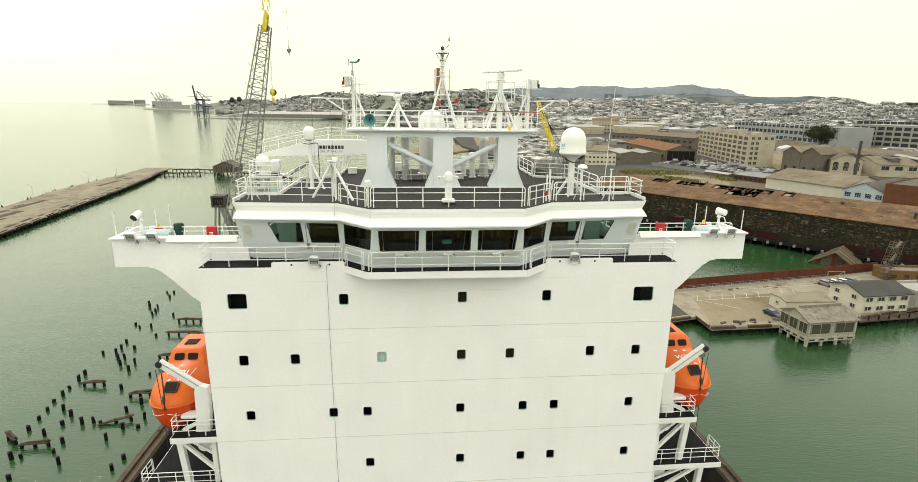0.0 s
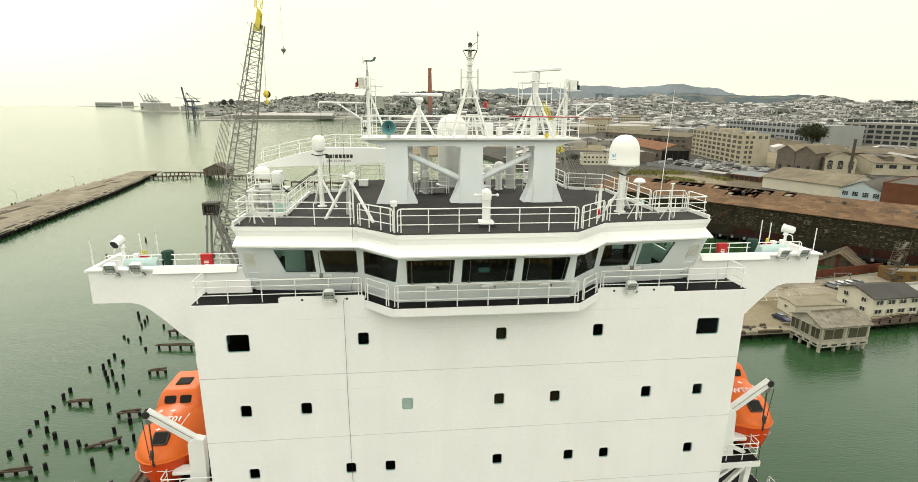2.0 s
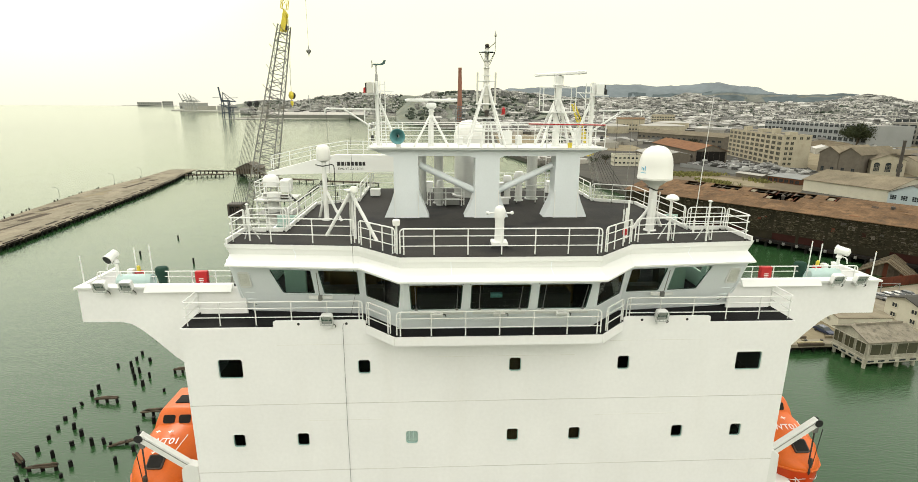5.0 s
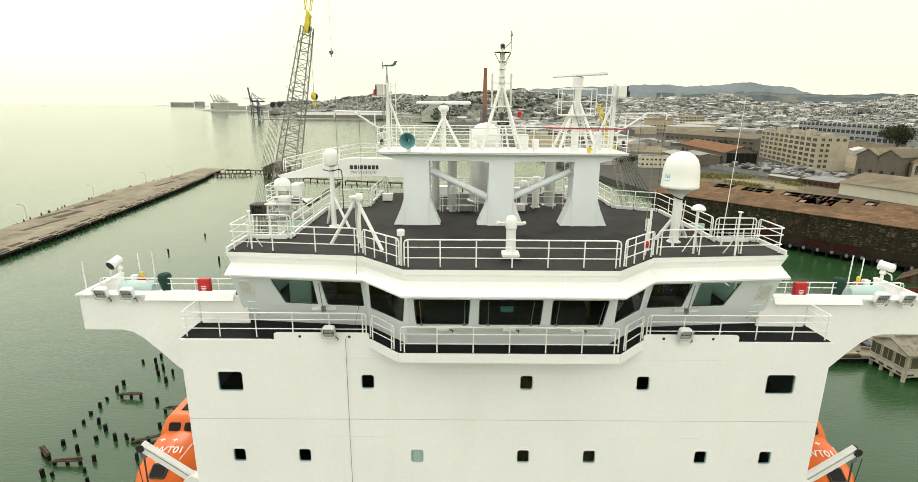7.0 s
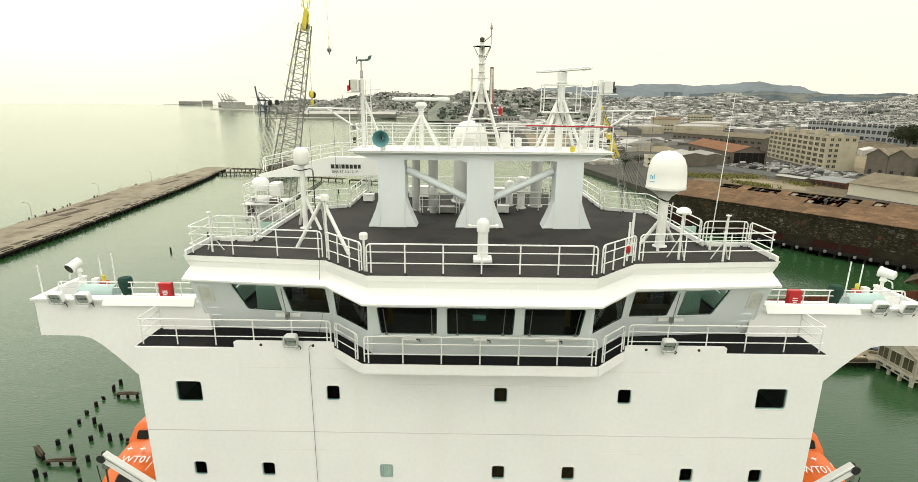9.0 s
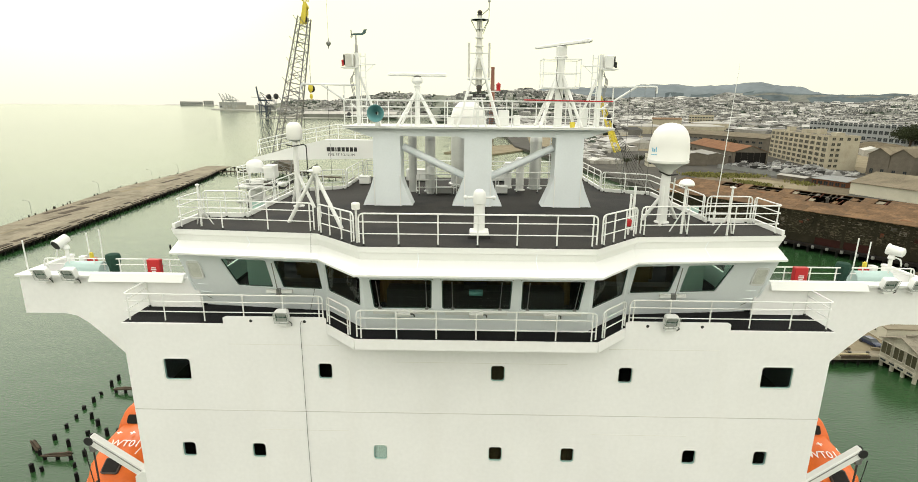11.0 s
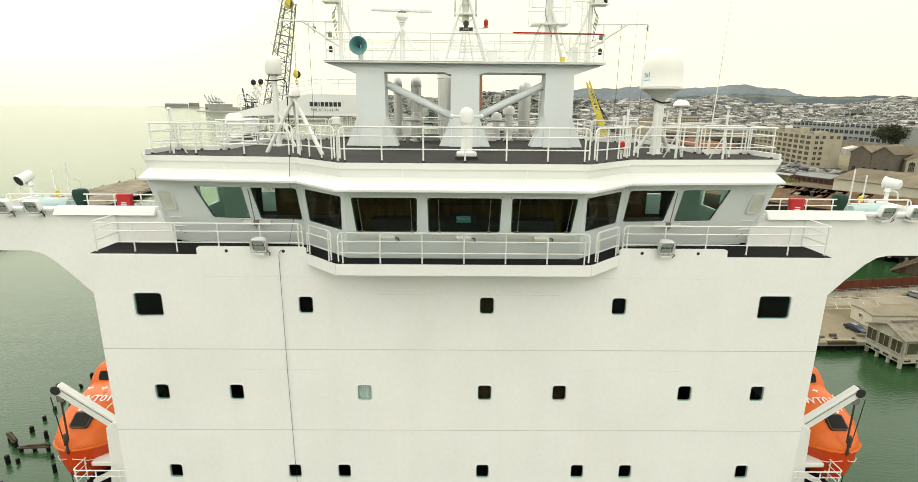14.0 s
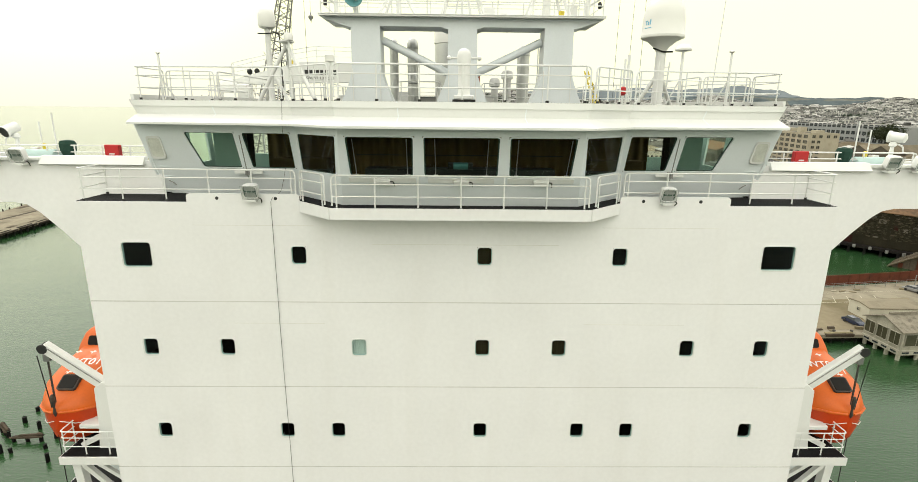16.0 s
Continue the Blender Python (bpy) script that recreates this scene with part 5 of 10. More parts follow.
# exhausts and vents behind the mast
def vent_pipe(x, y, r, h, mat, label, style="cowl"):
    t = thing("vent_pipe", (x, y, Zr), label, "vent", "deck vents")
    bm = fresh()
    lathe(bm, [(r * 1.3, 0), (r * 1.3, 0.06), (r, 0.07), (r, h)], (x, y, Zr), 18)
    part("pipe", bm, mat, t, smooth=True)
    bm = fresh()
    if style == "cowl":
        lathe(bm, [(r, h), (r * 1.05, h + 0.02), (r * 1.02, h + 0.25), (r * 0.8, h + 0.42), (r * 0.4, h + 0.5), (0.01, h + 0.52)], (x, y, Zr), 18)
    else:
        lathe(bm, [(r, h), (r * 1.5, h + 0.04), (r * 1.5, h + 0.3), (r * 1.1, h + 0.45), (0.01, h + 0.5)], (x, y, Zr), 18)
    part("cap", bm, mat, t, smooth=True)
    for z in (0.9, 1.9):
        if z < h:
            bm = fresh()
            lathe(bm, [(r, z), (r * 1.06, z), (r * 1.06, z + 0.06), (r, z + 0.06)], (x, y, Zr), 18)
            part("band", bm, mat, t, smooth=True)
    return t


GALV = material("galvanised_duct", (0.52, 0.53, 0.52), 0.4, 0.6, vary=0.12, scale=1.5, fine=25)
vent_pipe(-3.3, 10.4, 0.22, 2.7, GALV, "tall galvanised exhaust pipe", "cowl")
vent_pipe(-2.35, 10.4, 0.27, 2.75, GALV, "tall galvanised exhaust pipe", "cowl")
vent_pipe(-2.3, 9.7, 0.16, 1.0, GALV, "short vent with a round head", "mush")
vent_pipe(3.5, 11.8, 0.33, 2.6, GALV, "tall galvanised exhaust pipe", "cowl")
vent_pipe(2.6, 11.2, 0.22, 1.35, WHITE, "white vent with a domed head", "mush")
vent_pipe(2.0, 12.0, 0.2, 1.0, WHITE, "white vent with a domed head", "mush")
vent_pipe(-4.6, 13.2, 0.18, 0.9, WHITE, "white vent with a domed head", "mush")
t = thing("exhaust_trunk", (-0.45, 13.2, Zr), "big galvanised exhaust drum behind the mast", "exhaust")
bm = fresh()
lathe(bm, [(1.1, 0), (1.1, 0.1), (0.95, 0.12), (0.95, 3.3)], (-0.35, 13.2, Zr), 28)
part("drum", bm, GALV, t, smooth=True)
bm = fresh()
lathe(bm, [(0.96, 3.3), (1.0, 3.32), (1.0, 3.9), (0.85, 4.4), (0.5, 4.75), (0.02, 4.85)], (-0.35, 13.2, Zr), 28)
part("hood", bm, CREAM_DOME, t, smooth=True)
# flue ladder with hoop
t = thing("flue_ladder", (4.4, 11, Zr), "white vertical ladder at the exhaust", "ladder")
for x in (2.9 + 1.2, 3.3 + 1.2):
    bm = fresh()
    tube(bm, (x, 10.6, Zr), (x, 10.6, Zr + 3.0), 0.03, 6)
    part("ladder_rail", bm, WHITE, t)
for i in range(9):
    bm = fresh()
    tube(bm, (4.1, 10.6, Zr + 0.3 + 0.3 * i), (4.5, 10.6, Zr + 0.3 + 0.3 * i), 0.016, 6)
    part("rung", bm, WHITE, t)
# boxes, hatches and reels on the after deck
rnd = random.Random(5)
for x, y, w, d, h, mat in ((-1.6, 9.4, 0.9, 0.4, 0.35, GREY_METAL), (1.5, 9.6, 0.6, 0.4, 0.4, WHITE), (5.2, 9.9, 0.7, 0.5, 0.5, WHITE), (-3.4, 14.2, 1.4, 0.6, 0.7, WHITE),
                          (1.8, 14.4, 1.2, 0.6, 0.6, WHITE), (5.3, 13.6, 0.8, 0.6, 0.8, WHITE), (0.8, 10.5, 0.5, 0.5, 0.3, GREY_METAL), (-6.4, 12.6, 0.6, 0.5, 0.45, WHITE)):
    t = thing("deck_box", (x, y, Zr), "white steel deck locker" if mat is WHITE else "grey metal junction box on the deck", "locker", "deck lockers")
    bm = fresh()
    box(bm, x - w / 2, x + w / 2, y, y + d, Zr + 0.06, Zr + h)
    part("body", bevelled(bm, 0.02), mat, t)
    bm = fresh()
    box(bm, x - w / 2 - 0.02, x + w / 2 + 0.02, y - 0.02, y + d + 0.02, Zr + h, Zr + h + 0.04)
    part("lid", bm, mat, t)
    for sx in (-1, 1):
        bm = fresh()
        box(bm, x + sx * w * 0.4 - 0.03, x + sx * w * 0.4 + 0.03, y + 0.05, y + d - 0.05, Zr, Zr + 0.06)
        part("foot", bm, BLACK_PAINT, t)
# inner guard rails behind the mast
railing([(-3.0, 9.2, Zr), (-0.9, 9.2, Zr)], "white pipe guard rail behind the mast", gap=1.0, group="inner railings")
railing([(1.2, 10.2, Zr), (4.6, 10.2, Zr)], "white pipe guard rail behind the mast", gap=1.1, group="inner railings")

# ---- provisions crane ----
t = thing("provisions_crane", (-11.8, 14.0, 42.8), "white jib crane folded along the after deck", "crane")
bm = fresh()
lathe(bm, [(0.7, 0), (0.7, 0.1), (0.5, 0.12), (0.48, 3.2), (0.62, 3.25), (0.62, 3.45)], (-13.2, 13.6, 42.8), 22)
part("pedestal", bm, WHITE, t, smooth=True)
bm = fresh()
box(bm, -12.45, -11.85, 12.9, 13.8, 46.4, 47.2)
part("winch_house", bevelled(bm, 0.05), WHITE, t)
bm = fresh()
lathe(bm, [(0.5, 0), (0.52, 0.3), (0.46, 0.55), (0.3, 0.68), (0.05, 0.72)], (-13.2, 13.6, 46.75), 18)
part("slewing_head", bm, WHITE, t, smooth=True)
bm = fresh()
tube(bm, (-12.4, 12.8, 46.1), (-11.95, 12.8, 46.1), 0.17, 12)
part("winch_drum", bm, DARK_METAL, t, smooth=True)
for k in range(3):
    bm = fresh()
    box(bm, -13.55, -13.3, 12.92, 12.98, 45.2 + 0.45 * k, 45.4 + 0.45 * k)
    part("valve_box", bm, GREY_METAL, t)
    bm = fresh()
    bar(bm, fillet([(-11.9, 12.9, 46.3 - 0.1 * k), (-11.4, 12.9, 45.8 - 0.05 * k), (-10.6, 13.4, 46.3 + 0.12 * k), (-9.8, 15, 46.9 + 0.08 * k)], 0.3), 0.03)
    part("hose", bm, RUBBER, t, smooth=True)
bm = fresh()
o = [(-13.9, 47.42), (-11.08, 48.17), (-9.27, 48.60), (-5.94, 48.58), (-4.6, 48.5), (-4.6, 47.5), (-9.3, 47.38), (-12.0, 47.31), (-13.7, 47.24)]
loft(bm, [[V((x, 15.0, z)) for x, z in o], [V((x, 15.7, z)) for x, z in o]])
jib = part("jib", bm, WHITE, t)
ix = -9.15
for w in (0.22, 0.2, 0.07, 0.2, 0.2, 0.2, 0.2, 0.18):
    bm = fresh()
    box(bm, ix, ix + w, 14.985, 15.0, 47.88, 48.14)
    part("mark", bm, BLACK_PAINT, jib)
    ix += w + 0.06
lettering("SWL 5T 3.3-12.1M", 0.22, Matrix.Translation((-8.25, 14.985, 47.67)) @ Matrix.Rotation(radians(90), 4, "X"), BLACK_PAINT, jib)
railing([(-13.6, 15.3, 47.6), (-11.1, 15.3, 48.18), (-8.6, 15.3, 48.6), (-5.0, 15.3, 48.56)], "white hand rail on the crane jib", ends=True, feet=False, gap=1.4, height=0.9, group="crane railings")
# after stairway frames to port of the deck
for z in (46.0, 45.05):
    railing([(-11.7, 12.6, z), (-13.95, 12.6, z), (-13.95, 14.6, z)], "white pipe railing of the crane platform", feet=False, gap=0.8, group="crane railings")
bm = fresh()
box(bm, -14.05, -11.6, 12.5, 14.7, 45.93, 45.99)
tagged(part("crane_platform", bm, WHITE, None), "white steel platform round the crane pedestal", "platform")
bm = fresh()
box(bm, -14.05, -11.6, 12.5, 14.7, 44.98, 45.04)
hang(part("lower_grating", bm, GREY_METAL, None), bpy.data.objects["crane_platform"])
for x in (-13.9, -11.75):
    for y in (12.65, 14.55):
        bm = fresh()
        tube(bm, (x, y, 42.7), (x, y, 45.94), 0.06, 8)
        hang(part("leg", bm, WHITE, None), bpy.data.objects["crane_platform"])

# ---- bridge front fittings ----
def floodlight(x, y, z, s, group="floodlights"):
    t = thing("floodlight", (x, y, z - 0.3), "square white floodlight with a glass front", "floodlight", group)
    tilt = Matrix.Translation((x, y, z)) @ Matrix.Rotation(radians(18), 4, "X")
    bm = fresh()
    sh = rounded(0.52, 0.5, 0.1)
    ringv = lambda k, dy: [tilt @ V((a * k, dy, b * k)) for a, b in sh]
    loft(bm, [ringv(0.85, 0.22), ringv(0.98, 0.1), ringv(1.0, -0.06), ringv(0.86, -0.075), ringv(0.8, 0.02)], cap=False)
    h = part("housing", bm, WHITE, t, smooth=True)
    bm = fresh()
    loft(bm, [ringv(0.82, -0.03), ringv(0.82, -0.02)])
    part("lens", bm, LENS, h)
    for a, b in (((-0.09, -0.26), (-0.09, 0.26)), ((0.09, -0.26), (0.09, 0.26)), ((-0.27, 0), (0.27, 0)), ((-0.27, -0.24), (0.27, -0.24)), ((-0.27, 0.24), (0.27, 0.24)), ((-0.27, -0.25), (-0.27, 0.25)), ((0.27, -0.25), (0.27, 0.25))):
        bm = fresh()
        bar(bm, [tilt @ V((a[0], -0.085, a[1])), tilt @ V((b[0], -0.085, b[1]))], 0.009)
        part("guard_bar", bm, LAMP_GREY, h)
    bm = fresh()
    for k in (-0.13, 0.13):
        loft(bm, [[tilt @ V((p * 0.7, -0.035, q * 0.36 + k)) for p, q in sh], [tilt @ V((p * 0.62, -0.032, q * 0.3 + k)) for p, q in sh]])
    part("reflector", bm, LAMP_GREY, h)
    bm = fresh()
    box(bm, x - 0.17, x + 0.17, y - 0.02, y + 0.3, z - 0.36, z - 0.28)
    part("bracket", bm, WHITE, t)
    bm = fresh()
    bar(bm, fillet([(x + 0.2, y + 0.1, z - 0.2), (x + 0.36, y + 0.05, z - 0.28), (x + 0.3, y + 0.15, z - 0.4)], 0.08), 0.018)
    part("cable", bm, ROPE, t)


for s in (-1, 1):
    floodlight(s * 7.12, -0.2, 43.16, s)
    for x in (17.05, 15.95):
        floodlight(s * x, 1.32, 44.18, s)

# wipers and their boxes below the bridge windows
for wx in (-2.55, 0.0, 2.6):
    t = thing("wiper_unit", (wx, -0.75, 43.5), "window wiper with twin vertical rods", "wiper", "wipers")
    for dx in (-0.82, 0.82):
        bm = fresh()
        tube(bm, (wx + dx, -0.88, 43.85), (wx + dx * 1.02, -1.47, 45.02), 0.014, 6)
        part("rod", bm, STEEL, t)
        bm = fresh()
        box(bm, wx + dx - 0.06, wx + dx + 0.06, -0.93, -0.84, 43.82, 43.88)
        part("rod_foot", bm, GREY_METAL, t)
    bm = fresh()
    m = Matrix.Translation((wx, -0.82, 43.68)) @ Matrix.Rotation(radians(26), 4, "X")
    box(bm, -1.08, 1.08, -0.03, 0.03, -0.09, 0.09, m)
    part("tray", bm, WHITE, t)
    bm = fresh()
    box(bm, -0.25, 0.25, -0.16, -0.03, -0.12, 0.06, m)
    part("motor_box", bevelled(bm, 0.02), WHITE, t)
    bm = fresh()
    bar(bm, fillet([m @ V((0.25, -0.1, 0.0)), m @ V((0.36, -0.1, 0.0)), m @ V((0.38, -0.05, -0.2))], 0.06), 0.02)
    part("hose", bm, ROPE, t)
for s in (-1, 1):
    for wx in (7.6,):
        t = thing("wiper_unit", (s * wx, 1.1, 43.5), "window wiper with a single rod", "wiper", "wipers")
        bm = fresh()
        tube(bm, (s * wx, 1.0, 43.5), (s * wx, 0.5, 45.0), 0.018, 6)
        part("rod", bm, GREY_METAL, t)
        bm = fresh()
        box(bm, s * wx - 0.5, s * wx + 0.5, 1.05, 1.12, 43.62, 43.76)
        part("tray", bm, WHITE, t)
        bm = fresh()
        box(bm, s * wx - 0.08, s * wx + 0.08, 0.95, 1.1, 43.58, 43.8)
        part("motor_box", bm, GREY_METAL, t)
    # inset handles on the corner panels
    bm = fresh()
    box(bm, s * 10.75 - 0.2, s * 10.75 + 0.2, 1.6, 1.66, 43.42, 43.45)
    part("step_plate", bm, GREY_WHITE, wheelhouse)
    bm = fresh()
    box(bm, s * 10.75 - 0.2, s * 10.75 + 0.2, 1.42, 1.48, 43.8, 43.83)
    part("step_plate", bm, GREY_WHITE, wheelhouse)
    bm = fresh()
    bar(bm, fillet([(s * 10.6, 1.75, 43.1), (s * 10.6, 1.6, 43.2), (s * 10.75, 1.6, 43.28)], 0.05), 0.015)
    part("hook", bm, GREY_METAL, wheelhouse)

# hanging cable down the front
t = thing("hanging_cable", (-6.5, -0.06, 20), "thin black cable hanging down the house front", "cable")
bm = fresh()
bar(bm, fillet([(-6.0, 0.7, ROOF_Z + 0.7), (-6.0, 0.3, 46.1), (-5.95, -0.02, 45.2), (-5.9, 0.3, 44.4), (-6.2, 0.2, 43.1), (-6.5, -0.06, 42.9), (-6.52, -0.05, 38), (-6.48, -0.05, 31), (-6.45, -0.05, 18)], 0.15), 0.008, 5)
part("wire", bm, ROPE, t)

# ---- things on the bridge wings ----
for s in (-1, 1):
    X = lambda a: s * a
    t = thing("searchlight", (X(17.5), 3.2, 44.0), "white drum searchlight on a post", "searchlight", "searchlights")
    bm = fresh()
    lathe(bm, [(0.12, 0), (0.08, 0.1), (0.07, 0.6), (0.14, 0.65), (0.1, 0.8)], (X(17.35), 3.2, 44.05), 12)
    part("post", bm, WHITE, t, smooth=True)
    aim = (V((-0.25, -0.88, -0.4)) if s < 0 else V((-0.55, 0.8, 0.1))).normalized().to_track_quat("Z", "Y").to_matrix().to_4x4()
    bm = fresh()
    lathe(bm, [(0.10, -0.3), (0.19, -0.25), (0.21, 0.24), (0.235, 0.25), (0.235, 0.31), (0.21, 0.31)], (X(17.5), 3.2, 45.02), 18, aim)
    h = part("drum", bm, WHITE, t, smooth=True)
    bm = fresh()
    lathe(bm, [(0.205, 0.312), (0.205, 0.32), (0.0, 0.322)], (X(17.5), 3.2, 45.02), 18, aim)
    part("lens", bm, BLACK_PAINT, h)
    bm = fresh()
    bar(bm, fillet([(X(17.35), 3.2, 44.8), (X(17.6), 3.0, 44.7), (X(17.75), 3.1, 44.4)], 0.1), 0.03)
    part("handle", bm, WHITE, t, smooth=True)
    for a, y, h in ((18.12, 2.0, 1.35), (16.7, 3.6, 1.3), (15.55, 2.8, 1.65)):
        bm = fresh()
        tube(bm, (X(a), y, 43.9), (X(a), y, 44.0 + h), 0.026, 8)
        single("wing_pole", bm, WHITE, "plain white pole on the bridge wing", "pole", "wing poles", smooth=True)
    bm = fresh()
    m = Matrix.Translation((X(16.3), 2.75, 43.95)) @ Matrix.Rotation(radians(90), 4, "Y")
    o = [(0.0, -0.32), (-0.16, -0.3), (-0.3, -0.16), (-0.34, 0.02), (-0.28, 0.2), (-0.1, 0.32), (0.3, 0.32), (0.3, -0.32)]
    loft(bm, [[m @ V((a, b, c)) for a, b in o] for c in (-0.75, 0.75)])
    single("wing_console", bevelled(bm, 0.03), material("pale_teal_cover", (0.42, 0.55, 0.53), 0.6, vary=0.05) if s < 0 else bpy.data.materials["pale_teal_cover"], "pale teal covered wing console", "console", "wing consoles", smooth=True)
    t = thing("covered_repeater", (X(15.1), 2.75, 43.7), "compass repeater under a dark green canvas hood", "repeater", "covered repeaters")
    bm = fresh()
    lathe(bm, [(0.16, 0.0), (0.2, 0.3), (0.27, 0.5), (0.29, 0.75), (0.24, 0.86), (0.05, 0.9)], (X(15.1), 2.75, 43.75), 9)
    part("hood", bm, GREEN_COVER, t)
    bm = fresh()
    tube(bm, (X(15.1), 2.75, 42.6), (X(15.1), 2.75, 43.8), 0.1, 10)
    part("stand", bm, WHITE, t)
    t = thing("hose_box", (X(13.2), 2.6, 43.6), "red fire hose box on the wing rail", "hose box", "hose boxes")
    bm = fresh()
    box(bm, X(13.2) - 0.27, X(13.2) + 0.27, 2.35, 2.58, 43.85, 44.5)
    bx = part("box", bevelled(bm, 0.025), RED, t)
    for k, w in ((0.08, 0.2), (0.0, 0.22), (-0.08, 0.16)):
        bm = fresh()
        box(bm, X(13.2) - w / 2, X(13.2) + w / 2, 2.343, 2.35, 44.08 + k - 0.02, 44.08 + k + 0.02)
        part("mark", bm, WHITE, bx)
    t = thing("lifebuoy_light", (X(16.55), 3.5, 44.0), "red and yellow buoy light in a bracket", "buoy light", "buoy lights")
    bm = fresh()
    box(bm, X(16.55) - 0.16, X(16.55) + 0.16, 3.4, 3.6, 43.9, 44.2)
    part("base", bm, RED, t)
    bm = fresh()
    lathe(bm, [(0.08, 0.3), (0.08, 0.52), (0.03, 0.56)], (X(16.55), 3.5, 43.9), 10)
    part("lamp", bm, YELLOW, t, smooth=True)
    bm = fresh()
    box(bm, X(16.9) - 0.12, X(16.9) + 0.12, 3.35, 3.6, 43.9, 44.3)
    part("bracket", bm, WHITE, t)
    # end rail of the wing, sloping aft
    bm = fresh()
    box(bm, min(X(18.05), X(18.25)), max(X(18.05), X(18.25)), 2.0, 4.5, 43.99, 44.09)
    tagged(part("wing_end_cap", bm, WHITE, None), "white cap rail on the wing end", "rail")


# ---- lifeboats, davits and their platforms ----
SMOKED = material("smoked_plastic", (0.016, 0.015, 0.014), 0.7, vary=0.3, scale=1.5)


def lifeboat(s):
    cx = s * 16.75
    t = thing("lifeboat", (cx, 6.5, 31.5), "orange enclosed lifeboat with a conning tower, hung in davits", "lifeboat", "lifeboats")
    st = [(1.72, 0.12, 32.5, 33.50, 33.62), (1.95, 0.6, 32.0, 33.44, 33.84), (2.4, 1.08, 31.65, 33.38, 34.14), (3.1, 1.46, 31.4, 33.3, 34.54), (4.1, 1.62, 31.3, 33.22, 34.85),
          (6.5, 1.7, 31.6, 33.02, 35.15), (8.6, 1.62, 31.65, 33.05, 35.05), (9.9, 1.3, 31.85, 33.1, 34.6), (10.6, 0.8, 32.2, 33.16, 34.1), (10.9, 0.2, 32.8, 33.2, 33.6)]
    bm = fresh()
    rings = []
    for y, b, k, g, top in st:
        rings.append([V((cx + a * b, y, k + (g - k) * f)) for a, f in ((-1.0, 1.0), (-0.93, 0.55), (-0.6, 0.18), (-0.15, 0.0), (0.15, 0.0), (0.6, 0.18), (0.93, 0.55), (1.0, 1.0))])
    loft(bm, rings)
    part("hull", bm, RED_ORANGE, t, smooth=True)
    bm = fresh()
    rings = []
    for y, b, k, g, top in st:
        h = top - g
        rings.append([V((cx + a * b, y, g + f * h)) for a, f in ((-1.03, 0.0), (-1.0, 0.22), (-0.86, 0.68), (-0.55, 0.95), (0.0, 1.0), (0.55, 0.95), (0.86, 0.68), (1.0, 0.22), (1.03, 0.0))])
    loft(bm, rings)
    part("canopy", bm, ORANGE, t, smooth=True)
    bm = fresh()
    for a in (-1, 1):
        bar(bm, [V((cx + a * b * 1.05, y, g)) for y, b, k, g, top in st], 0.055)
    part("rubbing_strake", bm, ORANGE, t, smooth=True)
    bm = fresh()
    for a in (-1, 1):
        bar(bm, [V((cx + a * b * 0.98, y - 0.03, k + (g - k) * 0.62)) for y, b, k, g, top in st], 0.018)
    part("grab_line", bm, CREAM_DOME, t)
    bm = fresh()
    tw = [(4.9, 8.6, 1.2, 34.5), (5.15, 8.3, 1.12, 35.0), (5.5, 8.0, 1.0, 35.45), (5.75, 7.8, 0.84, 35.58)]
    loft(bm, [[V((cx - w, y0, z)), V((cx + w, y0, z)), V((cx + w, y1, z)), V((cx - w, y1, z))] for y0, y1, w, z in tw])
    tower = part("conning_tower", bevelled(bm, 0.09, 2), ORANGE, t, smooth=True)
    for a in (-0.42, 0.42):
        bm = fresh()
        m = Matrix.Translation((cx + a, 5.26, 35.13)) @ Matrix.Rotation(radians(-31), 4, "X")
        sh = rounded(0.62, 0.44, 0.1)
        loft(bm, [[m @ V((p, -0.05, q)) for p, q in sh], [m @ V((p, 0.05, q)) for p, q in sh]])
        part("tower_window", bm, SMOKED, tower)
    bm = fresh()
    box(bm, cx - 0.45, cx + 0.35, 6.1, 6.9, 35.56, 35.64)
    part("roof_hatch", bevelled(bm, 0.03), SMOKED, tower)
    for a in (-1, 1):
        bm = fresh()
        m = Matrix.Translation((cx + a * 1.06, 6.8, 35.2)) @ Matrix.Rotation(radians(-a * 14), 4, "Y")
        box(bm, -0.03, 0.03, -0.5, 0.5, -0.17, 0.17, m)
        part("tower_window", bm, SMOKED, tower)
    bm = fresh()
    m = Matrix.Translation((cx + 0.05, 2.72, 34.30)) @ Matrix.Rotation(radians(-57), 4, "X")
    sh = rounded(0.78, 0.72, 0.1)
    loft(bm, [[m @ V((p, -0.14, q)) for p, q in sh], [m @ V((p, 0.1, q)) for p, q in sh]])
    hat = part("bow_hatch", bm, DARK_METAL, t)
    sh = rounded(0.66, 0.6, 0.08)
    bm = fresh()
    loft(bm, [[m @ V((p, -0.16, q)) for p, q in sh], [m @ V((p, 0.0, q)) for p, q in sh]])
    part("hatch_panel", bm, SMOKED, hat)
    slope = Matrix.Translation((cx - s * 0.05, 3.75, 34.80)) @ Matrix.Rotation(radians(14), 4, "X")
    lettering("WT01", 0.55, slope, CREAM_DOME, t)
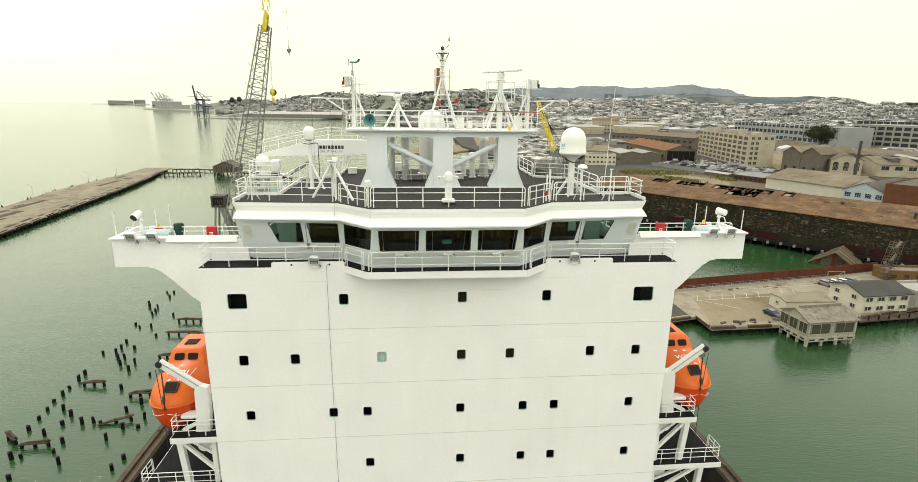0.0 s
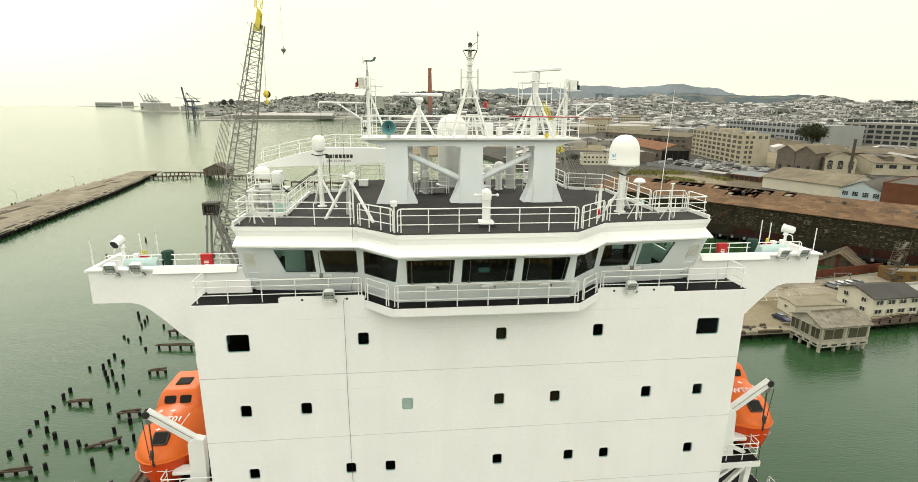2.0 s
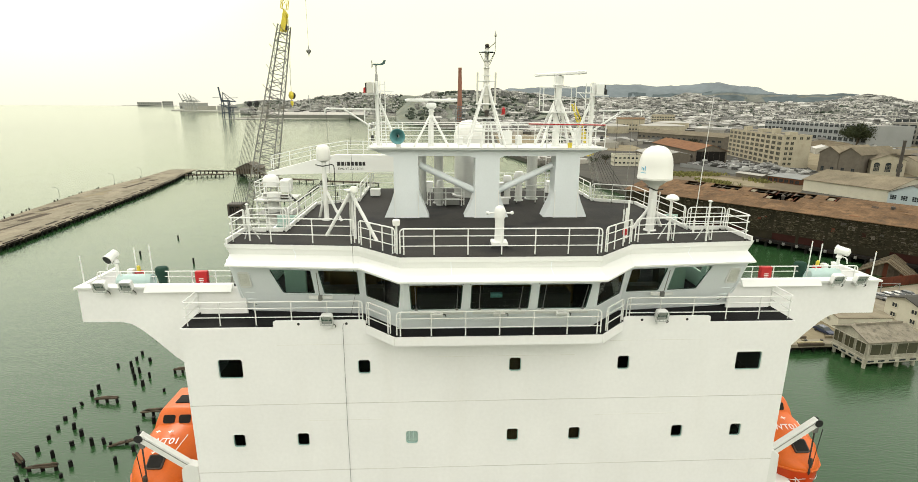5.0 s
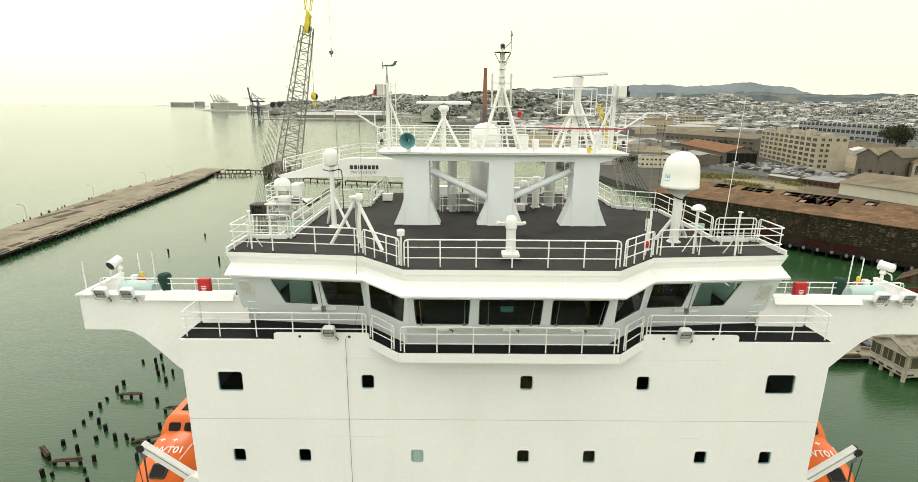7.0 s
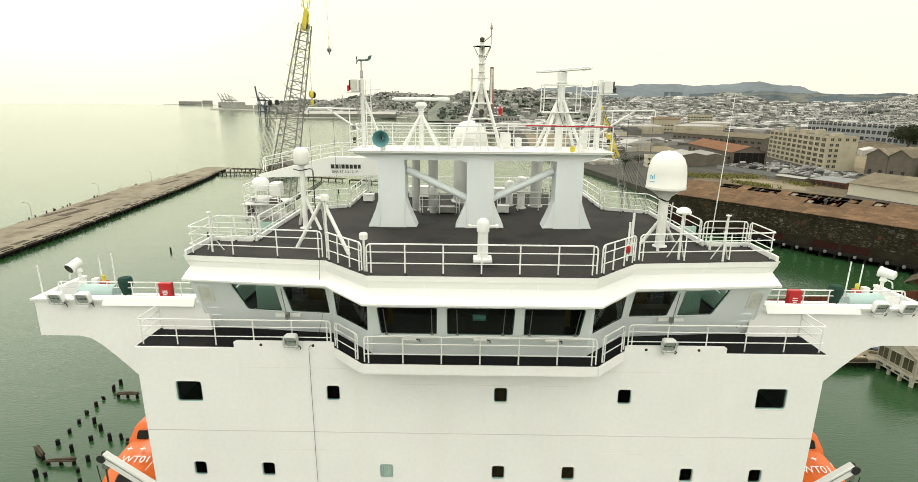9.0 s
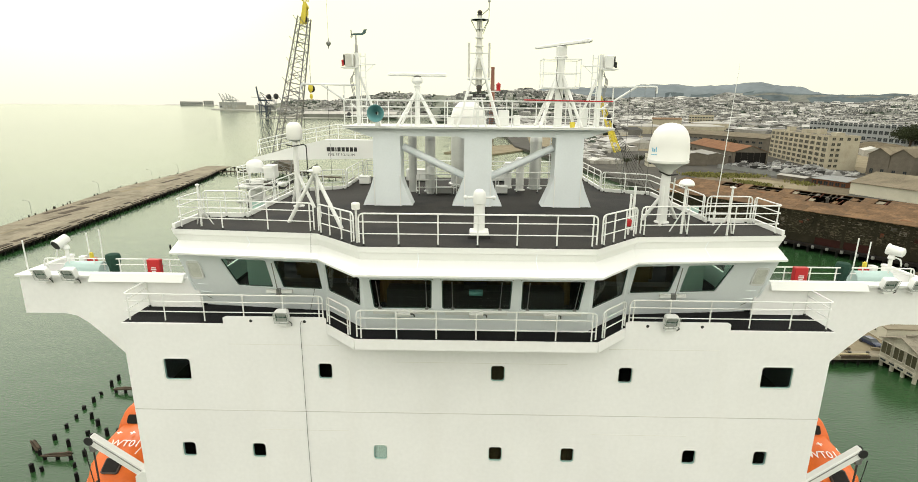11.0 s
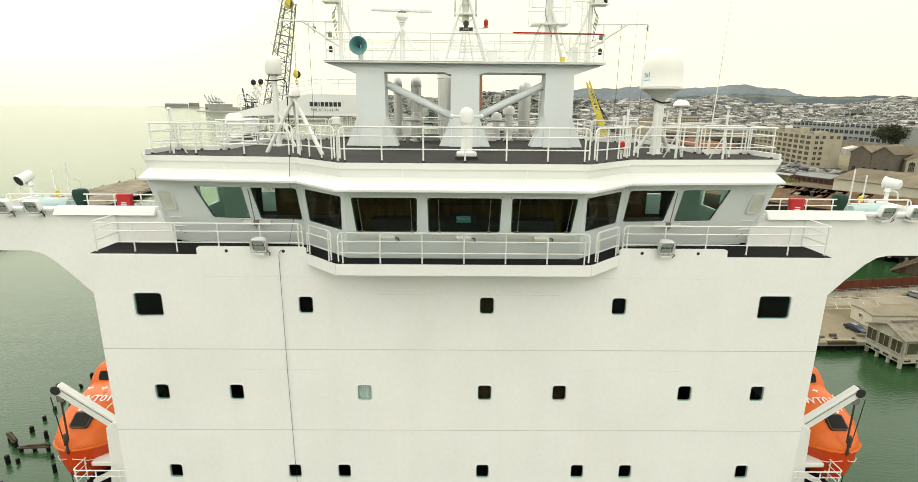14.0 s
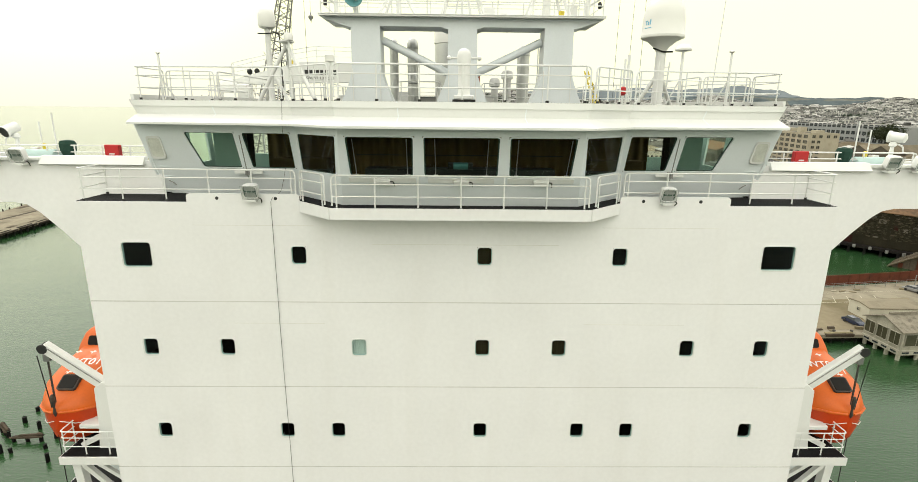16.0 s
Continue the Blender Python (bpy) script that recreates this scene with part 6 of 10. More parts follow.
    for a, b in ((-0.55, 0.55), (0.1, 0.55), (0.35, -0.62), (-0.25, -0.62)):
        mm = Matrix.Translation((cx + a, 3.75 + b, 34.80 + 0.3 * b + (0.04 if b > 0 else 0.0)))
        bm = fresh()
        o = [(-0.13, -0.025), (-0.025, -0.025), (-0.025, -0.13), (0.025, -0.13), (0.025, -0.025), (0.13, -0.025), (0.13, 0.025), (0.025, 0.025), (0.025, 0.13), (-0.025, 0.13), (-0.025, 0.025), (-0.13, 0.025)]
        loft(bm, [[mm @ V((p, q, z)) for p, q in o] for z in (-0.005, 0.012)])
        part("reflective_mark", bm, CREAM_DOME, t)
    bm = fresh()
    bar(bm, [(cx + 0.75, 3.3, 34.55), (cx + 0.95, 4.3, 34.78)], 0.025)
    part("grab_rail", bm, CREAM_DOME, t)
    bm = fresh()
    bar(bm, fillet([(cx - 0.3, 9.0, 35.1), (cx - 0.3, 9.0, 36.0), (cx + 0.3, 9.0, 36.0), (cx + 0.3, 9.0, 35.1)], 0.2), 0.03)
    part("stern_frame", bm, WHITE, t, smooth=True)
    return t


def beam_between(bm, p, q, w, h):
    """A rectangular beam; w across, h in the upright plane."""
    p, q = V(p), V(q)
    d = (q - p).normalized()
    side = d.cross(V((0, 0, 1)))
    side = side.normalized() if side.length > 1e-3 else V((0, 1, 0))
    up = side.cross(d)
    ring = lambda c: [c + side * a * w / 2 + up * b * h / 2 for a, b in ((-1, -1), (1, -1), (1, 1), (-1, 1))]
    loft(bm, [ring(p), ring(q)])


def davit(s, y):
    X = lambda a: s * a
    t = thing("davit", (X(14.6), y, 31.9), "white steel lifeboat davit with a pulley head", "davit", "davits")
    bm = fresh()
    o = [(14.25, 31.9), (15.1, 31.9), (14.95, 33.0), (14.9, 34.7), (14.55, 35.0), (14.1, 34.85), (14.15, 33.0)]
    loft(bm, [[V((X(a), y - 0.22, z)) for a, z in o], [V((X(a), y + 0.22, z)) for a, z in o]])
    part("post", bevelled(bm, 0.03), WHITE, t)
    bm = fresh()
    beam_between(bm, (X(14.4), y, 34.65), (X(16.75), y, 36.5), 0.30, 0.44)
    arm = part("arm", bevelled(bm, 0.03), WHITE, t)
    bm = fresh()
    bar(bm, [(X(14.55), y - 0.17, 34.9), (X(16.6), y - 0.17, 36.52)], 0.02)
    part("wire_guard", bm, GREY_METAL, arm)
    for dy in (-0.19, 0.13):
        bm = fresh()
        lathe(bm, [(0.0, 0), (0.2, 0), (0.2, 0.06), (0, 0.06)], (X(16.72), y + dy, 36.42), 16, Matrix.Rotation(radians(-90), 4, "X"))
        part("sheave", bm, BLACK_PAINT, arm, smooth=True)
    bm = fresh()
    box(bm, min(X(16.55), X(16.8)), max(X(16.55), X(16.8)), y - 0.1, y + 0.1, 35.85, 36.15)
    part("block", bm, GREY_METAL, t)
    ly = 1.95 if y < 5 else 10.2
    for i in range(14):
        f = i / 14
        bm = fresh()
        p = V((X(16.7), y, 35.85)).lerp(V((X(16.75), ly - 0.12, 33.85)), f)
        lathe(bm, [(0.025, -0.08), (0.042, -0.05), (0.042, 0.05), (0.025, 0.08)], p, 6)
        part("chain_link", bm, DARK_METAL, t)
    bm = fresh()
    lathe(bm, [(0.04, 0.6), (0.085, 0.5), (0.09, 0.25), (0.04, 0.0), (0.07, -0.25), (0.03, -0.4)], (X(16.75), ly - 0.25, 33.75), 8)
    part("hook_block", bm, DARK_METAL, t)
    bm = fresh()
    bar(bm, [(X(16.85), y - 0.3, 36.2), (X(16.95), 1.9 if y < 5 else ly, 33.0), (X(17.15), 1.9 if y < 5 else ly, 18.0)], 0.02)
    part("fall_wire", bm, ROPE, t)
    bm = fresh()
    box(bm, min(X(14.95), X(16.0)), max(X(14.95), X(16.0)), y + 0.05, y + 0.7, 32.65, 32.85)
    part("cradle", bevelled(bm, 0.03), WHITE, t)
    bm = fresh()
    beam_between(bm, (X(15.05), y, 32.4), (X(15.9), y, 31.95), 0.18, 0.2)
    part("knee", bm, WHITE, t)


for s in (-1, 1):
    X = lambda a: s * a
    lifeboat(s)
    davit(s, 1.8)
    davit(s, 10.4)
    for z, xo, yb in ((31.92, 16.35, 11.5), (28.42, 18.5, 12.0), (24.9, 18.0, 12.0)):
        t = thing("boat_platform", (X(14), 5, z), "white steel boat-deck platform with black coating", "platform", "boat platforms")
        bm = fresh()
        xa, xb = sorted((X(HALF + 0.01), X(xo)))
        box(bm, xa, xb, 0.95, yb, z - 0.34, z)
        part("frame", bm, WHITE, t)
        bm = fresh()
        xa, xb = sorted((X(HALF + 0.03), X(xo - 0.04)))
        box(bm, xa, xb, 1.02, yb - 0.05, z + 0.002, z + 0.012)
        part("deck_coating", bm, BLACK_DECK, t)
        railing([(X(13.35), 1.1, z), (X(xo - 0.1), 1.1, z), (X(xo - 0.1), 2.6, z)], "white pipe railing on the boat platform", group="boat platform railings", gap=0.95)
    # frames between the platforms
    for z0, z1, xo in ((28.42, 31.58, 16.2), (24.9, 28.08, 17.6)):
        t = thing("platform_truss", (X(15), 1.3, z0), "white steel truss carrying the boat platform", "truss", "platform trusses")
        for (xa, za), (xb, zb), w in (((14.1, z0), (14.1, z1), 0.28), ((xo - 0.35, z0), (xo - 0.1, z1), 0.34), ((14.2, z0 + 0.9), (xo - 0.1, z1 - 0.15), 0.2), ((14.2, z0 + 2.0), (xo - 0.6, z1 - 0.1), 0.16)):
            for y in (1.6, 5.0):
                bm = fresh()
                beam_between(bm, (X(xa), y, za), (X(xb), y, zb), w, w)
                part("beam", bm, WHITE, t)
        bm = fresh()
        lathe(bm, [(0.0, 0), (0.42, 0), (0.42, 0.1), (0.3, 0.1), (0.3, 0.6), (0.42, 0.6), (0.42, 0.7), (0, 0.7)], (X(15.1), 3.2, z0 + 1.9), 18, Matrix.Rotation(radians(90), 4, "X"))
        part("winch_drum", bm, GREY_WHITE, t, smooth=True)

# ---- jetty, piles and docks ----
def along(points, step):
    """Places every step metres along a polyline, with the heading."""
    out = []
    for a, b in zip(points, points[1:]):
        a, b = V(a), V(b)
        d = b - a
        k = max(1, int(d.length / step))
        out += [(a + d * i / k, d.normalized()) for i in range(k)]
    return out


def shared(name, me, m, parent):
    """One more object on a mesh, placed in the world, as a part of parent."""
    ob = new(name, me)
    ob.matrix_basis = m
    return hang(ob, parent)


rnd = random.Random(11)
bm = fresh()
tube(bm, (0, 0, -1.6), (0, 0, 0.0), 0.24, 8, 0.2)
PILE_MESH = mesh_of(bm, "pile", WET_TIMBER, True)

JETTY = [(-150, 70), (-158, 151), (-160, 181), (-165, 225), (-173, 294), (-182, 350), (-189, 377), (-191, 403), (-211, 402), (-207, 358), (-207, 290), (-197, 230), (-189, 188), (-180, 70)]
jetty = thing("jetty", (-180, 240, 0), "long weathered jetty with a broken timber edge", "jetty", kind="structure")
bm = fresh()
prism(bm, JETTY, 1.3, 2.0)
part("jetty_deck", bm, JETTY_TOP, jetty)
# dark block added below the jetty deck, for the shade under it
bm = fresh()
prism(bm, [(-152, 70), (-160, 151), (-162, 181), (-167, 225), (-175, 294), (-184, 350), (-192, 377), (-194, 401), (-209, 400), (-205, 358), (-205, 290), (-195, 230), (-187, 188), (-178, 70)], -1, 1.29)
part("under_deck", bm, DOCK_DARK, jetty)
edge = [(-150, 70, 0), (-158, 151, 0), (-160, 181, 0), (-165, 225, 0), (-173, 294, 0), (-182, 350, 0), (-189, 377, 0)]
for p, d in along(edge, 3.2):
    shared("timber_post", PILE_MESH, Matrix.Translation((p.x + 0.3, p.y, 1.5 + rnd.uniform(-0.3, 0.35))) @ Matrix.Diagonal((1.6, 1.6, 2.0, 1)), jetty)
for p, d in along(edge, 9.0):
    bm = fresh()
    h = rnd.uniform(-0.12, 0.14)
    beam_between(bm, p + V((0.3, 0, 1.75 + h)), p + d * 8.5 + V((0.3, 0, 1.75 + h)), 0.6, 0.5)
    part("stringer", bm, DARK_TIMBER, jetty)
    bm = fresh()
    beam_between(bm, p + V((-0.9, 0, 2.1)), p + d * rnd.uniform(5, 8.7) + V((-0.9, 0, 2.1)), 0.45, 0.28)
    part("kerb_timber", bm, DARK_TIMBER, jetty)
    if p.y < 330:
        bm = fresh()
        e = p + V((-rnd.uniform(3.4, 4.6), 0, 2.03))
        beam_between(bm, e, e + d * rnd.uniform(4, 8.4), rnd.uniform(0.8, 2.2), 0.1)
        part("rotten_strip", bm, rnd.choice((DARK_TIMBER, TIMBER, TIMBER)), jetty)
for k in range(26):
    u = rnd.random()
    a, b = ((V((-189, 188, 0)), V((-197, 230, 0))), (V((-197, 230, 0)), V((-207, 290, 0))), (V((-207, 290, 0)), V((-207, 358, 0))))[k % 3]
    p = a.lerp(b, u)
    bm = fresh()
    tube(bm, p + V((0.4, 0, 1.0)), p + V((0.4, 0, 2.3 + rnd.random())), 0.3, 7, 0.24)
    part("edge_stump", bm, DARK_TIMBER, jetty)
# worn strips and patches in the deck
for i in range(26):
    f = rnd.random()
    y = 100 + 250 * f
    x = -160 - 22 * f - rnd.uniform(3, 22)
    bm = fresh()
    w, l = rnd.uniform(0.4, 2.4), rnd.uniform(6, 26)
    box(bm, x - w, x + w, y, y + l, 2.002 + i * 0.001, 2.012 + i * 0.001)
    part("deck_patch", bm, rnd.choice((JETTY_TOP, TIMBER, CONCRETE, GRAVEL)), jetty)
for y, x in ((205, -192), (262, -201), (318, -205), (352, -206)):
    t = thing("jetty_lamp", (x, y, 2), "thin grey lamp post on the jetty", "street lamp", "jetty lamps")
    bm = fresh()
    bar(bm, fillet([(x, y, 2), (x, y, 8.6), (x - 2.4, y, 9.1)], 1.0), 0.08)
    part("post", bm, GREY_METAL, t, smooth=True)
    bm = fresh()
    box(bm, x - 3.1, x - 2.2, y - 0.15, y + 0.15, 9.0, 9.2)
    part("lamp_head", bm, GREY_METAL, t)

trestle = thing("trestle_pier", (-155, 360, 0), "low broken timber trestle pier", "pier", kind="structure")
RUNS = (((-188, 371), (-174, 373)), ((-173, 374), (-159, 376)), ((-187, 396), (-172, 396)), ((-171, 396), (-150, 393)), ((-152, 385), (-146, 382)), ((-132, 376), (-118, 370)), ((-112, 352), (-86, 344)), ((-80, 340), (-40, 330)))
for i, (a, b) in enumerate(RUNS):
    bm = fresh()
    beam_between(bm, (*a, 1.5), (*b, 1.5 + rnd.uniform(-0.2, 0.1)), 4.4, 0.5)
    part("deck_run", bm, TIMBER, trestle)
    for k in range(6):
        p = V((a[0] + (b[0] - a[0]) * k / 5, a[1] + (b[1] - a[1]) * k / 5, 0))
        shared("timber_post", PILE_MESH, Matrix.Translation((p.x, p.y - 2.3, 1.6 + rnd.uniform(-0.3, 0.9))) @ Matrix.Diagonal((1.6, 1.6, 2.2, 1)), trestle)
        bm = fresh()
        q = p + V((rnd.uniform(-1, 1), rnd.uniform(-2, 1.5), 1.85))
        beam_between(bm, q, q + V((rnd.uniform(1, 3.5), rnd.uniform(-0.8, 0.8), rnd.uniform(-0.1, 0.3))), 0.35, 0.3)
        part("broken_timber", bm, rnd.choice((TIMBER, DARK_TIMBER, BARK)), trestle)
t = thing("pier_hut", (-140, 374, 2.9), "weathered timber hut at the end of the pier", "hut")
bm = fresh()
loft(bm, [[V((x, y, 2.2)), V((x, y, 6.4)), V((x + 8.5, y, 10.2)), V((x + 17, y, 6.4)), V((x + 17, y, 2.2))] for x, y in ((-148.5, 371), (-148.5, 385))])
part("wall", bm, GREY_WALL, t)
for s in (0, 1):
    bm = fresh()
    a, b = ((-149.2, 6.2), (-140, 10.35)) if not s else ((-140, 10.35), (-130.8, 6.2))
    loft(bm, [[V((a[0], y, a[1])), V((b[0], y, b[1])), V((b[0], y, b[1] + 0.2)), V((a[0], y, a[1] + 0.2))] for y in (370.3, 385.7)])
    part("roof_slope", bm, GREY_WALL, t)
for k in range(10):
    bm = fresh()
    x = -148 + k * 1.75
    box(bm, x, x + 0.9, 370.9, 370.98, 2.4, 6.2)
    part("board", bm, TIMBER if k % 2 else BARK, t)
for k in range(6):
    shared("timber_post", PILE_MESH, Matrix.Translation((-148 + k * 3.2, 371.4, 2.3)) @ Matrix.Diagonal((1.6, 1.6, 2.6, 1)), t)

# old piles standing in the water
PILES = [(-70.4, 116), (-68.7, 116), (-68.1, 112), (-70.9, 107), (-69.9, 105), (-67.4, 104), (-67, 102), (-61.6, 99), (-66.9, 100), (-68.1, 94), (-66.1, 92), (-63.5, 92), (-60.2, 87), (-65, 84), (-64.6, 81), (-61.9, 81),
         (-66.8, 78.5), (-64.4, 78.6), (-62.7, 76), (-61.3, 76), (-60.9, 73.5), (-58.4, 74), (-58.1, 71), (-65.7, 70), (-65.4, 67.5), (-53.2, 68.7), (-55.8, 64), (-65.1, 65), (-65, 62.3), (-65.1, 60), (-64.6, 57.4), (-62, 57.4), (-49.8, 58.6)]
PILES += [(-51.1, 56.3), (-59.6, 55.5), (-64.2, 54.8), (-56.3, 52.9), (-63.8, 51.8), (-54.6, 53.3), (-59.4, 53), (-47, 53.8), (-46.9, 51.5), (-49.2, 51.3), (-50.1, 48.3), (-56.3, 48), (-60.4, 50.2), (-56.1, 45.6), (-53.7, 42.8), (-61.4, 44.6), (-60, 44.8), (-45, 43.3), (-45.4, 41.1), (-58.4, 39.9)]
for i, (x, y) in enumerate(PILES):
    h = 0.82 + rnd.uniform(-0.3, 0.45)
    bm = fresh()
    n, r = 9, 0.29 * rnd.uniform(0.85, 1.15)
    lean = V((rnd.uniform(-0.12, 0.12), rnd.uniform(-0.12, 0.12), 0)) * (4 if i % 11 == 5 else 1)
    rings = []
    for f in (0.0, 0.35, 0.7, 0.95, 1.0):
        c = V((x, y, -1.4)) + (V((0, 0, h + 1.4)) + lean) * f
        rings.append([c + V((r * (1 - 0.12 * f) * rnd.uniform(0.88, 1.1) * math.cos(k * 2 * math.pi / n), r * rnd.uniform(0.88, 1.1) * math.sin(k * 2 * math.pi / n), rnd.uniform(-0.08, 0.08) if f == 1.0 else 0)) for k in range(n)])
    loft(bm, rings)
    single("timber_post", bm, WET_TIMBER, "blackened old timber pile standing in the water", "timber post", "old piles", smooth=True)


def old_trestle(x, y, ang, length, n=3, tip=0.0):
    """A short run of cap timbers on piles; tip: how far one end has sunk."""
    t = thing("pile_trestle", (x, y, 0), "short ruined trestle of dark timber on piles", "trestle", "ruined trestles")
    d = V((math.cos(radians(ang)), math.sin(radians(ang)), 0))
    for k in range(n):
        p = V((x, y, 0)) + d * length * (k / (n - 1) - 0.5) * 0.85
        bm = fresh()
        tube(bm, p + V((0, 0, -1.5)), p + V((0, 0, 0.75)), 0.28, 8, 0.24)
        part("stump", bm, WET_TIMBER, t, smooth=True)
    for o, h, k in ((-0.2, 0.9, 1.0), (0.2, 0.86, 0.92), (0.0, 1.12, 0.6)):
        side = V((-d.y, d.x, 0)) * o
        a, b = V((x, y, h - tip)) + side - d * length / 2 * k, V((x, y, h + rnd.uniform(-0.1, 0.15))) + side + d * length / 2
        rings = []
        for i in range(7):
            c = a.lerp(b, i / 6) + V((0, 0, rnd.uniform(-0.05, 0.05)))
            e = 0.15 * rnd.uniform(0.7, 1.15) * (0.6 if i in (0, 6) else 1)
            s_ = V((-d.y, d.x, 0))
            rings.append([c + s_ * e * p + V((0, 0, e * q)) for p, q in ((-1, -1), (1, -1), (1.1, 0.7), (0.2, 1.2), (-1, 0.9))])
        bm = fresh()
        loft(bm, rings)
        part("cap_timber", bm, TIMBER if h > 0.88 else DARK_TIMBER, t)


for x, y, a, l, tip in ((-55.9, 94.7, -3, 6.0, 0), (-54.1, 87.0, -6, 8.3, 0), (-52.9, 75.8, 5, 3.4, 0), (-61.4, 65.4, -4, 4.3, 0.1), (-51.1, 61.0, 5, 3.8, 0), (-51.1, 53.0, 12, 5.2, 0.7), (-59.8, 47.2, 2, 4.4, 0.2), (-64.1, 48.7, -33, 2.6, -0.6), (-48, 103, 10, 6, 0)):
    old_trestle(x, y, a, l, 4 if l > 5.5 else 3, tip)

# floating dock round the ship
for s in (-1, 1):
    dk = thing("dock_wall", (s * 34, 0, 0), "dark dock wall topped with long timbers", "dock wall", "dock walls", kind="structure")
    bm = fresh()
    xa, xb = sorted((s * 32.5, s * 34.2))
    box(bm, xa, xb, -70, 44, -1, 11.2)
    part("wall_body", bm, DOCK_DARK, dk)
    for k, (off, w, h) in enumerate(((32.7, 0.36, 0.55), (33.2, 0.3, 0.3), (33.7, 0.36, 0.5), (34.15, 0.22, 0.2))):
        for j in range(10):
            bm = fresh()
            y0 = -70 + j * 11.4
            beam_between(bm, (s * off, y0, 11.2 + h / 2 + rnd.uniform(-0.04, 0.05)), (s * off, y0 + 11.2, 11.2 + h / 2 + rnd.uniform(-0.04, 0.05)), w, h)
            part("timber", bm, TIMBER, dk)
    for j in range(15):
        bm = fresh()
        y0 = -64 + j * 7.4
        beam_between(bm, (s * 32.4, y0, 10.6), (s * 26.0, y0, 7.2), 0.4, 0.5)
        part("strut", bm, DARK_METAL, dk)
    bm = fresh()
    xa, xb = sorted((s * 26.0, s * 32.48))
    box(bm, xa, xb, -70, 44, 2.0, 6.6)
    part("side_ledge", bm, DOCK_DARK, dk)
# the dock's inner shadow is put into the floor's near-black colour
bm = fresh()
box(bm, -32.4, 32.4, -70, 44, -0.8, 1.2)
single("dock_floor", bm, DOCK_DARK, "dock floor, coloured near-black for the shadow inside the dock", "dock floor", kind="structure")
for x, y, w, l, h in ((-29, 14, 1.6, 3, 1.6), (-29.5, 22, 2.0, 2.4, 1.2), (-28.4, 30, 1.2, 2.2, 1.8), (29, 12, 1.6, 3.2, 1.6), (29.5, 20, 2.2, 2.4, 1.3)):
    bm = fresh()
    n = 12
    rings = [[V((x + w * k * math.cos(2 * math.pi * i / n) * rnd.uniform(0.8, 1.1), y + l * k * math.sin(2 * math.pi * i / n) * rnd.uniform(0.8, 1.1), 6.6 + h * f + rnd.uniform(-0.1, 0.1))) for i in range(n)] for f, k in ((0, 1), (0.5, 0.9), (0.85, 0.6), (1, 0.25))]
    loft(bm, rings)
    single("canvas_bundle", bm, CONCRETE, "heap of grey canvas on the dock ledge", "bundle", "canvas bundles")

# ---- lattice crane booms ----
def lattice_boom(t, p, q, w0, w1, n, r, mat, depth=1.0):
    """A four-chord boom from p to q, its chords, posts and lacing as parts."""
    p, q = V(p), V(q)
    d = (q - p).normalized()
    sx = d.cross(V((0, 1, 0))).normalized()
    sy = sx.cross(d)
    def at(k, f):
        w = w0 + (w1 - w0) * f
        a, b = ((-1, -1), (1, -1), (1, 1), (-1, 1))[k % 4]
        return p.lerp(q, f) + sx * a * w / 2 + sy * b * w / 2 * depth
    for k in range(4):
        bm = fresh()
        tube(bm, at(k, 0), at(k, 1), r, 6)
        part("chord", bm, mat, t)
    for i in range(n):
        f0, f1 = i / n, (i + 1) / n
        for k in range(4):
            a, b = (k, k + 1) if i % 2 else (k + 1, k)
            for p0, p1 in ((at(k, f0), at(k + 1, f0)), (at(a, f0), at(b, f1))):
                bm = fresh()
                tube(bm, p0, p1, r * 0.5, 4)
                part("lacing_bar", bm, mat, t)
    return at


crane = thing("lattice_crane", (-38, 80, 0), "tall weathered lattice boom crane with yellow head", "crane")
lattice_boom(crane, (-38.6, 80, 21), (-29.1, 80, 65.5), 5.2, 1.8, 32, 0.12, CRANE_STEEL)
for dy in (-0.55, 0.55):
    bm = fresh()
    o = [(-29.8, 64.4), (-28.9, 64.5), (-28.6, 66.2), (-28.5, 67.6), (-28.9, 68.2), (-29.3, 66.6)]
    loft(bm, [[V((x, 80 + dy - 0.08, z)) for x, z in o], [V((x, 80 + dy + 0.08, z)) for x, z in o]])
    part("head_cheek_plate", bm, YELLOW, crane, "yellow boom head plate")
for x, z, r in ((-29.2, 65.3, 0.6), (-28.8, 67.2, 0.5)):
    bm = fresh()
    lathe(bm, [(0, -0.4), (r, -0.3), (r * 0.85, 0), (r, 0.3), (0, 0.4)], (x, 80, z), 16, Matrix.Rotation(radians(90), 4, "X"))
    part("head_sheave", bm, DARK_METAL if z < 66 else YELLOW, crane)
lattice_boom(crane, (-28.9, 80, 68.2), (-26.4, 80, 84), 1.0, 1.7, 9, 0.07, YELLOW)
for k in range(12):
    bm = fresh()
    f = k / 11
    p = V((-38.6, 80, 21)).lerp(V((-29.1, 80, 65.5)), 0.12 + 0.86 * f)
    w = 2.5 - 1.6 * f
    tube(bm, p + V((-w, 0, 0)), p + V((-w - 0.9, 0, 1.3)), 0.05, 4)
    part("walkway_post", bm, CRANE_STEEL, crane)
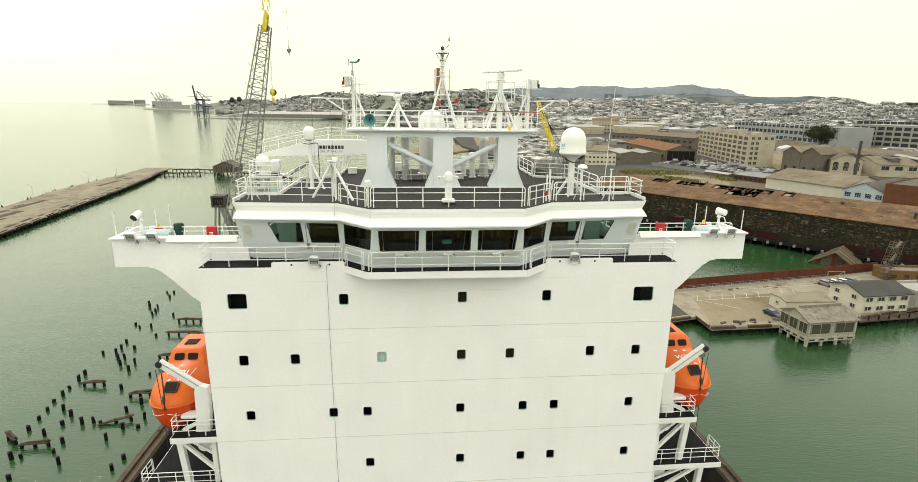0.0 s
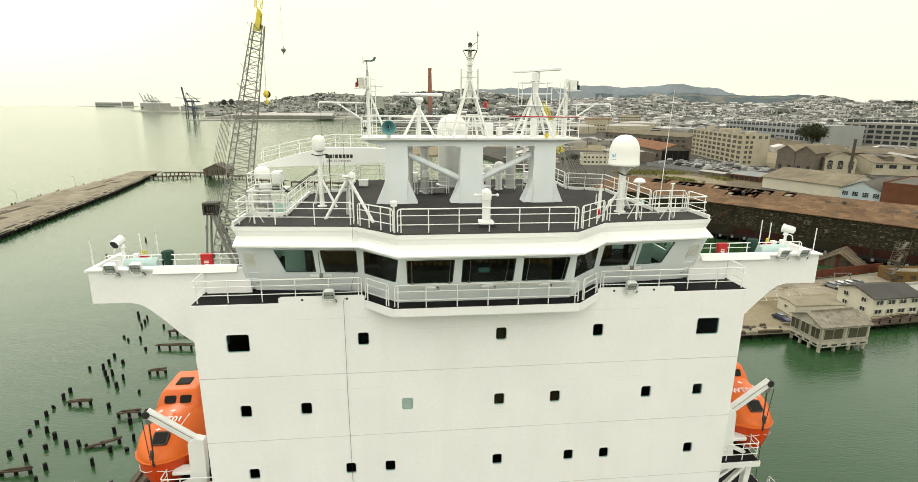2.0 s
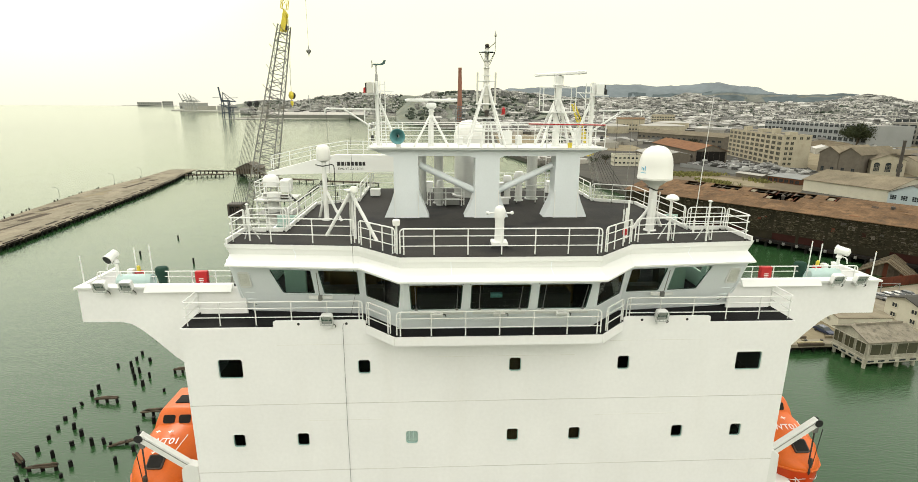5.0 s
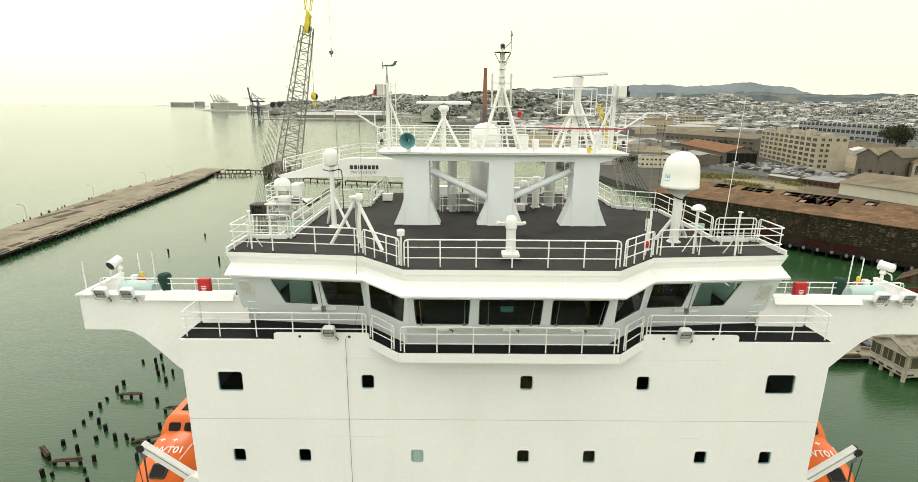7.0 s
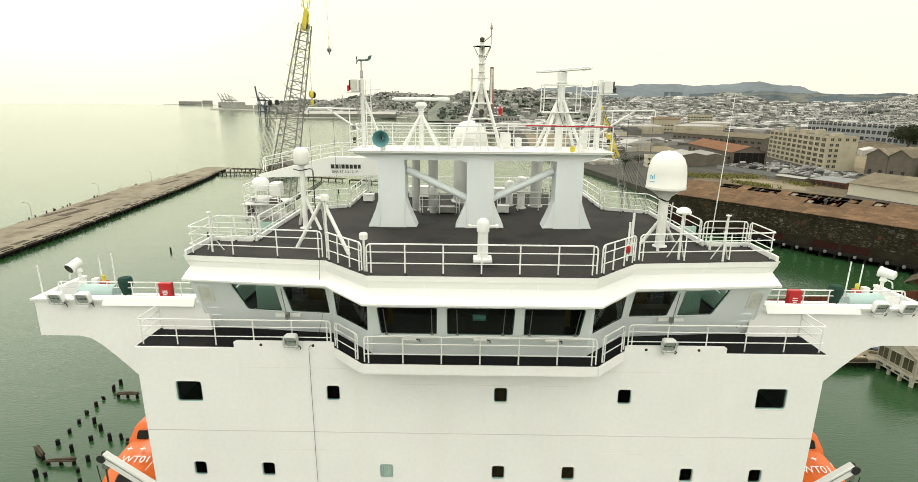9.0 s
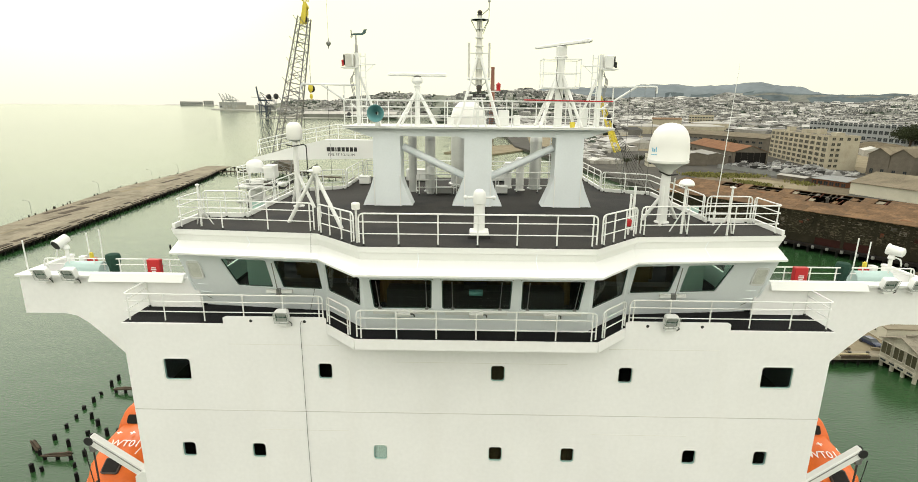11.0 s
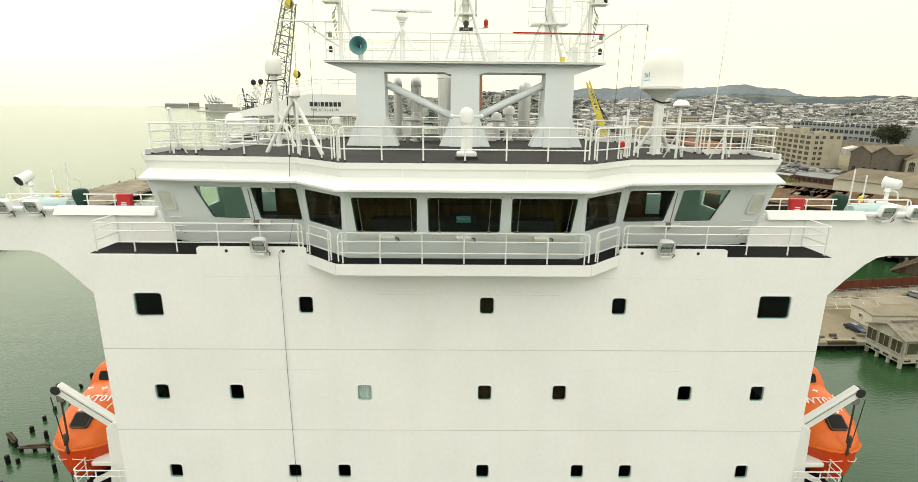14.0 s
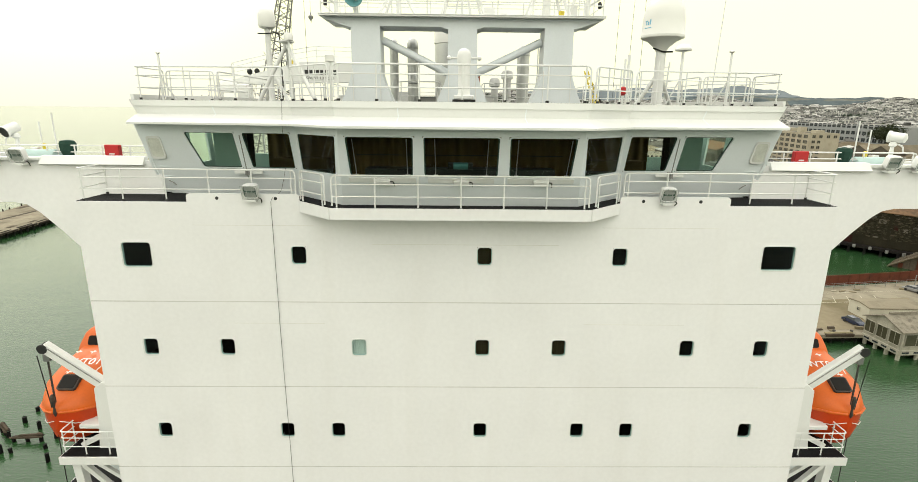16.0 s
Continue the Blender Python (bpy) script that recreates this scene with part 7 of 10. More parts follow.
for x, z in ((-35.9, 52.0), (-34.6, 52.1)):
    bm = fresh()
    lathe(bm, [(0, -0.2), (0.42, -0.2), (0.5, -0.1), (0.5, 0.1), (0.42, 0.2), (0, 0.2)], (x, 78.4, z), 14, Matrix.Rotation(radians(60), 4, "Z") @ Matrix.Rotation(radians(90), 4, "X"))
    part("guide_sheave", bm, BLACK_PAINT, crane)
for k in range(8):
    bm = fresh()
    tube(bm, (-36.1 + 0.2 * k, 79.2, 51.8), (-41.4 + 0.34 * k, 79.6, 33.0), 0.03, 4)
    part("topping_wire", bm, ROPE, crane)
for a, b in (((-28.5, 79.6, 66.5), (-28.65, 79.6, 54.2)), ((-28.2, 79.6, 66.5), (-28.6, 79.6, 54.2)), ((-25.0, 79.6, 90), (-25.0, 79.6, 62))):
    bm = fresh()
    tube(bm, a, b, 0.02, 4)
    part("hoist_wire", bm, ROPE, crane)
for x, z, k in ((-28.65, 53.5, 0.62), (-28.6, 52.1, 0.42)):
    bm = fresh()
    lathe(bm, [(0.2 * k, 1.2 * k), (0.6 * k, 0.9 * k), (0.7 * k, 0.2 * k), (0.6 * k, -0.5 * k), (0.25 * k, -0.9 * k), (0.1 * k, -1.3 * k)], (x, 79.6, z), 12)
    part("hook_block", bm, YELLOW, crane, "yellow hook block", smooth=True)
bm = fresh()
lathe(bm, [(0, -0.1), (0.62, -0.1), (0.66, 0), (0.62, 0.1), (0, 0.1)], (-28.65, 80.2, 53.5), 18, Matrix.Rotation(radians(90), 4, "X"))
part("hook_sheave", bm, BLACK_PAINT, crane)
bm = fresh()
lathe(bm, [(0.05, 0.9), (0.12, 0.4), (0.42, 0.2), (0.42, -0.1), (0.1, -0.5), (0.05, -0.9)], (-25.0, 79.6, 61.2), 12)
part("ball_hook", bm, GREY_METAL, crane, smooth=True)
# its gantry and barge
for a, b, w in (((-41.2, 79, 31.6), (-44.6, 79, 1), 0.3), ((-41.2, 81, 31.6), (-44.6, 83, 1), 0.3), ((-40.3, 79, 31.6), (-36.4, 79, 18), 0.55), ((-40.3, 81, 31.6), (-36.4, 82, 18), 0.55), ((-36.4, 79, 18), (-36, 79, 1), 0.5), ((-36.4, 82, 18), (-36, 83, 1), 0.5), ((-39.6, 79, 29.4), (-38.6, 82, 26), 0.25), ((-38.6, 79, 26), (-37.6, 82, 22.4), 0.25)):
    bm = fresh()
    beam_between(bm, a, b, w, w)
    part("gantry_leg", bm, CRANE_STEEL, crane)
for x0, x1, z0, z1 in ((-41.9, -41.55, 31.2, 33.5), (-39.55, -39.2, 31.2, 33.5), (-41.54, -39.56, 33.1, 33.5), (-41.54, -39.56, 31.2, 31.5)):
    bm = fresh()
    box(bm, x0, x1, 78.6, 81.4, z0, z1)
    part("head_cheek", bm, DARK_METAL, crane)
for k in range(4):
    bm = fresh()
    lathe(bm, [(0, -0.12), (0.75, -0.12), (0.75, 0.12), (0, 0.12)], (-41.1 + 0.4 * k, 79.6, 32.2), 14, Matrix.Rotation(radians(90), 4, "Y"))
    part("gantry_sheave", bm, DARK_METAL, crane)
for k in range(12):
    bm = fresh()
    f = k / 11
    a = V((-39.2, 79, 33.2)).lerp(V((-35.4, 79, 20)), f)
    tube(bm, a, a + V((1.1 + 0.4 * f, 0, -0.5 + 1.2 * (k % 2))), 0.1, 5)
    part("head_lacing", bm, CRANE_STEEL, crane)
bm = fresh()
tube(bm, (-38.3, 79, 33.4), (-34.2, 79, 21), 0.16, 6)
part("back_stay", bm, CRANE_STEEL, crane)
bm = fresh()
box(bm, -41, -24, 77, 92, -0.8, 1.6)
part("barge", bm, DARK_METAL, crane)

boom = thing("yellow_crane", (34, 72, 0), "far lattice crane boom with a yellow tip", "crane")
lattice_boom(boom, (31.5, 72, 22), (25.2, 72, 43.5), 1.2, 0.9, 14, 0.05, CRANE_STEEL)
lattice_boom(boom, (25.2, 72, 43.5), (21.6, 72, 52.4), 0.95, 0.5, 9, 0.07, YELLOW)
bm = fresh()
beam_between(bm, (24.6, 71.9, 45.0), (23.6, 71.9, 47.4), 0.5, 0.45)
part("tip_plate", bm, YELLOW, boom)
for k in range(6):
    bm = fresh()
    tube(bm, (22.4 + 0.1 * k, 72, 50.5), (39 - 1.2 * k, 73, 28), 0.03, 4)
    part("pendant_wire", bm, ROPE, boom)
bm = fresh()
box(bm, 28, 42, 66, 78, 0, 22)
part("machinery_house", bm, DARK_METAL, boom)

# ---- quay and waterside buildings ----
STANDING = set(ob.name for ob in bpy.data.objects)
quay = thing("quay", (90, 90, 0), "low weathered concrete quay with painted bays", "quay", kind="structure")
QUAY = [(50, 78.5), (64.5, 81.8), (64.4, 75.3), (82, 75.8), (104, 79.0), (124, 84), (175, 92), (175, 121), (119, 109), (69.6, 100), (50, 96)]
bm = fresh()
prism(bm, QUAY, 3.3, 4.0)
part("quay_slab", bm, material("sandy_worn_concrete", (0.255, 0.228, 0.17), 0.88, vary=0.16, scale=0.15, fine=2.5, bump=0.2, stain=(0.13, 0.112, 0.08), amount=0.7), quay)
# dark block added behind the quay piles, in place of the shade there
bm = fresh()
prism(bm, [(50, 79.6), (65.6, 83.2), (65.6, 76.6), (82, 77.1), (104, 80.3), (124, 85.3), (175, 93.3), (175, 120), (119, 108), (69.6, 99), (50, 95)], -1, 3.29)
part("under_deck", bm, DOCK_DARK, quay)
bm = fresh()
prism(bm, [(66, 78), (81, 78.2), (100, 84), (108, 97), (70, 94)], 4.004, 4.012)
part("worn_paving", bm, GRAVEL, quay)
bm = fresh()
prism(bm, [(51, 80), (63, 83), (63, 90), (51, 88)], 4.004, 4.014)
part("dark_ramp", bm, ASPHALT, quay)
PALE_KERB = material("sun_bleached_kerb", (0.31, 0.265, 0.165), 0.9, vary=0.3, scale=0.6, fine=4, pieces=0.3)
edge = [(50, 78.5, 0), (64.5, 81.8, 0), (64.4, 75.3, 0), (82, 75.8, 0), (104, 79, 0), (124, 84, 0), (175, 92, 0)]
for p, d in along(edge, 2.4):
    shared("timber_post", PILE_MESH, Matrix.Translation((p.x + 0.2, p.y + 0.35, 2.9)) @ Matrix.Diagonal((1.3, 1.3, 2.4, 1)), quay)
for p, d in along(edge, 6.0):
    bm = fresh()
    beam_between(bm, p + V((0, 0.05, 3.9)), p + d * 5.7 + V((0, 0.05, 3.9)), 0.5, 0.55)
    part("fender_timber", bm, TIMBER, quay)
    bm = fresh()
    beam_between(bm, p + V((0, 0.4, 4.3)), p + d * 5.6 + V((0, 0.4, 4.3)), 0.3, 0.25)
    part("kerb_timber", bm, PALE_KERB, quay)
PALE_LINE = material("worn_road_paint", (0.42, 0.39, 0.30), 0.85, vary=0.3, scale=0.8, stain=(0.11, 0.095, 0.065), amount=0.8)
for k in range(9):
    bm = fresh()
    x = 70 + k * 3.6
    beam_between(bm, (x, 91.5 + k * 0.35, 4.02), (x + 2.2, 95.5 + k * 0.4, 4.02), 0.16, 0.012)
    part("bay_line", bm, PALE_LINE, quay)
for a, b in (((70, 92), (104, 95)), ((68, 97.6), (112, 102)), ((78, 86), (71, 92))):
    bm = fresh()
    beam_between(bm, (*a, 4.024), (*b, 4.024), 0.22, 0.012)
    part("bay_line", bm, PALE_LINE, quay)

fence = thing("sheet_fence", (95, 104, 4), "long rust-red sheet piling fence along the quay", "fence")
for p, d in along([(50, 97.5, 0), (69.6, 100.8, 0), (119, 109.8, 0), (140, 114, 0)], 3.0):
    bm = fresh()
    beam_between(bm, p + V((0, 0, 5.3)), p + d * 2.97 + V((0, 0, 5.3 + rnd.uniform(-0.05, 0.05))), 0.2, 2.7)
    part("sheet", bm, RUST, fence)
fence = thing("wire_fence", (95, 101, 4), "pale post and wire fence along the quay road", "fence")
for p, d in along([(70, 98.8, 0), (118, 106.4, 0)], 3.0):
    bm = fresh()
    tube(bm, p + V((0, 0, 4)), p + V((0, 0, 5.5)), 0.05, 5)
    part("post", bm, GREY_METAL, fence)
for z in (4.6, 5.1, 5.5):
    bm = fresh()
    tube(bm, (70, 98.8, z), (118, 106.4, z), 0.03, 4)
    part("wire", bm, GREY_METAL, fence)
for k in range(22):
    bm = fresh()
    if k < 12:
        p = V((64.8, 76.0, 4.05)).lerp(V((103, 80.2, 4.05)), rnd.random()) + V((0, rnd.uniform(0, 1.2), 0))
        mat, l = rnd.choice((TIMBER, BARK, GRAVEL)), rnd.uniform(0.6, 2.6)
    else:
        p = V((70, 97.4, 4.05)).lerp(V((114, 103.6, 4.05)), rnd.random()) + V((0, rnd.uniform(-0.4, 0.6), 0))
        mat, l = rnd.choice((PALE_KERB, PALE_LINE, GRAVEL)), rnd.uniform(0.8, 2.0)
    a = rnd.uniform(-0.4, 0.5)
    h = rnd.uniform(0.12, 0.6)
    beam_between(bm, p + V((0, 0, h / 2)), p + V((l * math.cos(a), l * math.sin(a), h / 2)), rnd.uniform(0.25, 0.6), h)
    single("timber_baulk" if k < 12 else "road_block", bm, mat, "loose weathered timber lying on the quay edge" if k < 12 else "low pale block standing along the quay road", "timber" if k < 12 else "block", "quay timbers" if k < 12 else "road blocks")
gate = thing("wire_gate", (115, 104, 4), "tall grey wire gate at the end of the quay", "gate")
for a, b, r in (((115.1, 103.7, 4), (115.1, 103.7, 7.4), 0.1), ((121, 104.6, 4), (121, 104.6, 7.0), 0.1), ((115.1, 103.7, 7.3), (121, 104.6, 6.9), 0.07), ((115.1, 103.7, 4.4), (121, 104.6, 4.4), 0.07), ((115.1, 103.7, 4.4), (121, 104.6, 6.9), 0.05)):
    bm = fresh()
    tube(bm, a, b, r, 6)
    part("gate_bar", bm, GREY_METAL, gate)
# bollards and timber props along the edge
for x in (72, 75.5, 79):
    bm = fresh()
    lathe(bm, [(0.3, 0), (0.22, 0.1), (0.2, 0.4), (0.32, 0.45), (0.3, 0.6), (0.02, 0.65)], (x, 76.6, 4.0), 12)
    single("bollard", bm, DARK_METAL, "rusty iron bollard on the quay edge", "bollard", "bollards", smooth=True)


def far_window(w, h, bars=(1, 1), depth=0.18, frame=None, pane=None):
    """The meshes of a window: a projecting frame, its glazing bars and a recessed dark pane."""
    f = 0.08 * min(max(1.0, w / 2), 1.5)
    frame = frame or CREAM_WALL
    rect = lambda k, y: [V((x * (w / 2 - k), y, z * (h / 2 - k))) for x, z in ((-1, -1), (1, -1), (1, 1), (-1, 1))]
    bm = fresh()
    loft(bm, [rect(0, 0.02), rect(0, -depth), rect(f, -depth), rect(f, 0.02)], cap=False)
    out = [("window", mesh_of(bm, "window", frame))]
    bm = fresh()
    box(bm, -w / 2 + f * 0.9, w / 2 - f * 0.9, -0.03, 0.01, -h / 2 + f * 0.9, h / 2 - f * 0.9)
    out.append(("pane", mesh_of(bm, "pane", pane or WINDOW_DARK)))
    for i in range(1, bars[0]):
        x = -w / 2 + w * i / bars[0]
        bm = fresh()
        box(bm, x - f * 0.3, x + f * 0.3, -depth * 0.7, 0.0, -h / 2 + f, h / 2 - f)
        out.append(("glazing_bar", mesh_of(bm, "glazing_bar", frame)))
    for i in range(1, bars[1]):
        z = -h / 2 + h * i / bars[1]
        bm = fresh()
        box(bm, -w / 2 + f, w / 2 - f, -depth * 0.6, 0.0, z - f * 0.3, z + f * 0.3)
        out.append(("glazing_bar", mesh_of(bm, "glazing_bar", frame)))
    return out


def set_window(pieces, m, parent):
    """Hang a window's frame on its building, and the pane and bars on the frame."""
    top = shared("window", pieces[0][1], m, parent)
    for name, me in pieces[1:]:
        shared(name, me, m, top)


def building(name, label, o, ang, L, D, z0, H, wall, roof, shape="flat", rise=2.5, windows=(), category="building", over=0.5, frame=None, roof_label="", bars=(2, 1), group="", pane=None):
    """A house on its own frame: x along the front, y to the back. windows: (face, rows, columns, width, height, first sill, storey)."""
    m = Matrix.Translation((o[0], o[1], 0)) @ Matrix.Rotation(radians(ang), 4, "Z")
    t = thing(name, (o[0], o[1], z0), label, category, group)
    bm = fresh()
    if shape == "flat":
        box(bm, 0, L, 0, D, z0, z0 + H, m)
    elif shape == "gable_x":
        loft(bm, [[m @ V((x, y, z)) for y, z in ((0, z0), (D, z0), (D, z0 + H), (D / 2, z0 + H + rise), (0, z0 + H))] for x in (0, L)])
    else:
        loft(bm, [[m @ V((x, y, z)) for x, z in ((0, z0), (L, z0), (L, z0 + H), (L / 2, z0 + H + rise), (0, z0 + H))] for y in (0, D)])
    part("wall", bm, wall, t)
    th = 0.25
    if shape == "flat":
        bm = fresh()
        box(bm, 0.4, L - 0.4, 0.4, D - 0.4, z0 + H + 0.01, z0 + H + 0.12, m)
        part("roof", bm, roof, t)
        for x0, x1, y0, y1 in ((-0.1, L + 0.1, -0.1, 0.38), (-0.1, L + 0.1, D - 0.38, D + 0.1), (-0.1, 0.38, 0.39, D - 0.39), (L - 0.38, L + 0.1, 0.39, D - 0.39)):
            bm = fresh()
            box(bm, x0, x1, y0, y1, z0 + H + 0.005, z0 + H + 0.7, m)
            part("parapet", bm, wall, t)
    else:
        W = D if shape == "gable_x" else L
        E = L if shape == "gable_x" else D
        sl = rise / (W / 2)
        for s in (0, 1):
            a, b = ((-over, H - over * sl), (W / 2, H + rise)) if not s else ((W / 2, H + rise), (W + over, H - over * sl))
            q = [(a[0], a[1] + 0.02), (b[0], b[1] + 0.02), (b[0], b[1] + th), (a[0], a[1] + th)]
            bm = fresh()
            if shape == "gable_x":
                loft(bm, [[m @ V((e, y, z0 + z)) for y, z in q] for e in (-over, E + over)])
            else:
                loft(bm, [[m @ V((x, e, z0 + z)) for x, z in q] for e in (-over, E + over)])
            part("roof_slope", bm, roof, t, roof_label)
    meshes = {}
    for face, rows, cols, w, h, sill, storey in windows:
        if (w, h) not in meshes:
            meshes[w, h] = far_window(w, h, bars, frame=frame or wall, pane=pane)
        span = L if face in ("front", "back") else D
        for r in range(rows):
            for c in range(cols):
                u = span * (c + 0.5) / cols
                z = z0 + sill + h / 2 + r * storey
                loc = {"front": ((u, -0.02), 0), "right": ((L + 0.02, u), 90), "left": ((-0.02, D - u), -90), "back": ((L - u, D + 0.02), 180)}[face]
                set_window(meshes[w, h], m @ Matrix.Translation((loc[0][0], loc[0][1], z)) @ Matrix.Rotation(radians(loc[1]), 4, "Z"), t)
    return t, m


# boat house on stilts over the water
OLD_ROOF = material("flaking_old_shingles", (0.20, 0.18, 0.14), 0.9, vary=0.35, scale=0.5, fine=5, bump=0.3, stain=(0.055, 0.05, 0.04), amount=0.7)
OLD_CREAM = material("grimy_cream_boards", (0.34, 0.32, 0.26), 0.85, vary=0.2, scale=0.5, fine=4, stain=(0.15, 0.13, 0.1), amount=0.6, streak=1.0)
OLIVE_PANE = material("grimy_olive_glass", (0.045, 0.043, 0.024), 0.35, vary=0.4, scale=0.6, fine=4)
t, m = building("boat_house", "weathered grey-white boat house on concrete stilts", (85.3, 72.5), 4.5, 12.2, 8.3, 2.2, 3.7, OLD_CREAM, OLD_ROOF, "gable_x", 1.7,
                (("front", 1, 2, 5.0, 2.6, 0.7, 3), ("left", 1, 3, 2.4, 2.6, 0.7, 3)), over=0.45, frame=OLD_CREAM, bars=(2, 1), pane=OLIVE_PANE)
for i in range(4):
    for j in range(4):
        bm = fresh()
        p = m @ V((0.4 + i * 3.8, 0.4 + j * 2.5, 0))
        tube(bm, (p.x, p.y, -1.5), (p.x, p.y, 1.5), 0.36, 10)
        part("stilt", bm, OLD_CREAM, t, smooth=True)
bm = fresh()
box(bm, -0.15, 12.35, -0.15, 8.45, 1.2, 2.19, m)
fl = part("floor_beam", bm, OLD_CREAM, t)
for face in range(2):
    for k in range(5 if face == 0 else 4):
        bm = fresh()
        if face == 0:
            x = 1.2 + k * 2.45
            box(bm, x - 0.7, x + 0.7, -0.21, -0.15, 1.5, 1.85, m)
        else:
            y = 1.1 + k * 2.0
            box(bm, -0.21, -0.15, y - 0.6, y + 0.6, 1.5, 1.85, m)
        part("vent_slot", bm, WINDOW_DARK, fl)
bm = fresh()
box(bm, 0.6, 11.6, 4.0, 4.3, 7.95, 8.3, m)
part("ridge_vent", bm, OLD_ROOF, t)
for k in range(3):
    bm = fresh()
    x = 0.15 + k * 5.95
    box(bm, x - 0.2, x + 0.2, -0.12, -0.02, 2.2, 5.85, m)
    part("corner_post", bm, OLD_CREAM, t)
# link roof behind
building("flat_annexe", "low annexe with a tan felt roof", (87.0, 82.6), -2, 12, 6.0, 4.0, 2.7, CREAM_WALL, CONCRETE, "gable_x", 0.35, (("left", 1, 1, 0.9, 0.9, 1.2, 3),), over=0.15)
# white two-storey house
building("waterside_house", "white two-storey waterside house with grey shingles", (105.6, 81.3), 4, 13.0, 9.6, 4.0, 4.5, CREAM_WALL, DARK_ROOF, "gable_x", 1.5,
         (("front", 2, 4, 2.0, 1.15, 0.6, 2.25), ("left", 2, 2, 1.4, 1.15, 0.6, 2.25)), "house", 0.6, frame=CREAM_WALL)
t = thing("timber_walkway", (106, 79, 0), "timber walkway on piles before the house", "walkway", kind="structure")
for k in range(12):
    bm = fresh()
    p = V((101.5 + k * 2.9, 78.4 + k * 0.3, 3.6))
    beam_between(bm, p, p + V((2.8, 0.3, 0)), 2.6, 0.3)
    part("plank_bay", bm, TIMBER, t)
    shared("timber_post", PILE_MESH, Matrix.Translation((p.x, p.y - 1.0, 4.9)) @ Matrix.Diagonal((0.8, 0.8, 3.6, 1)), t)
    bm = fresh()
    beam_between(bm, p + V((0, -1.2, 1.1)), p + V((2.8, -0.9, 1.1)), 0.1, 0.12)
    part("hand_rail", bm, TIMBER, t)
building("boxy_shed", "small pale shed behind the house", (122.5, 84), 4, 9, 8, 4, 3.6, WHITE_ROOF, WHITE_ROOF, "flat", windows=(("front", 1, 2, 1.0, 1.0, 1.2, 3),))
building("ochre_cabin", "ochre cabin with a flat pale roof", (133.6, 103.7), -8, 14, 6, 4, 2.6, material("ochre_boards", (0.13, 0.08, 0.03), 0.85, vary=0.2), OLD_ROOF, "flat", windows=(("front", 1, 4, 1.5, 1.2, 1.0, 3),), category="cabin")
# collapsed house in the water
WRECK_PLANK = material("rotten_roof_planks", (0.155, 0.125, 0.08), 0.9, vary=0.4, scale=0.4, fine=3, bump=0.4, stain=(0.07, 0.05, 0.03), amount=0.8, stretch=(0.4, 2.0, 1))
t, m = building("collapsed_house", "half-sunken collapsed timber house with a plank roof", (136.6, 136.0), -50, 13, 21, -1.2, 1.6, TIMBER, WRECK_PLANK, "gable_y", 4.4, (), "house", 1.0)
for k in range(9):
    bm = fresh()
    x = 0.2 + k * 1.42
    box(bm, x, x + 1.1, -0.14, -0.04, -0.5, 0.2 + 4.2 * (1 - abs(x + 0.5 - 6.5) / 6.5), m)
    part("board", bm, rnd.choice((TIMBER, RUST, BARK)), t)
for k in range(14):
    for s_ in (0, 1):
        bm = fresh()
        y = -0.9 + k * 1.6
        x0, x1 = (-0.9, 6.3) if not s_ else (6.7, 13.9)
        z = lambda x: 0.4 + 4.4 * (1 - abs(x - 6.5) / 6.5) + 0.28
        beam_between(bm, m @ V((x0, y, z(x0))), m @ V((x1, y + rnd.uniform(-0.3, 0.3), z(x1))), rnd.uniform(0.2, 0.5), 0.12)
        part("roof_plank", bm, rnd.choice((TIMBER, GREY_WALL, OLD_ROOF, BARK)), t)


def car(o, ang, paint, label, z=4.0, group="parked cars"):
    m = Matrix.Translation((o[0], o[1], z)) @ Matrix.Rotation(radians(ang), 4, "Z")
    t = thing("car", (o[0], o[1], z), label, "car", group)
    bm = fresh()
    prof = [(-2.2, 0.32), (-2.25, 0.75), (-1.7, 0.92), (-0.9, 1.0), (0.9, 0.98), (1.9, 0.85), (2.2, 0.65), (2.2, 0.32)]
    loft(bm, [[m @ V((x, y * k, z * (1 if abs(y) < 0.85 else 0.97))) for x, z in prof] for y, k in ((-0.88, 1), (-0.8, 1), (0.8, 1), (0.88, 1))])
    body = part("body", bm, paint, t, smooth=True)
    bm = fresh()
    loft(bm, [[m @ V((x, y, z)) for x, y in ((x0, -w), (x1, -w), (x1, w), (x0, w))] for x0, x1, w, z in ((-1.75, 1.15, 0.8, 0.93), (-1.25, 0.45, 0.66, 1.38))])
    part("cabin_glass", bm, WINDOW_DARK, body)
    bm = fresh()
    box(bm, -1.2, 0.4, -0.64, 0.64, 1.375, 1.43, m)
    part("roof", bevelled(bm, 0.03), paint, body)
    for x in (-1.35, 1.35):
        for y in (-0.88, 0.88):
            bm = fresh()
            lathe(bm, [(0.0, -0.1), (0.32, -0.1), (0.32, 0.1), (0.0, 0.1)], m @ V((x, y, 0.32)), 12, m.to_3x3().to_4x4() @ Matrix.Rotation(radians(90), 4, "X"))
            part("wheel", bm, RUBBER, t)
    return t


car((83.0, 81.2), -82, CAR_BLUE, "dark blue saloon car parked on the quay")
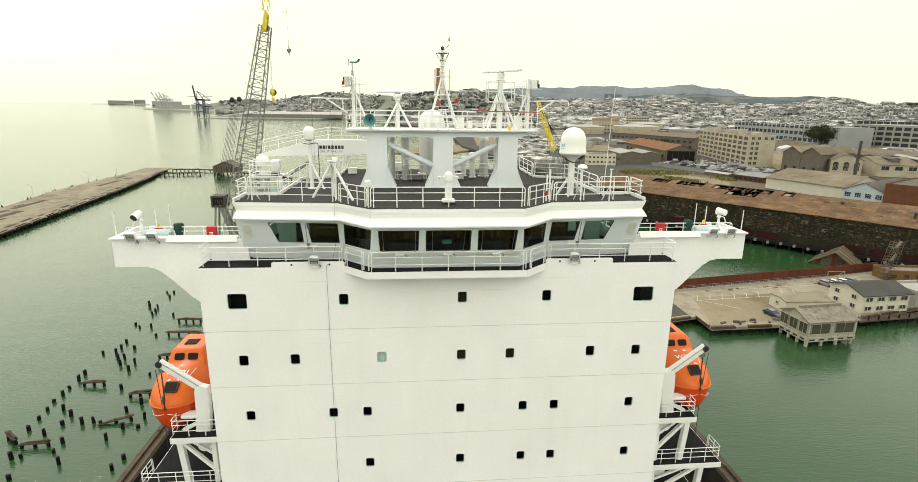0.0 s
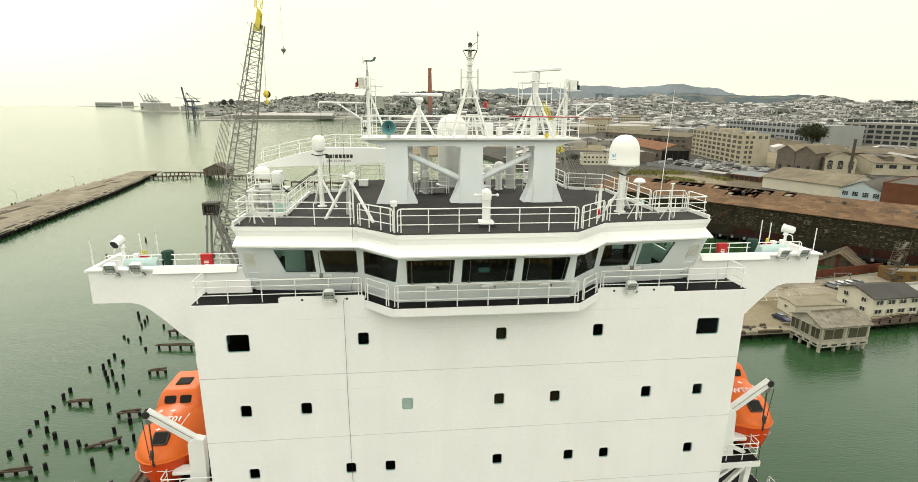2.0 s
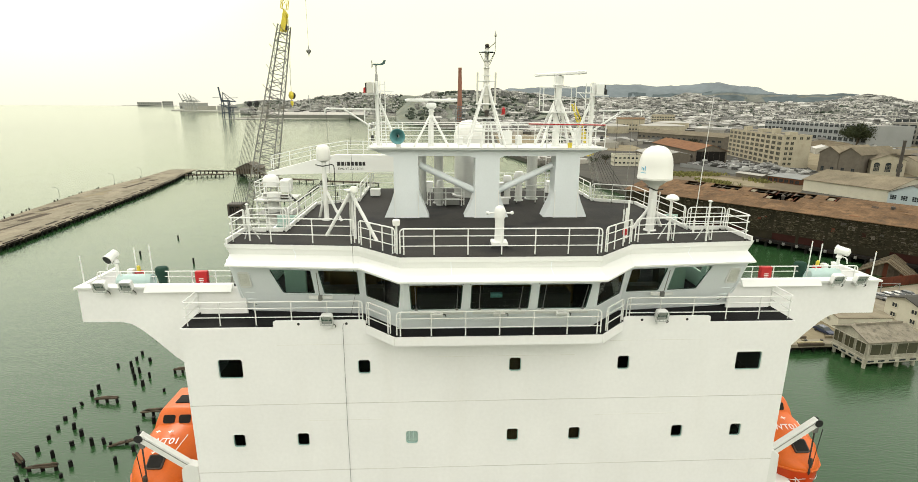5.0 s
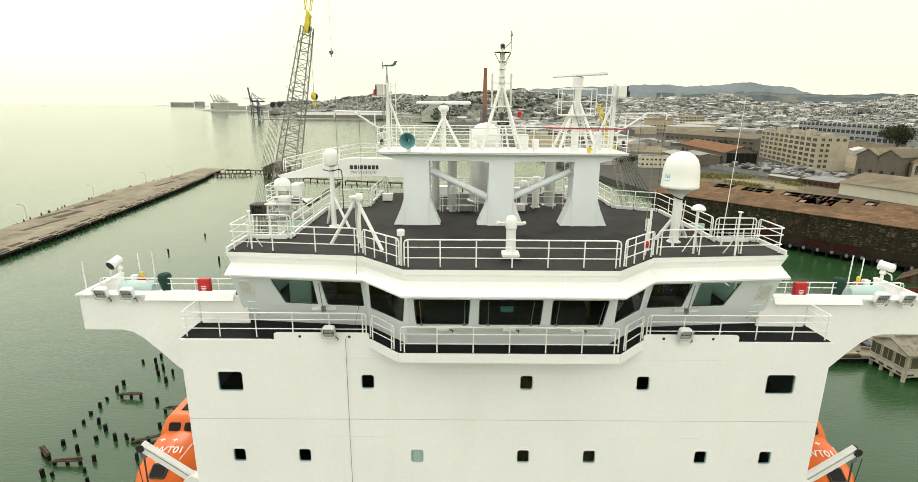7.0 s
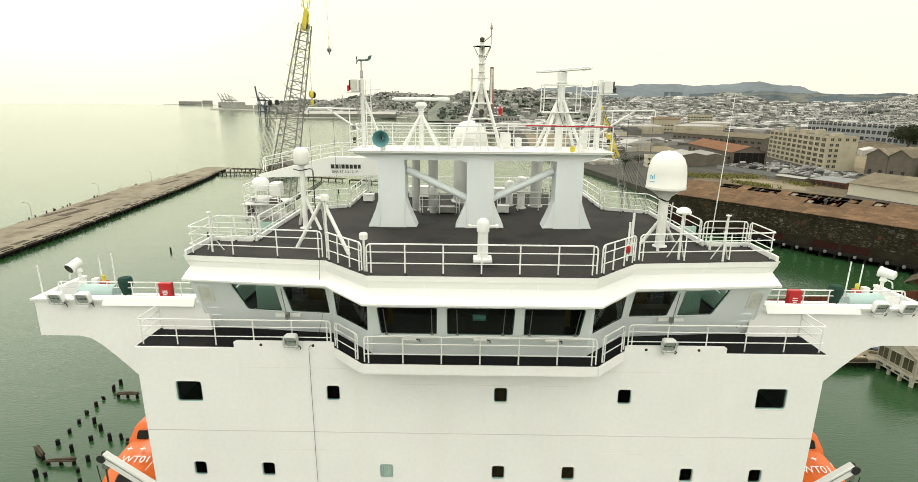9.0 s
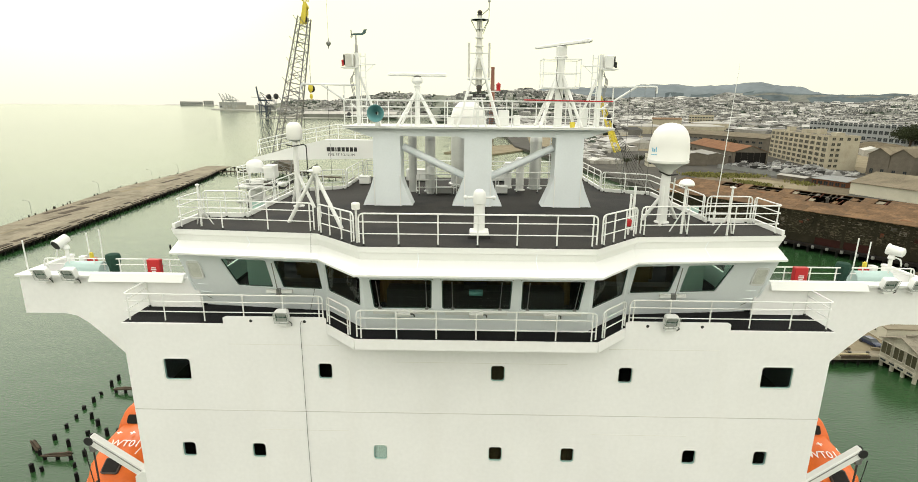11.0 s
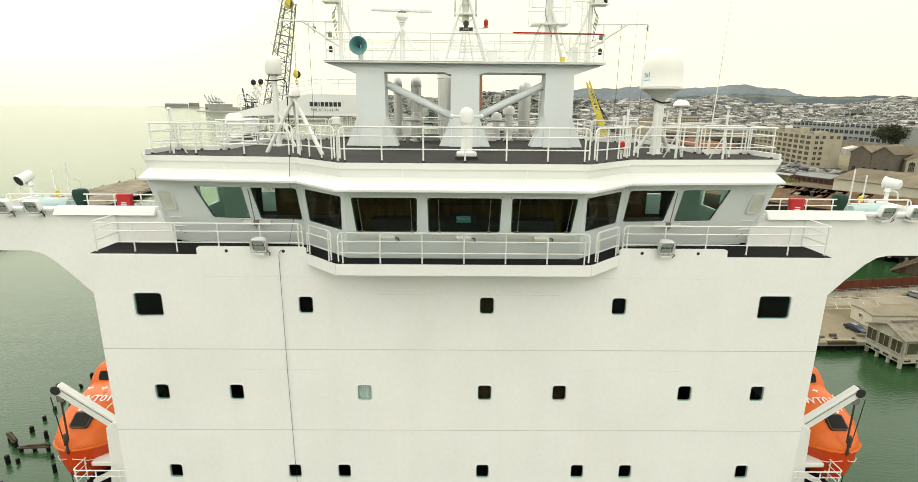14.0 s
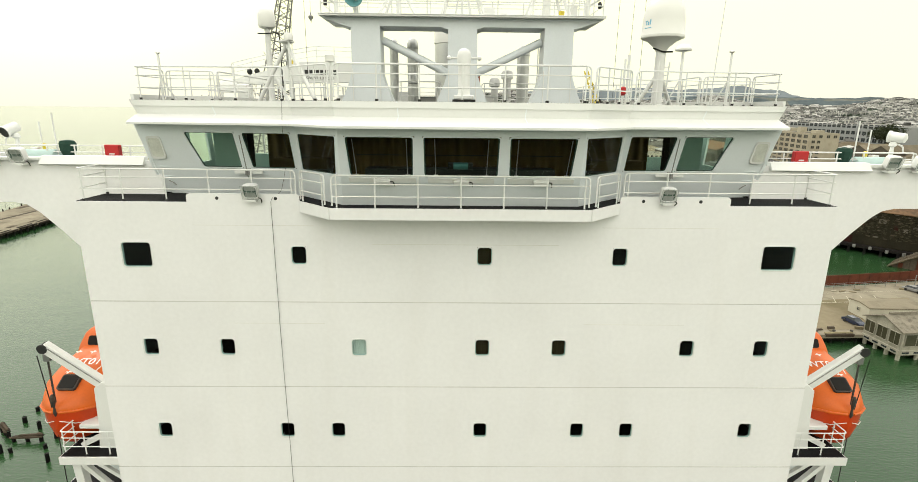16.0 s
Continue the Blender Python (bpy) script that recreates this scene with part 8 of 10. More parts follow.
CAR_WHITE = material("white_car_paint", (0.7, 0.69, 0.65), 0.3, vary=0.03, coat=0.5)
CAR_GREY = material("grey_car_paint", (0.25, 0.25, 0.25), 0.3, 0.3, vary=0.05, coat=0.5)
for k in range(4):
    car((113 + k * 3.0, 101.2 + k * 0.5), -70, CAR_WHITE if k % 3 else CAR_GREY, "white car parked by the fence" if k % 3 else "grey car parked by the fence")

# lower the quay group by scaling it about the camera's start, keeping that view
CAMERA_START = V((-1.8, -27.4, 51.2))
LOW = Matrix.Translation(CAMERA_START) @ Matrix.Scale(1.045, 4) @ Matrix.Translation(-CAMERA_START)
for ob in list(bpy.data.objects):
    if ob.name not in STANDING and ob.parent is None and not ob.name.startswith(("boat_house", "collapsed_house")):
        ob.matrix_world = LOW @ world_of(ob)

# ---- derelict pier shed ----
A, B = V((88, 219, 0)), V((232, 36, 0))
sd = (B - A).normalized()
sn = V((-sd.y, sd.x, 0))
if sn.x < 0:
    sn = -sn
SL = (B - A).length
shed = thing("pier_shed", A, "long derelict masonry pier shed with a rust-brown holed roof", "pier shed")
P = lambda u, n, z: A + sd * u + sn * n + V((0, 0, z))
# the wall in courses of patched panels with door bays
rnd = random.Random(21)
bay = 9.0
nb = int(SL / bay)
DARK_RED = material("dark_red_doors", (0.028, 0.009, 0.007), 0.8, vary=0.3, scale=0.5, fine=4)
for i in range(nb):
    u0, u1 = i * bay, (i + 1) * bay
    red = i in (7, 8, 12, 16) or rnd.random() < 0.45
    bm = fresh()
    loft(bm, [[P(u, n, z) for n, z in ((0, 5.4), (0, 14.4), (0.5, 14.4), (0.5, 5.4))] for u in (u0, u1)])
    part("upper_panel", bm, OLD_BRICK, shed)
    bm = fresh()
    loft(bm, [[P(u, n, z) for n, z in ((0.12, 2.8), (0.12, 5.4), (0.5, 5.4), (0.5, 2.8))] for u in (u0 + 0.9, u1)])
    part("door" if red else "lower_panel", bm, DARK_RED if red else OLD_BRICK, shed)
    bm = fresh()
    loft(bm, [[P(u, n, z) for n, z in ((-0.12, 2.6), (-0.12, 14.3), (0.5, 14.3), (0.5, 2.6))] for u in (u0, u0 + 0.9)])
    part("pier", bm, OLD_BRICK, shed)
    for k in range(3):
        if rnd.random() < 0.45:
            a = u0 + 1.6 + k * 2.4
            w, h, z = rnd.uniform(0.8, 2.0), rnd.uniform(0.5, 1.5), rnd.uniform(8.4, 12.2)
            bm = fresh()
            loft(bm, [[P(u, n, zz) for n, zz in ((-0.06, z), (-0.06, z + h), (0.02, z + h), (0.02, z))] for u in (a, a + w)])
            part("patch", bm, rnd.choice((DARK_RED, DARK_METAL, GREY_WALL, RUST, OLD_BRICK)), shed)
# loose stones and boards in the masonry
STONE_MESHES = []
for mat in (OLD_BRICK, GREY_WALL, TIMBER, BARK, OLD_BRICK):
    bm = fresh()
    box(bm, -0.5, 0.5, -0.10, 0.05, -0.18, 0.18)
    STONE_MESHES.append(mesh_of(bm, "stone", mat))
turn = Matrix.Rotation(math.atan2(sd.y, sd.x), 4, "Z")
for i in range(300):
    p = P(rnd.uniform(20, 150), 0, rnd.uniform(5.6, 14.1))
    k = rnd.choices(range(5), (6, 3, 3, 3, 1))[0]
    shared("stone", STONE_MESHES[k], Matrix.Translation(p - sn * 0.02) @ turn @ Matrix.Diagonal((rnd.uniform(0.4, 1.3), 1, rnd.uniform(0.5, 1.1), 1)), shed)
# the mass of small stones beyond
verts, faces = [], []
for i in range(9000):
    u, z = rnd.uniform(0, SL), rnd.uniform(5.5, 14.2)
    w, h, o = rnd.uniform(0.25, 0.8), rnd.uniform(0.14, 0.34), -rnd.uniform(0.02, 0.12)
    k = len(verts)
    for n in (o, 0.05):
        for du, dz in ((0, 0), (w, 0), (w, h), (0, h)):
            verts.append(P(u + du, n, z + dz))
    faces += [(k, k + 1, k + 2, k + 3), (k, k + 1, k + 5, k + 4), (k + 1, k + 2, k + 6, k + 5), (k + 2, k + 3, k + 7, k + 6), (k + 3, k, k + 4, k + 7)]
mesh = bpy.data.meshes.new("rubble_masonry")
mesh.from_pydata(verts, [], faces)
mesh.materials.append(material("rubble_stone", (0.10, 0.088, 0.055), 0.9, vary=0.5, scale=0.25, fine=5, pieces=0.75))
ob = hang(new("rubble_masonry", mesh), shed)
ob["kind"] = "stuff"
# roof sheets, with open bays
ROWS = (-0.8, 5.0, 10.4, 16.4, 22.0)
HOLES = ((19, 27, 3), (31, 42, 3), (47, 72, 3), (53, 68, 2), (74, 78, 3))
ROOF_Z = lambda n: 14.5 + n * 4.0 / 22
nr = int(SL / 4.0)
for i in range(nr + 1):
    u0, u1 = i * 4.0 - 1, min((i + 1) * 4.0 - 1, SL)
    for r in range(4):
        n0, n1 = ROWS[r], ROWS[r + 1]
        if any(a < (u0 + u1) / 2 < b and r == q for a, b, q in HOLES):
            for k in range(2):
                if rnd.random() < 0.25:
                    continue
                bm = fresh()
                u = u0 + 0.8 + k * 2.0 + rnd.uniform(-0.4, 0.4)
                beam_between(bm, P(u, n0, ROOF_Z(n0)), P(u + rnd.uniform(-0.5, 0.5), n1, ROOF_Z(n1) - rnd.choice((0, 0, 1.4))), 0.2, 0.26)
                part("rafter", bm, rnd.choice((BARK, RUST)), shed)
            if rnd.random() < 0.4:
                bm = fresh()
                a, n = rnd.uniform(0.6, 2.2), n0 + rnd.uniform(0, 2)
                loft(bm, [[P(u, n, ROOF_Z(n) - 0.1), P(u + 0.3, n + 2.4, ROOF_Z(n) + rnd.uniform(-0.4, 0.5)), P(u + 0.3, n + 2.4, ROOF_Z(n) + 0.6), P(u, n, ROOF_Z(n))] for u in (u0 + 0.4, u0 + 0.4 + a)])
                part("loose_sheet", bm, rnd.choice((RUST_ROOF, GREY_WALL, CONCRETE)), shed)
            continue
        bm = fresh()
        e = [rnd.uniform(-0.05, 0.05) for _ in range(4)]
        loft(bm, [[P(u, n0, ROOF_Z(n0) + e[c]), P(u, n1, ROOF_Z(n1) + e[c + 1]), P(u, n1, ROOF_Z(n1) + 0.22 + e[c + 1]), P(u, n0, ROOF_Z(n0) + 0.22 + e[c])] for c, u in ((0, u0), (2, u1 - 0.03))])
        part("roof_sheet", bm, RUST_ROOF, shed)
# flat patches and felt on the roof
for i in range(60):
    u, n = rnd.uniform(5, 200), rnd.uniform(0, 15)
    w, d = rnd.uniform(0.6, 3.5), rnd.uniform(0.4, 2.0)
    if any(a - 3 < u < b + 1 and n + d > ROWS[q] - 0.5 for a, b, q in HOLES):
        continue
    bm = fresh()
    loft(bm, [[P(q, n, ROOF_Z(n) + 0.2), P(q, n + d, ROOF_Z(n + d) + 0.2), P(q, n + d, ROOF_Z(n + d) + 0.31), P(q, n, ROOF_Z(n) + 0.31)] for q in (u, u + w)])
    part("roof_patch", bm, rnd.choice((RUST_ROOF, RUST_ROOF, TIMBER, GREY_ROOF, RUST_ORANGE)), shed)
for r in range(2):
    bm = fresh()
    loft(bm, [[P(u, 22 + r * 11, 18.5 - r * 2), P(u, 33 + r * 11, 16.5 - r * 2), P(u, 33 + r * 11, 16.7 - r * 2), P(u, 22 + r * 11, 18.7 - r * 2)] for u in (-1, SL)])
    part("roof_sheet", bm, RUST_ROOF, shed)
bm = fresh()
loft(bm, [[P(u, n, z) for n, z in ((0.55, 2.5), (43.5, 2.5), (43.5, 3.2), (0.55, 3.2))] for u in (0, SL)])
part("shed_floor", bm, DOCK_DARK, shed)
bm = fresh()
loft(bm, [[P(u, n, z) for n, z in ((43, 3.2), (44, 3.2), (44, 14.4), (43, 14.4))] for u in (0, SL)])
part("back_wall", bm, OLD_BRICK, shed)
for u in (0, SL - 0.5):
    bm = fresh()
    loft(bm, [[P(u + e, n, z) for n, z in ((0.55, 3.2), (43, 3.2), (43, 14.3), (22, 18.4), (0.55, 14.4))] for e in (0, 0.5)])
    part("end_wall", bm, OLD_BRICK, shed)
for u, n in ((62, 12), (96, 15), (118, 9)):
    bm = fresh()
    lathe(bm, [(0.5, 0), (0.5, 1.3), (0.8, 1.4), (0.7, 1.9), (0.1, 2.1)], P(u, n, 16.5), 10)
    part("roof_vent", bm, DARK_METAL, shed)
# apron on piles with rubber fenders, near-black for the shaded gap below the wall
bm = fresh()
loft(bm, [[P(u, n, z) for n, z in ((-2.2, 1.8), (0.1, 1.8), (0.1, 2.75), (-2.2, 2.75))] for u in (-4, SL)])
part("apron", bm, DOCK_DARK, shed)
for i in range(int(SL / 4.5)):
    shared("timber_post", PILE_MESH, Matrix.Translation(P(i * 4.5, -2.1, 2.3)) @ Matrix.Diagonal((2, 2, 2.4, 1)), shed)
    bm = fresh()
    lathe(bm, [(0.45, -0.5), (0.5, 0), (0.45, 0.5)], P(i * 4.5 + 1.5, -2.5, 2.0 + rnd.uniform(-0.2, 0.3)), 8)
    part("fender", bm, GREY_METAL, shed)
# scaffold tower at the end of the quay
t = thing("scaffold", (138, 109, 3), "grey scaffold stair tower by the shed", "scaffold")
SCAFFOLD = material("weathered_scaffold_tube", (0.105, 0.088, 0.066), 0.6, 0.2, vary=0.3)
for i in range(6):
    z, s_ = 3 + i * 1.9, i * 0.35
    for a in (0, 1):
        p, q = V((136.8 + s_, 108.4 + a * 2.0, z)), V((140.6 + s_, 109.3 + a * 2.0, z))
        for k in range(3):
            c = p.lerp(q, k / 2)
            bm = fresh()
            tube(bm, c, c + V((0.35, 0, 1.9)), 0.055, 5)
            part("upright", bm, SCAFFOLD, t)
        for h in (0.0, 0.6, 1.1):
            bm = fresh()
            tube(bm, p + V((0.2 * h, 0, h)), q + V((0.2 * h, 0, h)), 0.045, 5)
            part("ledger", bm, SCAFFOLD, t)
        bm = fresh()
        tube(bm, *((p, q + V((0.35, 0, 1.9))) if i % 2 else (q, p + V((0.35, 0, 1.9)))), 0.05, 5)
        part("brace", bm, SCAFFOLD, t)
    bm = fresh()
    x0, x1 = (136.9 + s_, 138.0 + s_) if i % 2 else (139.4 + s_, 140.5 + s_)
    beam_between(bm, (x0, 109.4, z), (x1, 109.7, z), 2.0, 0.1)
    part("scaffold_deck", bm, TIMBER, t)
    bm = fresh()
    beam_between(bm, (138.0 + s_, 108.9, z + (0 if i % 2 else 1.9)), (139.6 + s_, 109.3, z + (1.9 if i % 2 else 0)), 0.8, 0.12)
    part("scaffold_stair", bm, SCAFFOLD, t)

# ---- land, yards and town ----
bm = fresh()
prism(bm, [(118, 252), (262, 78), (330, 20), (1500, -300), (3600, -300), (3600, 2600), (2200, 3900), (-150, 4300), (-900, 4200), (-1150, 3300), (-600, 3000), (-120, 2600), (-60, 1500), (70, 1100), (60, 640), (95, 420)], -2, 3.4)
single("ground", bm, ASPHALT, "flat harbour land with grey yards and roads", "ground", kind="structure")
# dusty strip and yards behind the shed
YARD_DIRT = material("brown_yard_dirt", (0.125, 0.102, 0.068), 0.95, vary=0.35, scale=0.12, fine=1.2, stain=(0.075, 0.062, 0.04), amount=0.7)
WEED = material("dry_yellow_weeds", (0.15, 0.145, 0.05), 0.9, vary=0.4, scale=0.3, pieces=0.5, joined=True)
for i, (o, mat, lab) in enumerate((
        ([(150, 330), (178, 300), (214, 276), (236, 300), (222, 340), (205, 372), (172, 372)], YARD_DIRT, "brown trodden ground behind the shed"),
        ([(177.6, 326.8), (205, 296), (220, 319), (205, 345), (188.5, 356)], GRAVEL, "pale dusty track behind the shed"),
        ([(300, 380), (420, 300), (900, 500), (700, 900), (420, 620)], GRAVEL, "dusty yards between the warehouses"),
        ([(80, 640), (240, 560), (300, 900), (120, 1100)], GRAVEL, "pale sandy yard by the basin"))):
    bm = fresh()
    prism(bm, o, 3.3, 3.44 + 0.03 * i)
    single("yard", bm, mat, lab, "yard", kind="structure")

rnd = random.Random(33)
# dry weeds along the shed's back edge: many blades, one mass
verts, faces = [], []
BEDS = (((163, 364), (186, 360), 1500), ((186, 360), (209, 360), 700), ((190, 312), (182, 330), 330), ((216, 322), (224, 330), 220))
for p, q, count in BEDS:
    for i in range(count):
        c = V((*p, 0)).lerp(V((*q, 0)), rnd.random()) + V((rnd.gauss(0, 3.0), rnd.gauss(0, 5.0), 3.5))
        h, w, a = rnd.uniform(0.5, 1.9), rnd.uniform(0.3, 0.9), rnd.uniform(0, math.pi)
        d = V((math.cos(a), math.sin(a), 0)) * w
        k = len(verts)
        verts += [c - d, c + d, c + d * 0.4 + V((rnd.uniform(-0.4, 0.4), 0, h)), c - d * 0.3 + V((0, rnd.uniform(-0.4, 0.4), h * 0.8))]
        faces.append((k, k + 1, k + 2, k + 3))
mesh = bpy.data.meshes.new("dry_weeds")
mesh.from_pydata(verts, [], faces)
mesh.materials.append(WEED)
tagged(new("dry_weeds", mesh), "yellow-green dry weeds behind the shed", "weeds", kind="stuff")

# yard wall, low store and heaps between the shed and the blocks
t = thing("yard_fence", (211, 403, 3.4), "grey corrugated yard fence round the parked cars", "fence")
line = [V((205, 412, 3.4)), V((210.7, 402.7, 3.4)), V((217.5, 383, 3.4)), V((223.9, 363, 3.4)), V((227.5, 348, 3.4))]
FENCE_GREY = material("grey_fence_sheet", (0.2, 0.205, 0.2), 0.7, vary=0.2, scale=0.2, fine=2)
for a, b in zip(line, line[1:]):
    for k in range(4):
        bm = fresh()
        beam_between(bm, a.lerp(b, k / 4) + V((0, 0, 1.6)), a.lerp(b, (k + 0.97) / 4) + V((0, 0, 1.6)), 0.2, 3.2)
        part("fence_panel", bm, FENCE_GREY, t)
building("low_store", "low store with a blue-grey roof and brown doors", (226.4, 325.8), -68, 22, 26, 3.4, 3.6, BRICK, FENCE_GREY, "gable_x", 1.2, (("front", 1, 6, 2.8, 2.4, 0.3, 3),), "store", 0.6)
building("pale_store", "low store with a pale tin roof", (217, 349), -70, 21, 7, 3.4, 2.8, GREY_WALL, WHITE_ROOF, "gable_x", 0.8, (), "store", 0.4)
rnd = random.Random(12)
for x, y, w, h in ((464, 612, 24, 7), (492, 606, 30, 6), (520, 640, 26, 7), (455, 580, 18, 4), (540, 690, 30, 6)):
    bm = fresh()
    loft(bm, [[V((x + w * k * math.cos(a) * rnd.uniform(0.85, 1.15), y + w * 0.7 * k * math.sin(a) * rnd.uniform(0.85, 1.15), 3.3 + h * f)) for a in (2 * math.pi * i / 14 for i in range(14))] for f, k in ((0, 1), (0.45, 0.75), (0.85, 0.4), (1, 0.1))])
    single("spoil_heap", bm, YARD_DIRT, "brown heap of earth in the yard", "heap", "spoil heaps", smooth=True)
bm = fresh()
prism(bm, [(455, 560), (600, 640), (640, 800), (520, 760)], 3.3, 3.56)
single("yard", bm, GRAVEL, "pale sandy yard beside the blocks", "yard", kind="structure")

# tan six-storey block
BLOCK_PANE = material("dull_block_glass", (0.035, 0.033, 0.024), 0.5, vary=0.4, scale=0.3)
t, m = building("tan_block", "six-storey tan concrete block with rows of windows", (311.3, 529.3), -101, 125, 22, 3.4, 26.5, TAN_WALL, GREY_ROOF, "flat",
                windows=(("front", 6, 11, 7.6, 2.9, 1.2, 4.3),), bars=(3, 1), pane=BLOCK_PANE)
TALL_PANE = far_window(2.6, 2.4, (2, 1), frame=TAN_WALL, pane=BLOCK_PANE)
for r in range(6):
    for y in (3.5, 7.5) if r < 5 else (3.5, 8.5, 14.0, 19.0):
        set_window(TALL_PANE, m @ Matrix.Translation((125.02, y, 3.4 + 3.2 + r * 4.25)) @ Matrix.Rotation(radians(90), 4, "Z"), t)
for x, y, w, h in ((20, 6, 8, 4), (50, 8, 12, 3), (84, 7, 7, 4.5), (108, 8, 9, 2.5)):
    bm = fresh()
    box(bm, x, x + w, y, y + w * 0.7, 30, 30 + h, m)
    part("roof_house", bm, TAN_WALL, t)
# rusty-roofed open shed and its neighbours
# near-black panes, painted as the unlit inside of the open shed
OPEN_DARK = material("unlit_shed_inside", (0.012, 0.011, 0.01), 0.95, vary=0.3)
PLAIN_GREY = material("pale_grey_cladding", (0.24, 0.24, 0.225), 0.85, vary=0.15, scale=0.05, fine=0.5)
PLANK_ROOF = material("weathered_plank_roof", (0.165, 0.14, 0.098), 0.9, vary=0.35, scale=0.1, fine=1.2, stain=(0.1, 0.08, 0.055), amount=0.6, pieces=0.2)
building("rusty_shed", "open shed with an orange rusted roof and brick wall", (242.7, 560.8), -94.7, 116, 29, 3.4, 10.6, GREY_WALL, RUST_ORANGE, "gable_x", 5.2, (("right", 1, 1, 26, 10.0, 0.3, 5), ("front", 1, 9, 5, 3.0, 4.0, 5)), "shed", 1.0, bars=(5, 1), pane=OPEN_DARK)
building("long_warehouse", "long dark timber warehouse with clerestory roof", (292, 735), -71, 150, 45, 3.4, 14, GREY_WALL, PLANK_ROOF, "gable_x", 4, (("front", 2, 16, 5, 2.6, 2.0, 5.5),), "warehouse", 1.0)
building("tall_warehouse", "tall stained tan warehouse with a rusty roof", (373, 1060), -18, 54, 60, 3.4, 25, TAN_WALL, RUST_ROOF, "gable_x", 3, (("front", 2, 9, 3.5, 2.6, 4.0, 8.0),), "warehouse", 1.0)
building("grey_office", "low pale office block with dark windows", (150, 418), -8, 24, 14, 3.4, 9, CREAM_WALL, GREY_ROOF, "flat", windows=(("front", 2, 7, 2.0, 1.6, 2.0, 4.0), ("left", 2, 4, 2.0, 1.6, 2.0, 4.0)))
building("white_roof_hall", "hall with a bright white roof", (188, 470), -96, 40, 20, 3.4, 9, GREY_WALL, WHITE_ROOF, "gable_x", 2.0, (("front", 1, 6, 3, 2.0, 3.0, 4),), "hall", 0.6)
building("white_roof_hall", "hall with a bright white roof", (209, 478), -96, 40, 20, 3.4, 8, GREY_WALL, WHITE_ROOF, "gable_x", 2.0, (("front", 1, 5, 3, 2.0, 3.0, 4),), "hall", 0.6)
# storage tanks
for x, y, r, h, lab in ((435, 985, 42, 15, "wide cream storage tank with a white roof"), (345, 1010, 34, 13, "wide cream storage tank with a white roof"), (505, 1100, 36, 17, "wide cream storage tank with a white roof")):
    t = thing("storage_tank", (x, y, 3.4), lab, "tank", "storage tanks")
    bm = fresh()
    lathe(bm, [(r, 0), (r, h * 0.55), (r * 1.01, h * 0.56), (r * 1.01, h * 0.62), (r, h * 0.63), (r, h)], (x, y, 3.4), 40)
    part("shell", bm, TAN_WALL, t, smooth=True)
    bm = fresh()
    lathe(bm, [(r * 1.01, h), (r * 1.0, h + 0.6), (r * 0.5, h + 3.2), (0.1, h + 4.2)], (x, y, 3.4), 40)
    part("roof", bm, WHITE_ROOF, t, smooth=True)
    bm = fresh()
    bar(bm, [(x - r * 0.6 + 2 * k, y - r * 0.82 - k * 0.05, 3.4 + k * 1.5) for k in range(int(h / 1.5))], 0.5)
    part("stair", bm, GREY_METAL, t)
# cream shed with pale blue gable, brick block
t, m = building("cream_shed", "long cream shed with a brown tin roof and pale blue gable", (222, 285), -70, 46, 42, 3.4, 6.8, CREAM_WALL, PLANK_ROOF, "gable_x", 5.0, (), "shed", 0.8)
building("blue_gable_house", "pale blue gabled workshop front", (237.0, 241.0), -62, 19, 42, 3.4, 6.0, BLUE_WALL, GREY_ROOF, "gable_y", 4.6, (("front", 1, 4, 3.0, 2.6, 2.4, 5),), "workshop", 0.6, bars=(3, 3))
building("brick_block", "plain red-brown brick block with a flat roof", (245, 224), -60, 46, 46, 3.4, 11, BRICK, GREY_ROOF, "flat", windows=(("left", 1, 4, 2.2, 2.4, 5, 4),))
# gabled brown warehouses and arched front
for k in range(2):
    building("gabled_warehouse", "brown corrugated warehouse with a steep gable", (304 + k * 6.0, 384 - k * 13.4), -66, 14.4, 52, 3.4, 15, GREY_WALL, PLANK_ROOF, "gable_y", 4.8, (("front", 1, 2, 2.5, 3.5, 1.0, 5),), "warehouse", 0.8, group="gabled warehouses")
t, m = building("arched_works", "tan works building with arched windows", (325, 357), -24, 21, 80, 3.4, 11.5, TAN_WALL, PLANK_ROOF, "gable_y", 4.5, (("front", 1, 3, 3.8, 5.0, 3.0, 5),), "works", 0.8, bars=(4, 5))
for c in range(3):
    bm = fresh()
    x = 21 * (c + 0.5) / 3
    o = [(x + 1.9 * math.cos(math.pi * i / 8), 11.35 + 1.8 * math.sin(math.pi * i / 8)) for i in range(9)]
    loft(bm, [[m @ V((a, y, b)) for a, b in o] for y in (-0.15, 0.02)])
    part("arch_light", bm, WINDOW_DARK, t)
building("works_hall", "long pale-roofed works hall", (352, 342), -24, 120, 60, 3.4, 9, TAN_WALL, PLANK_ROOF, "gable_x", 4, (("front", 1, 14, 5, 3, 5, 5),), "works", 0.8)
building("works_hall", "long flat-roofed works hall", (372, 400), -24, 160, 40, 3.4, 12, GREY_WALL, PLANK_ROOF, "gable_x", 3, (("front", 1, 16, 5, 3, 6, 5),), "works", 0.8)
WM = Matrix.Translation((352, 342, 0)) @ Matrix.Rotation(radians(-24), 4, "Z")
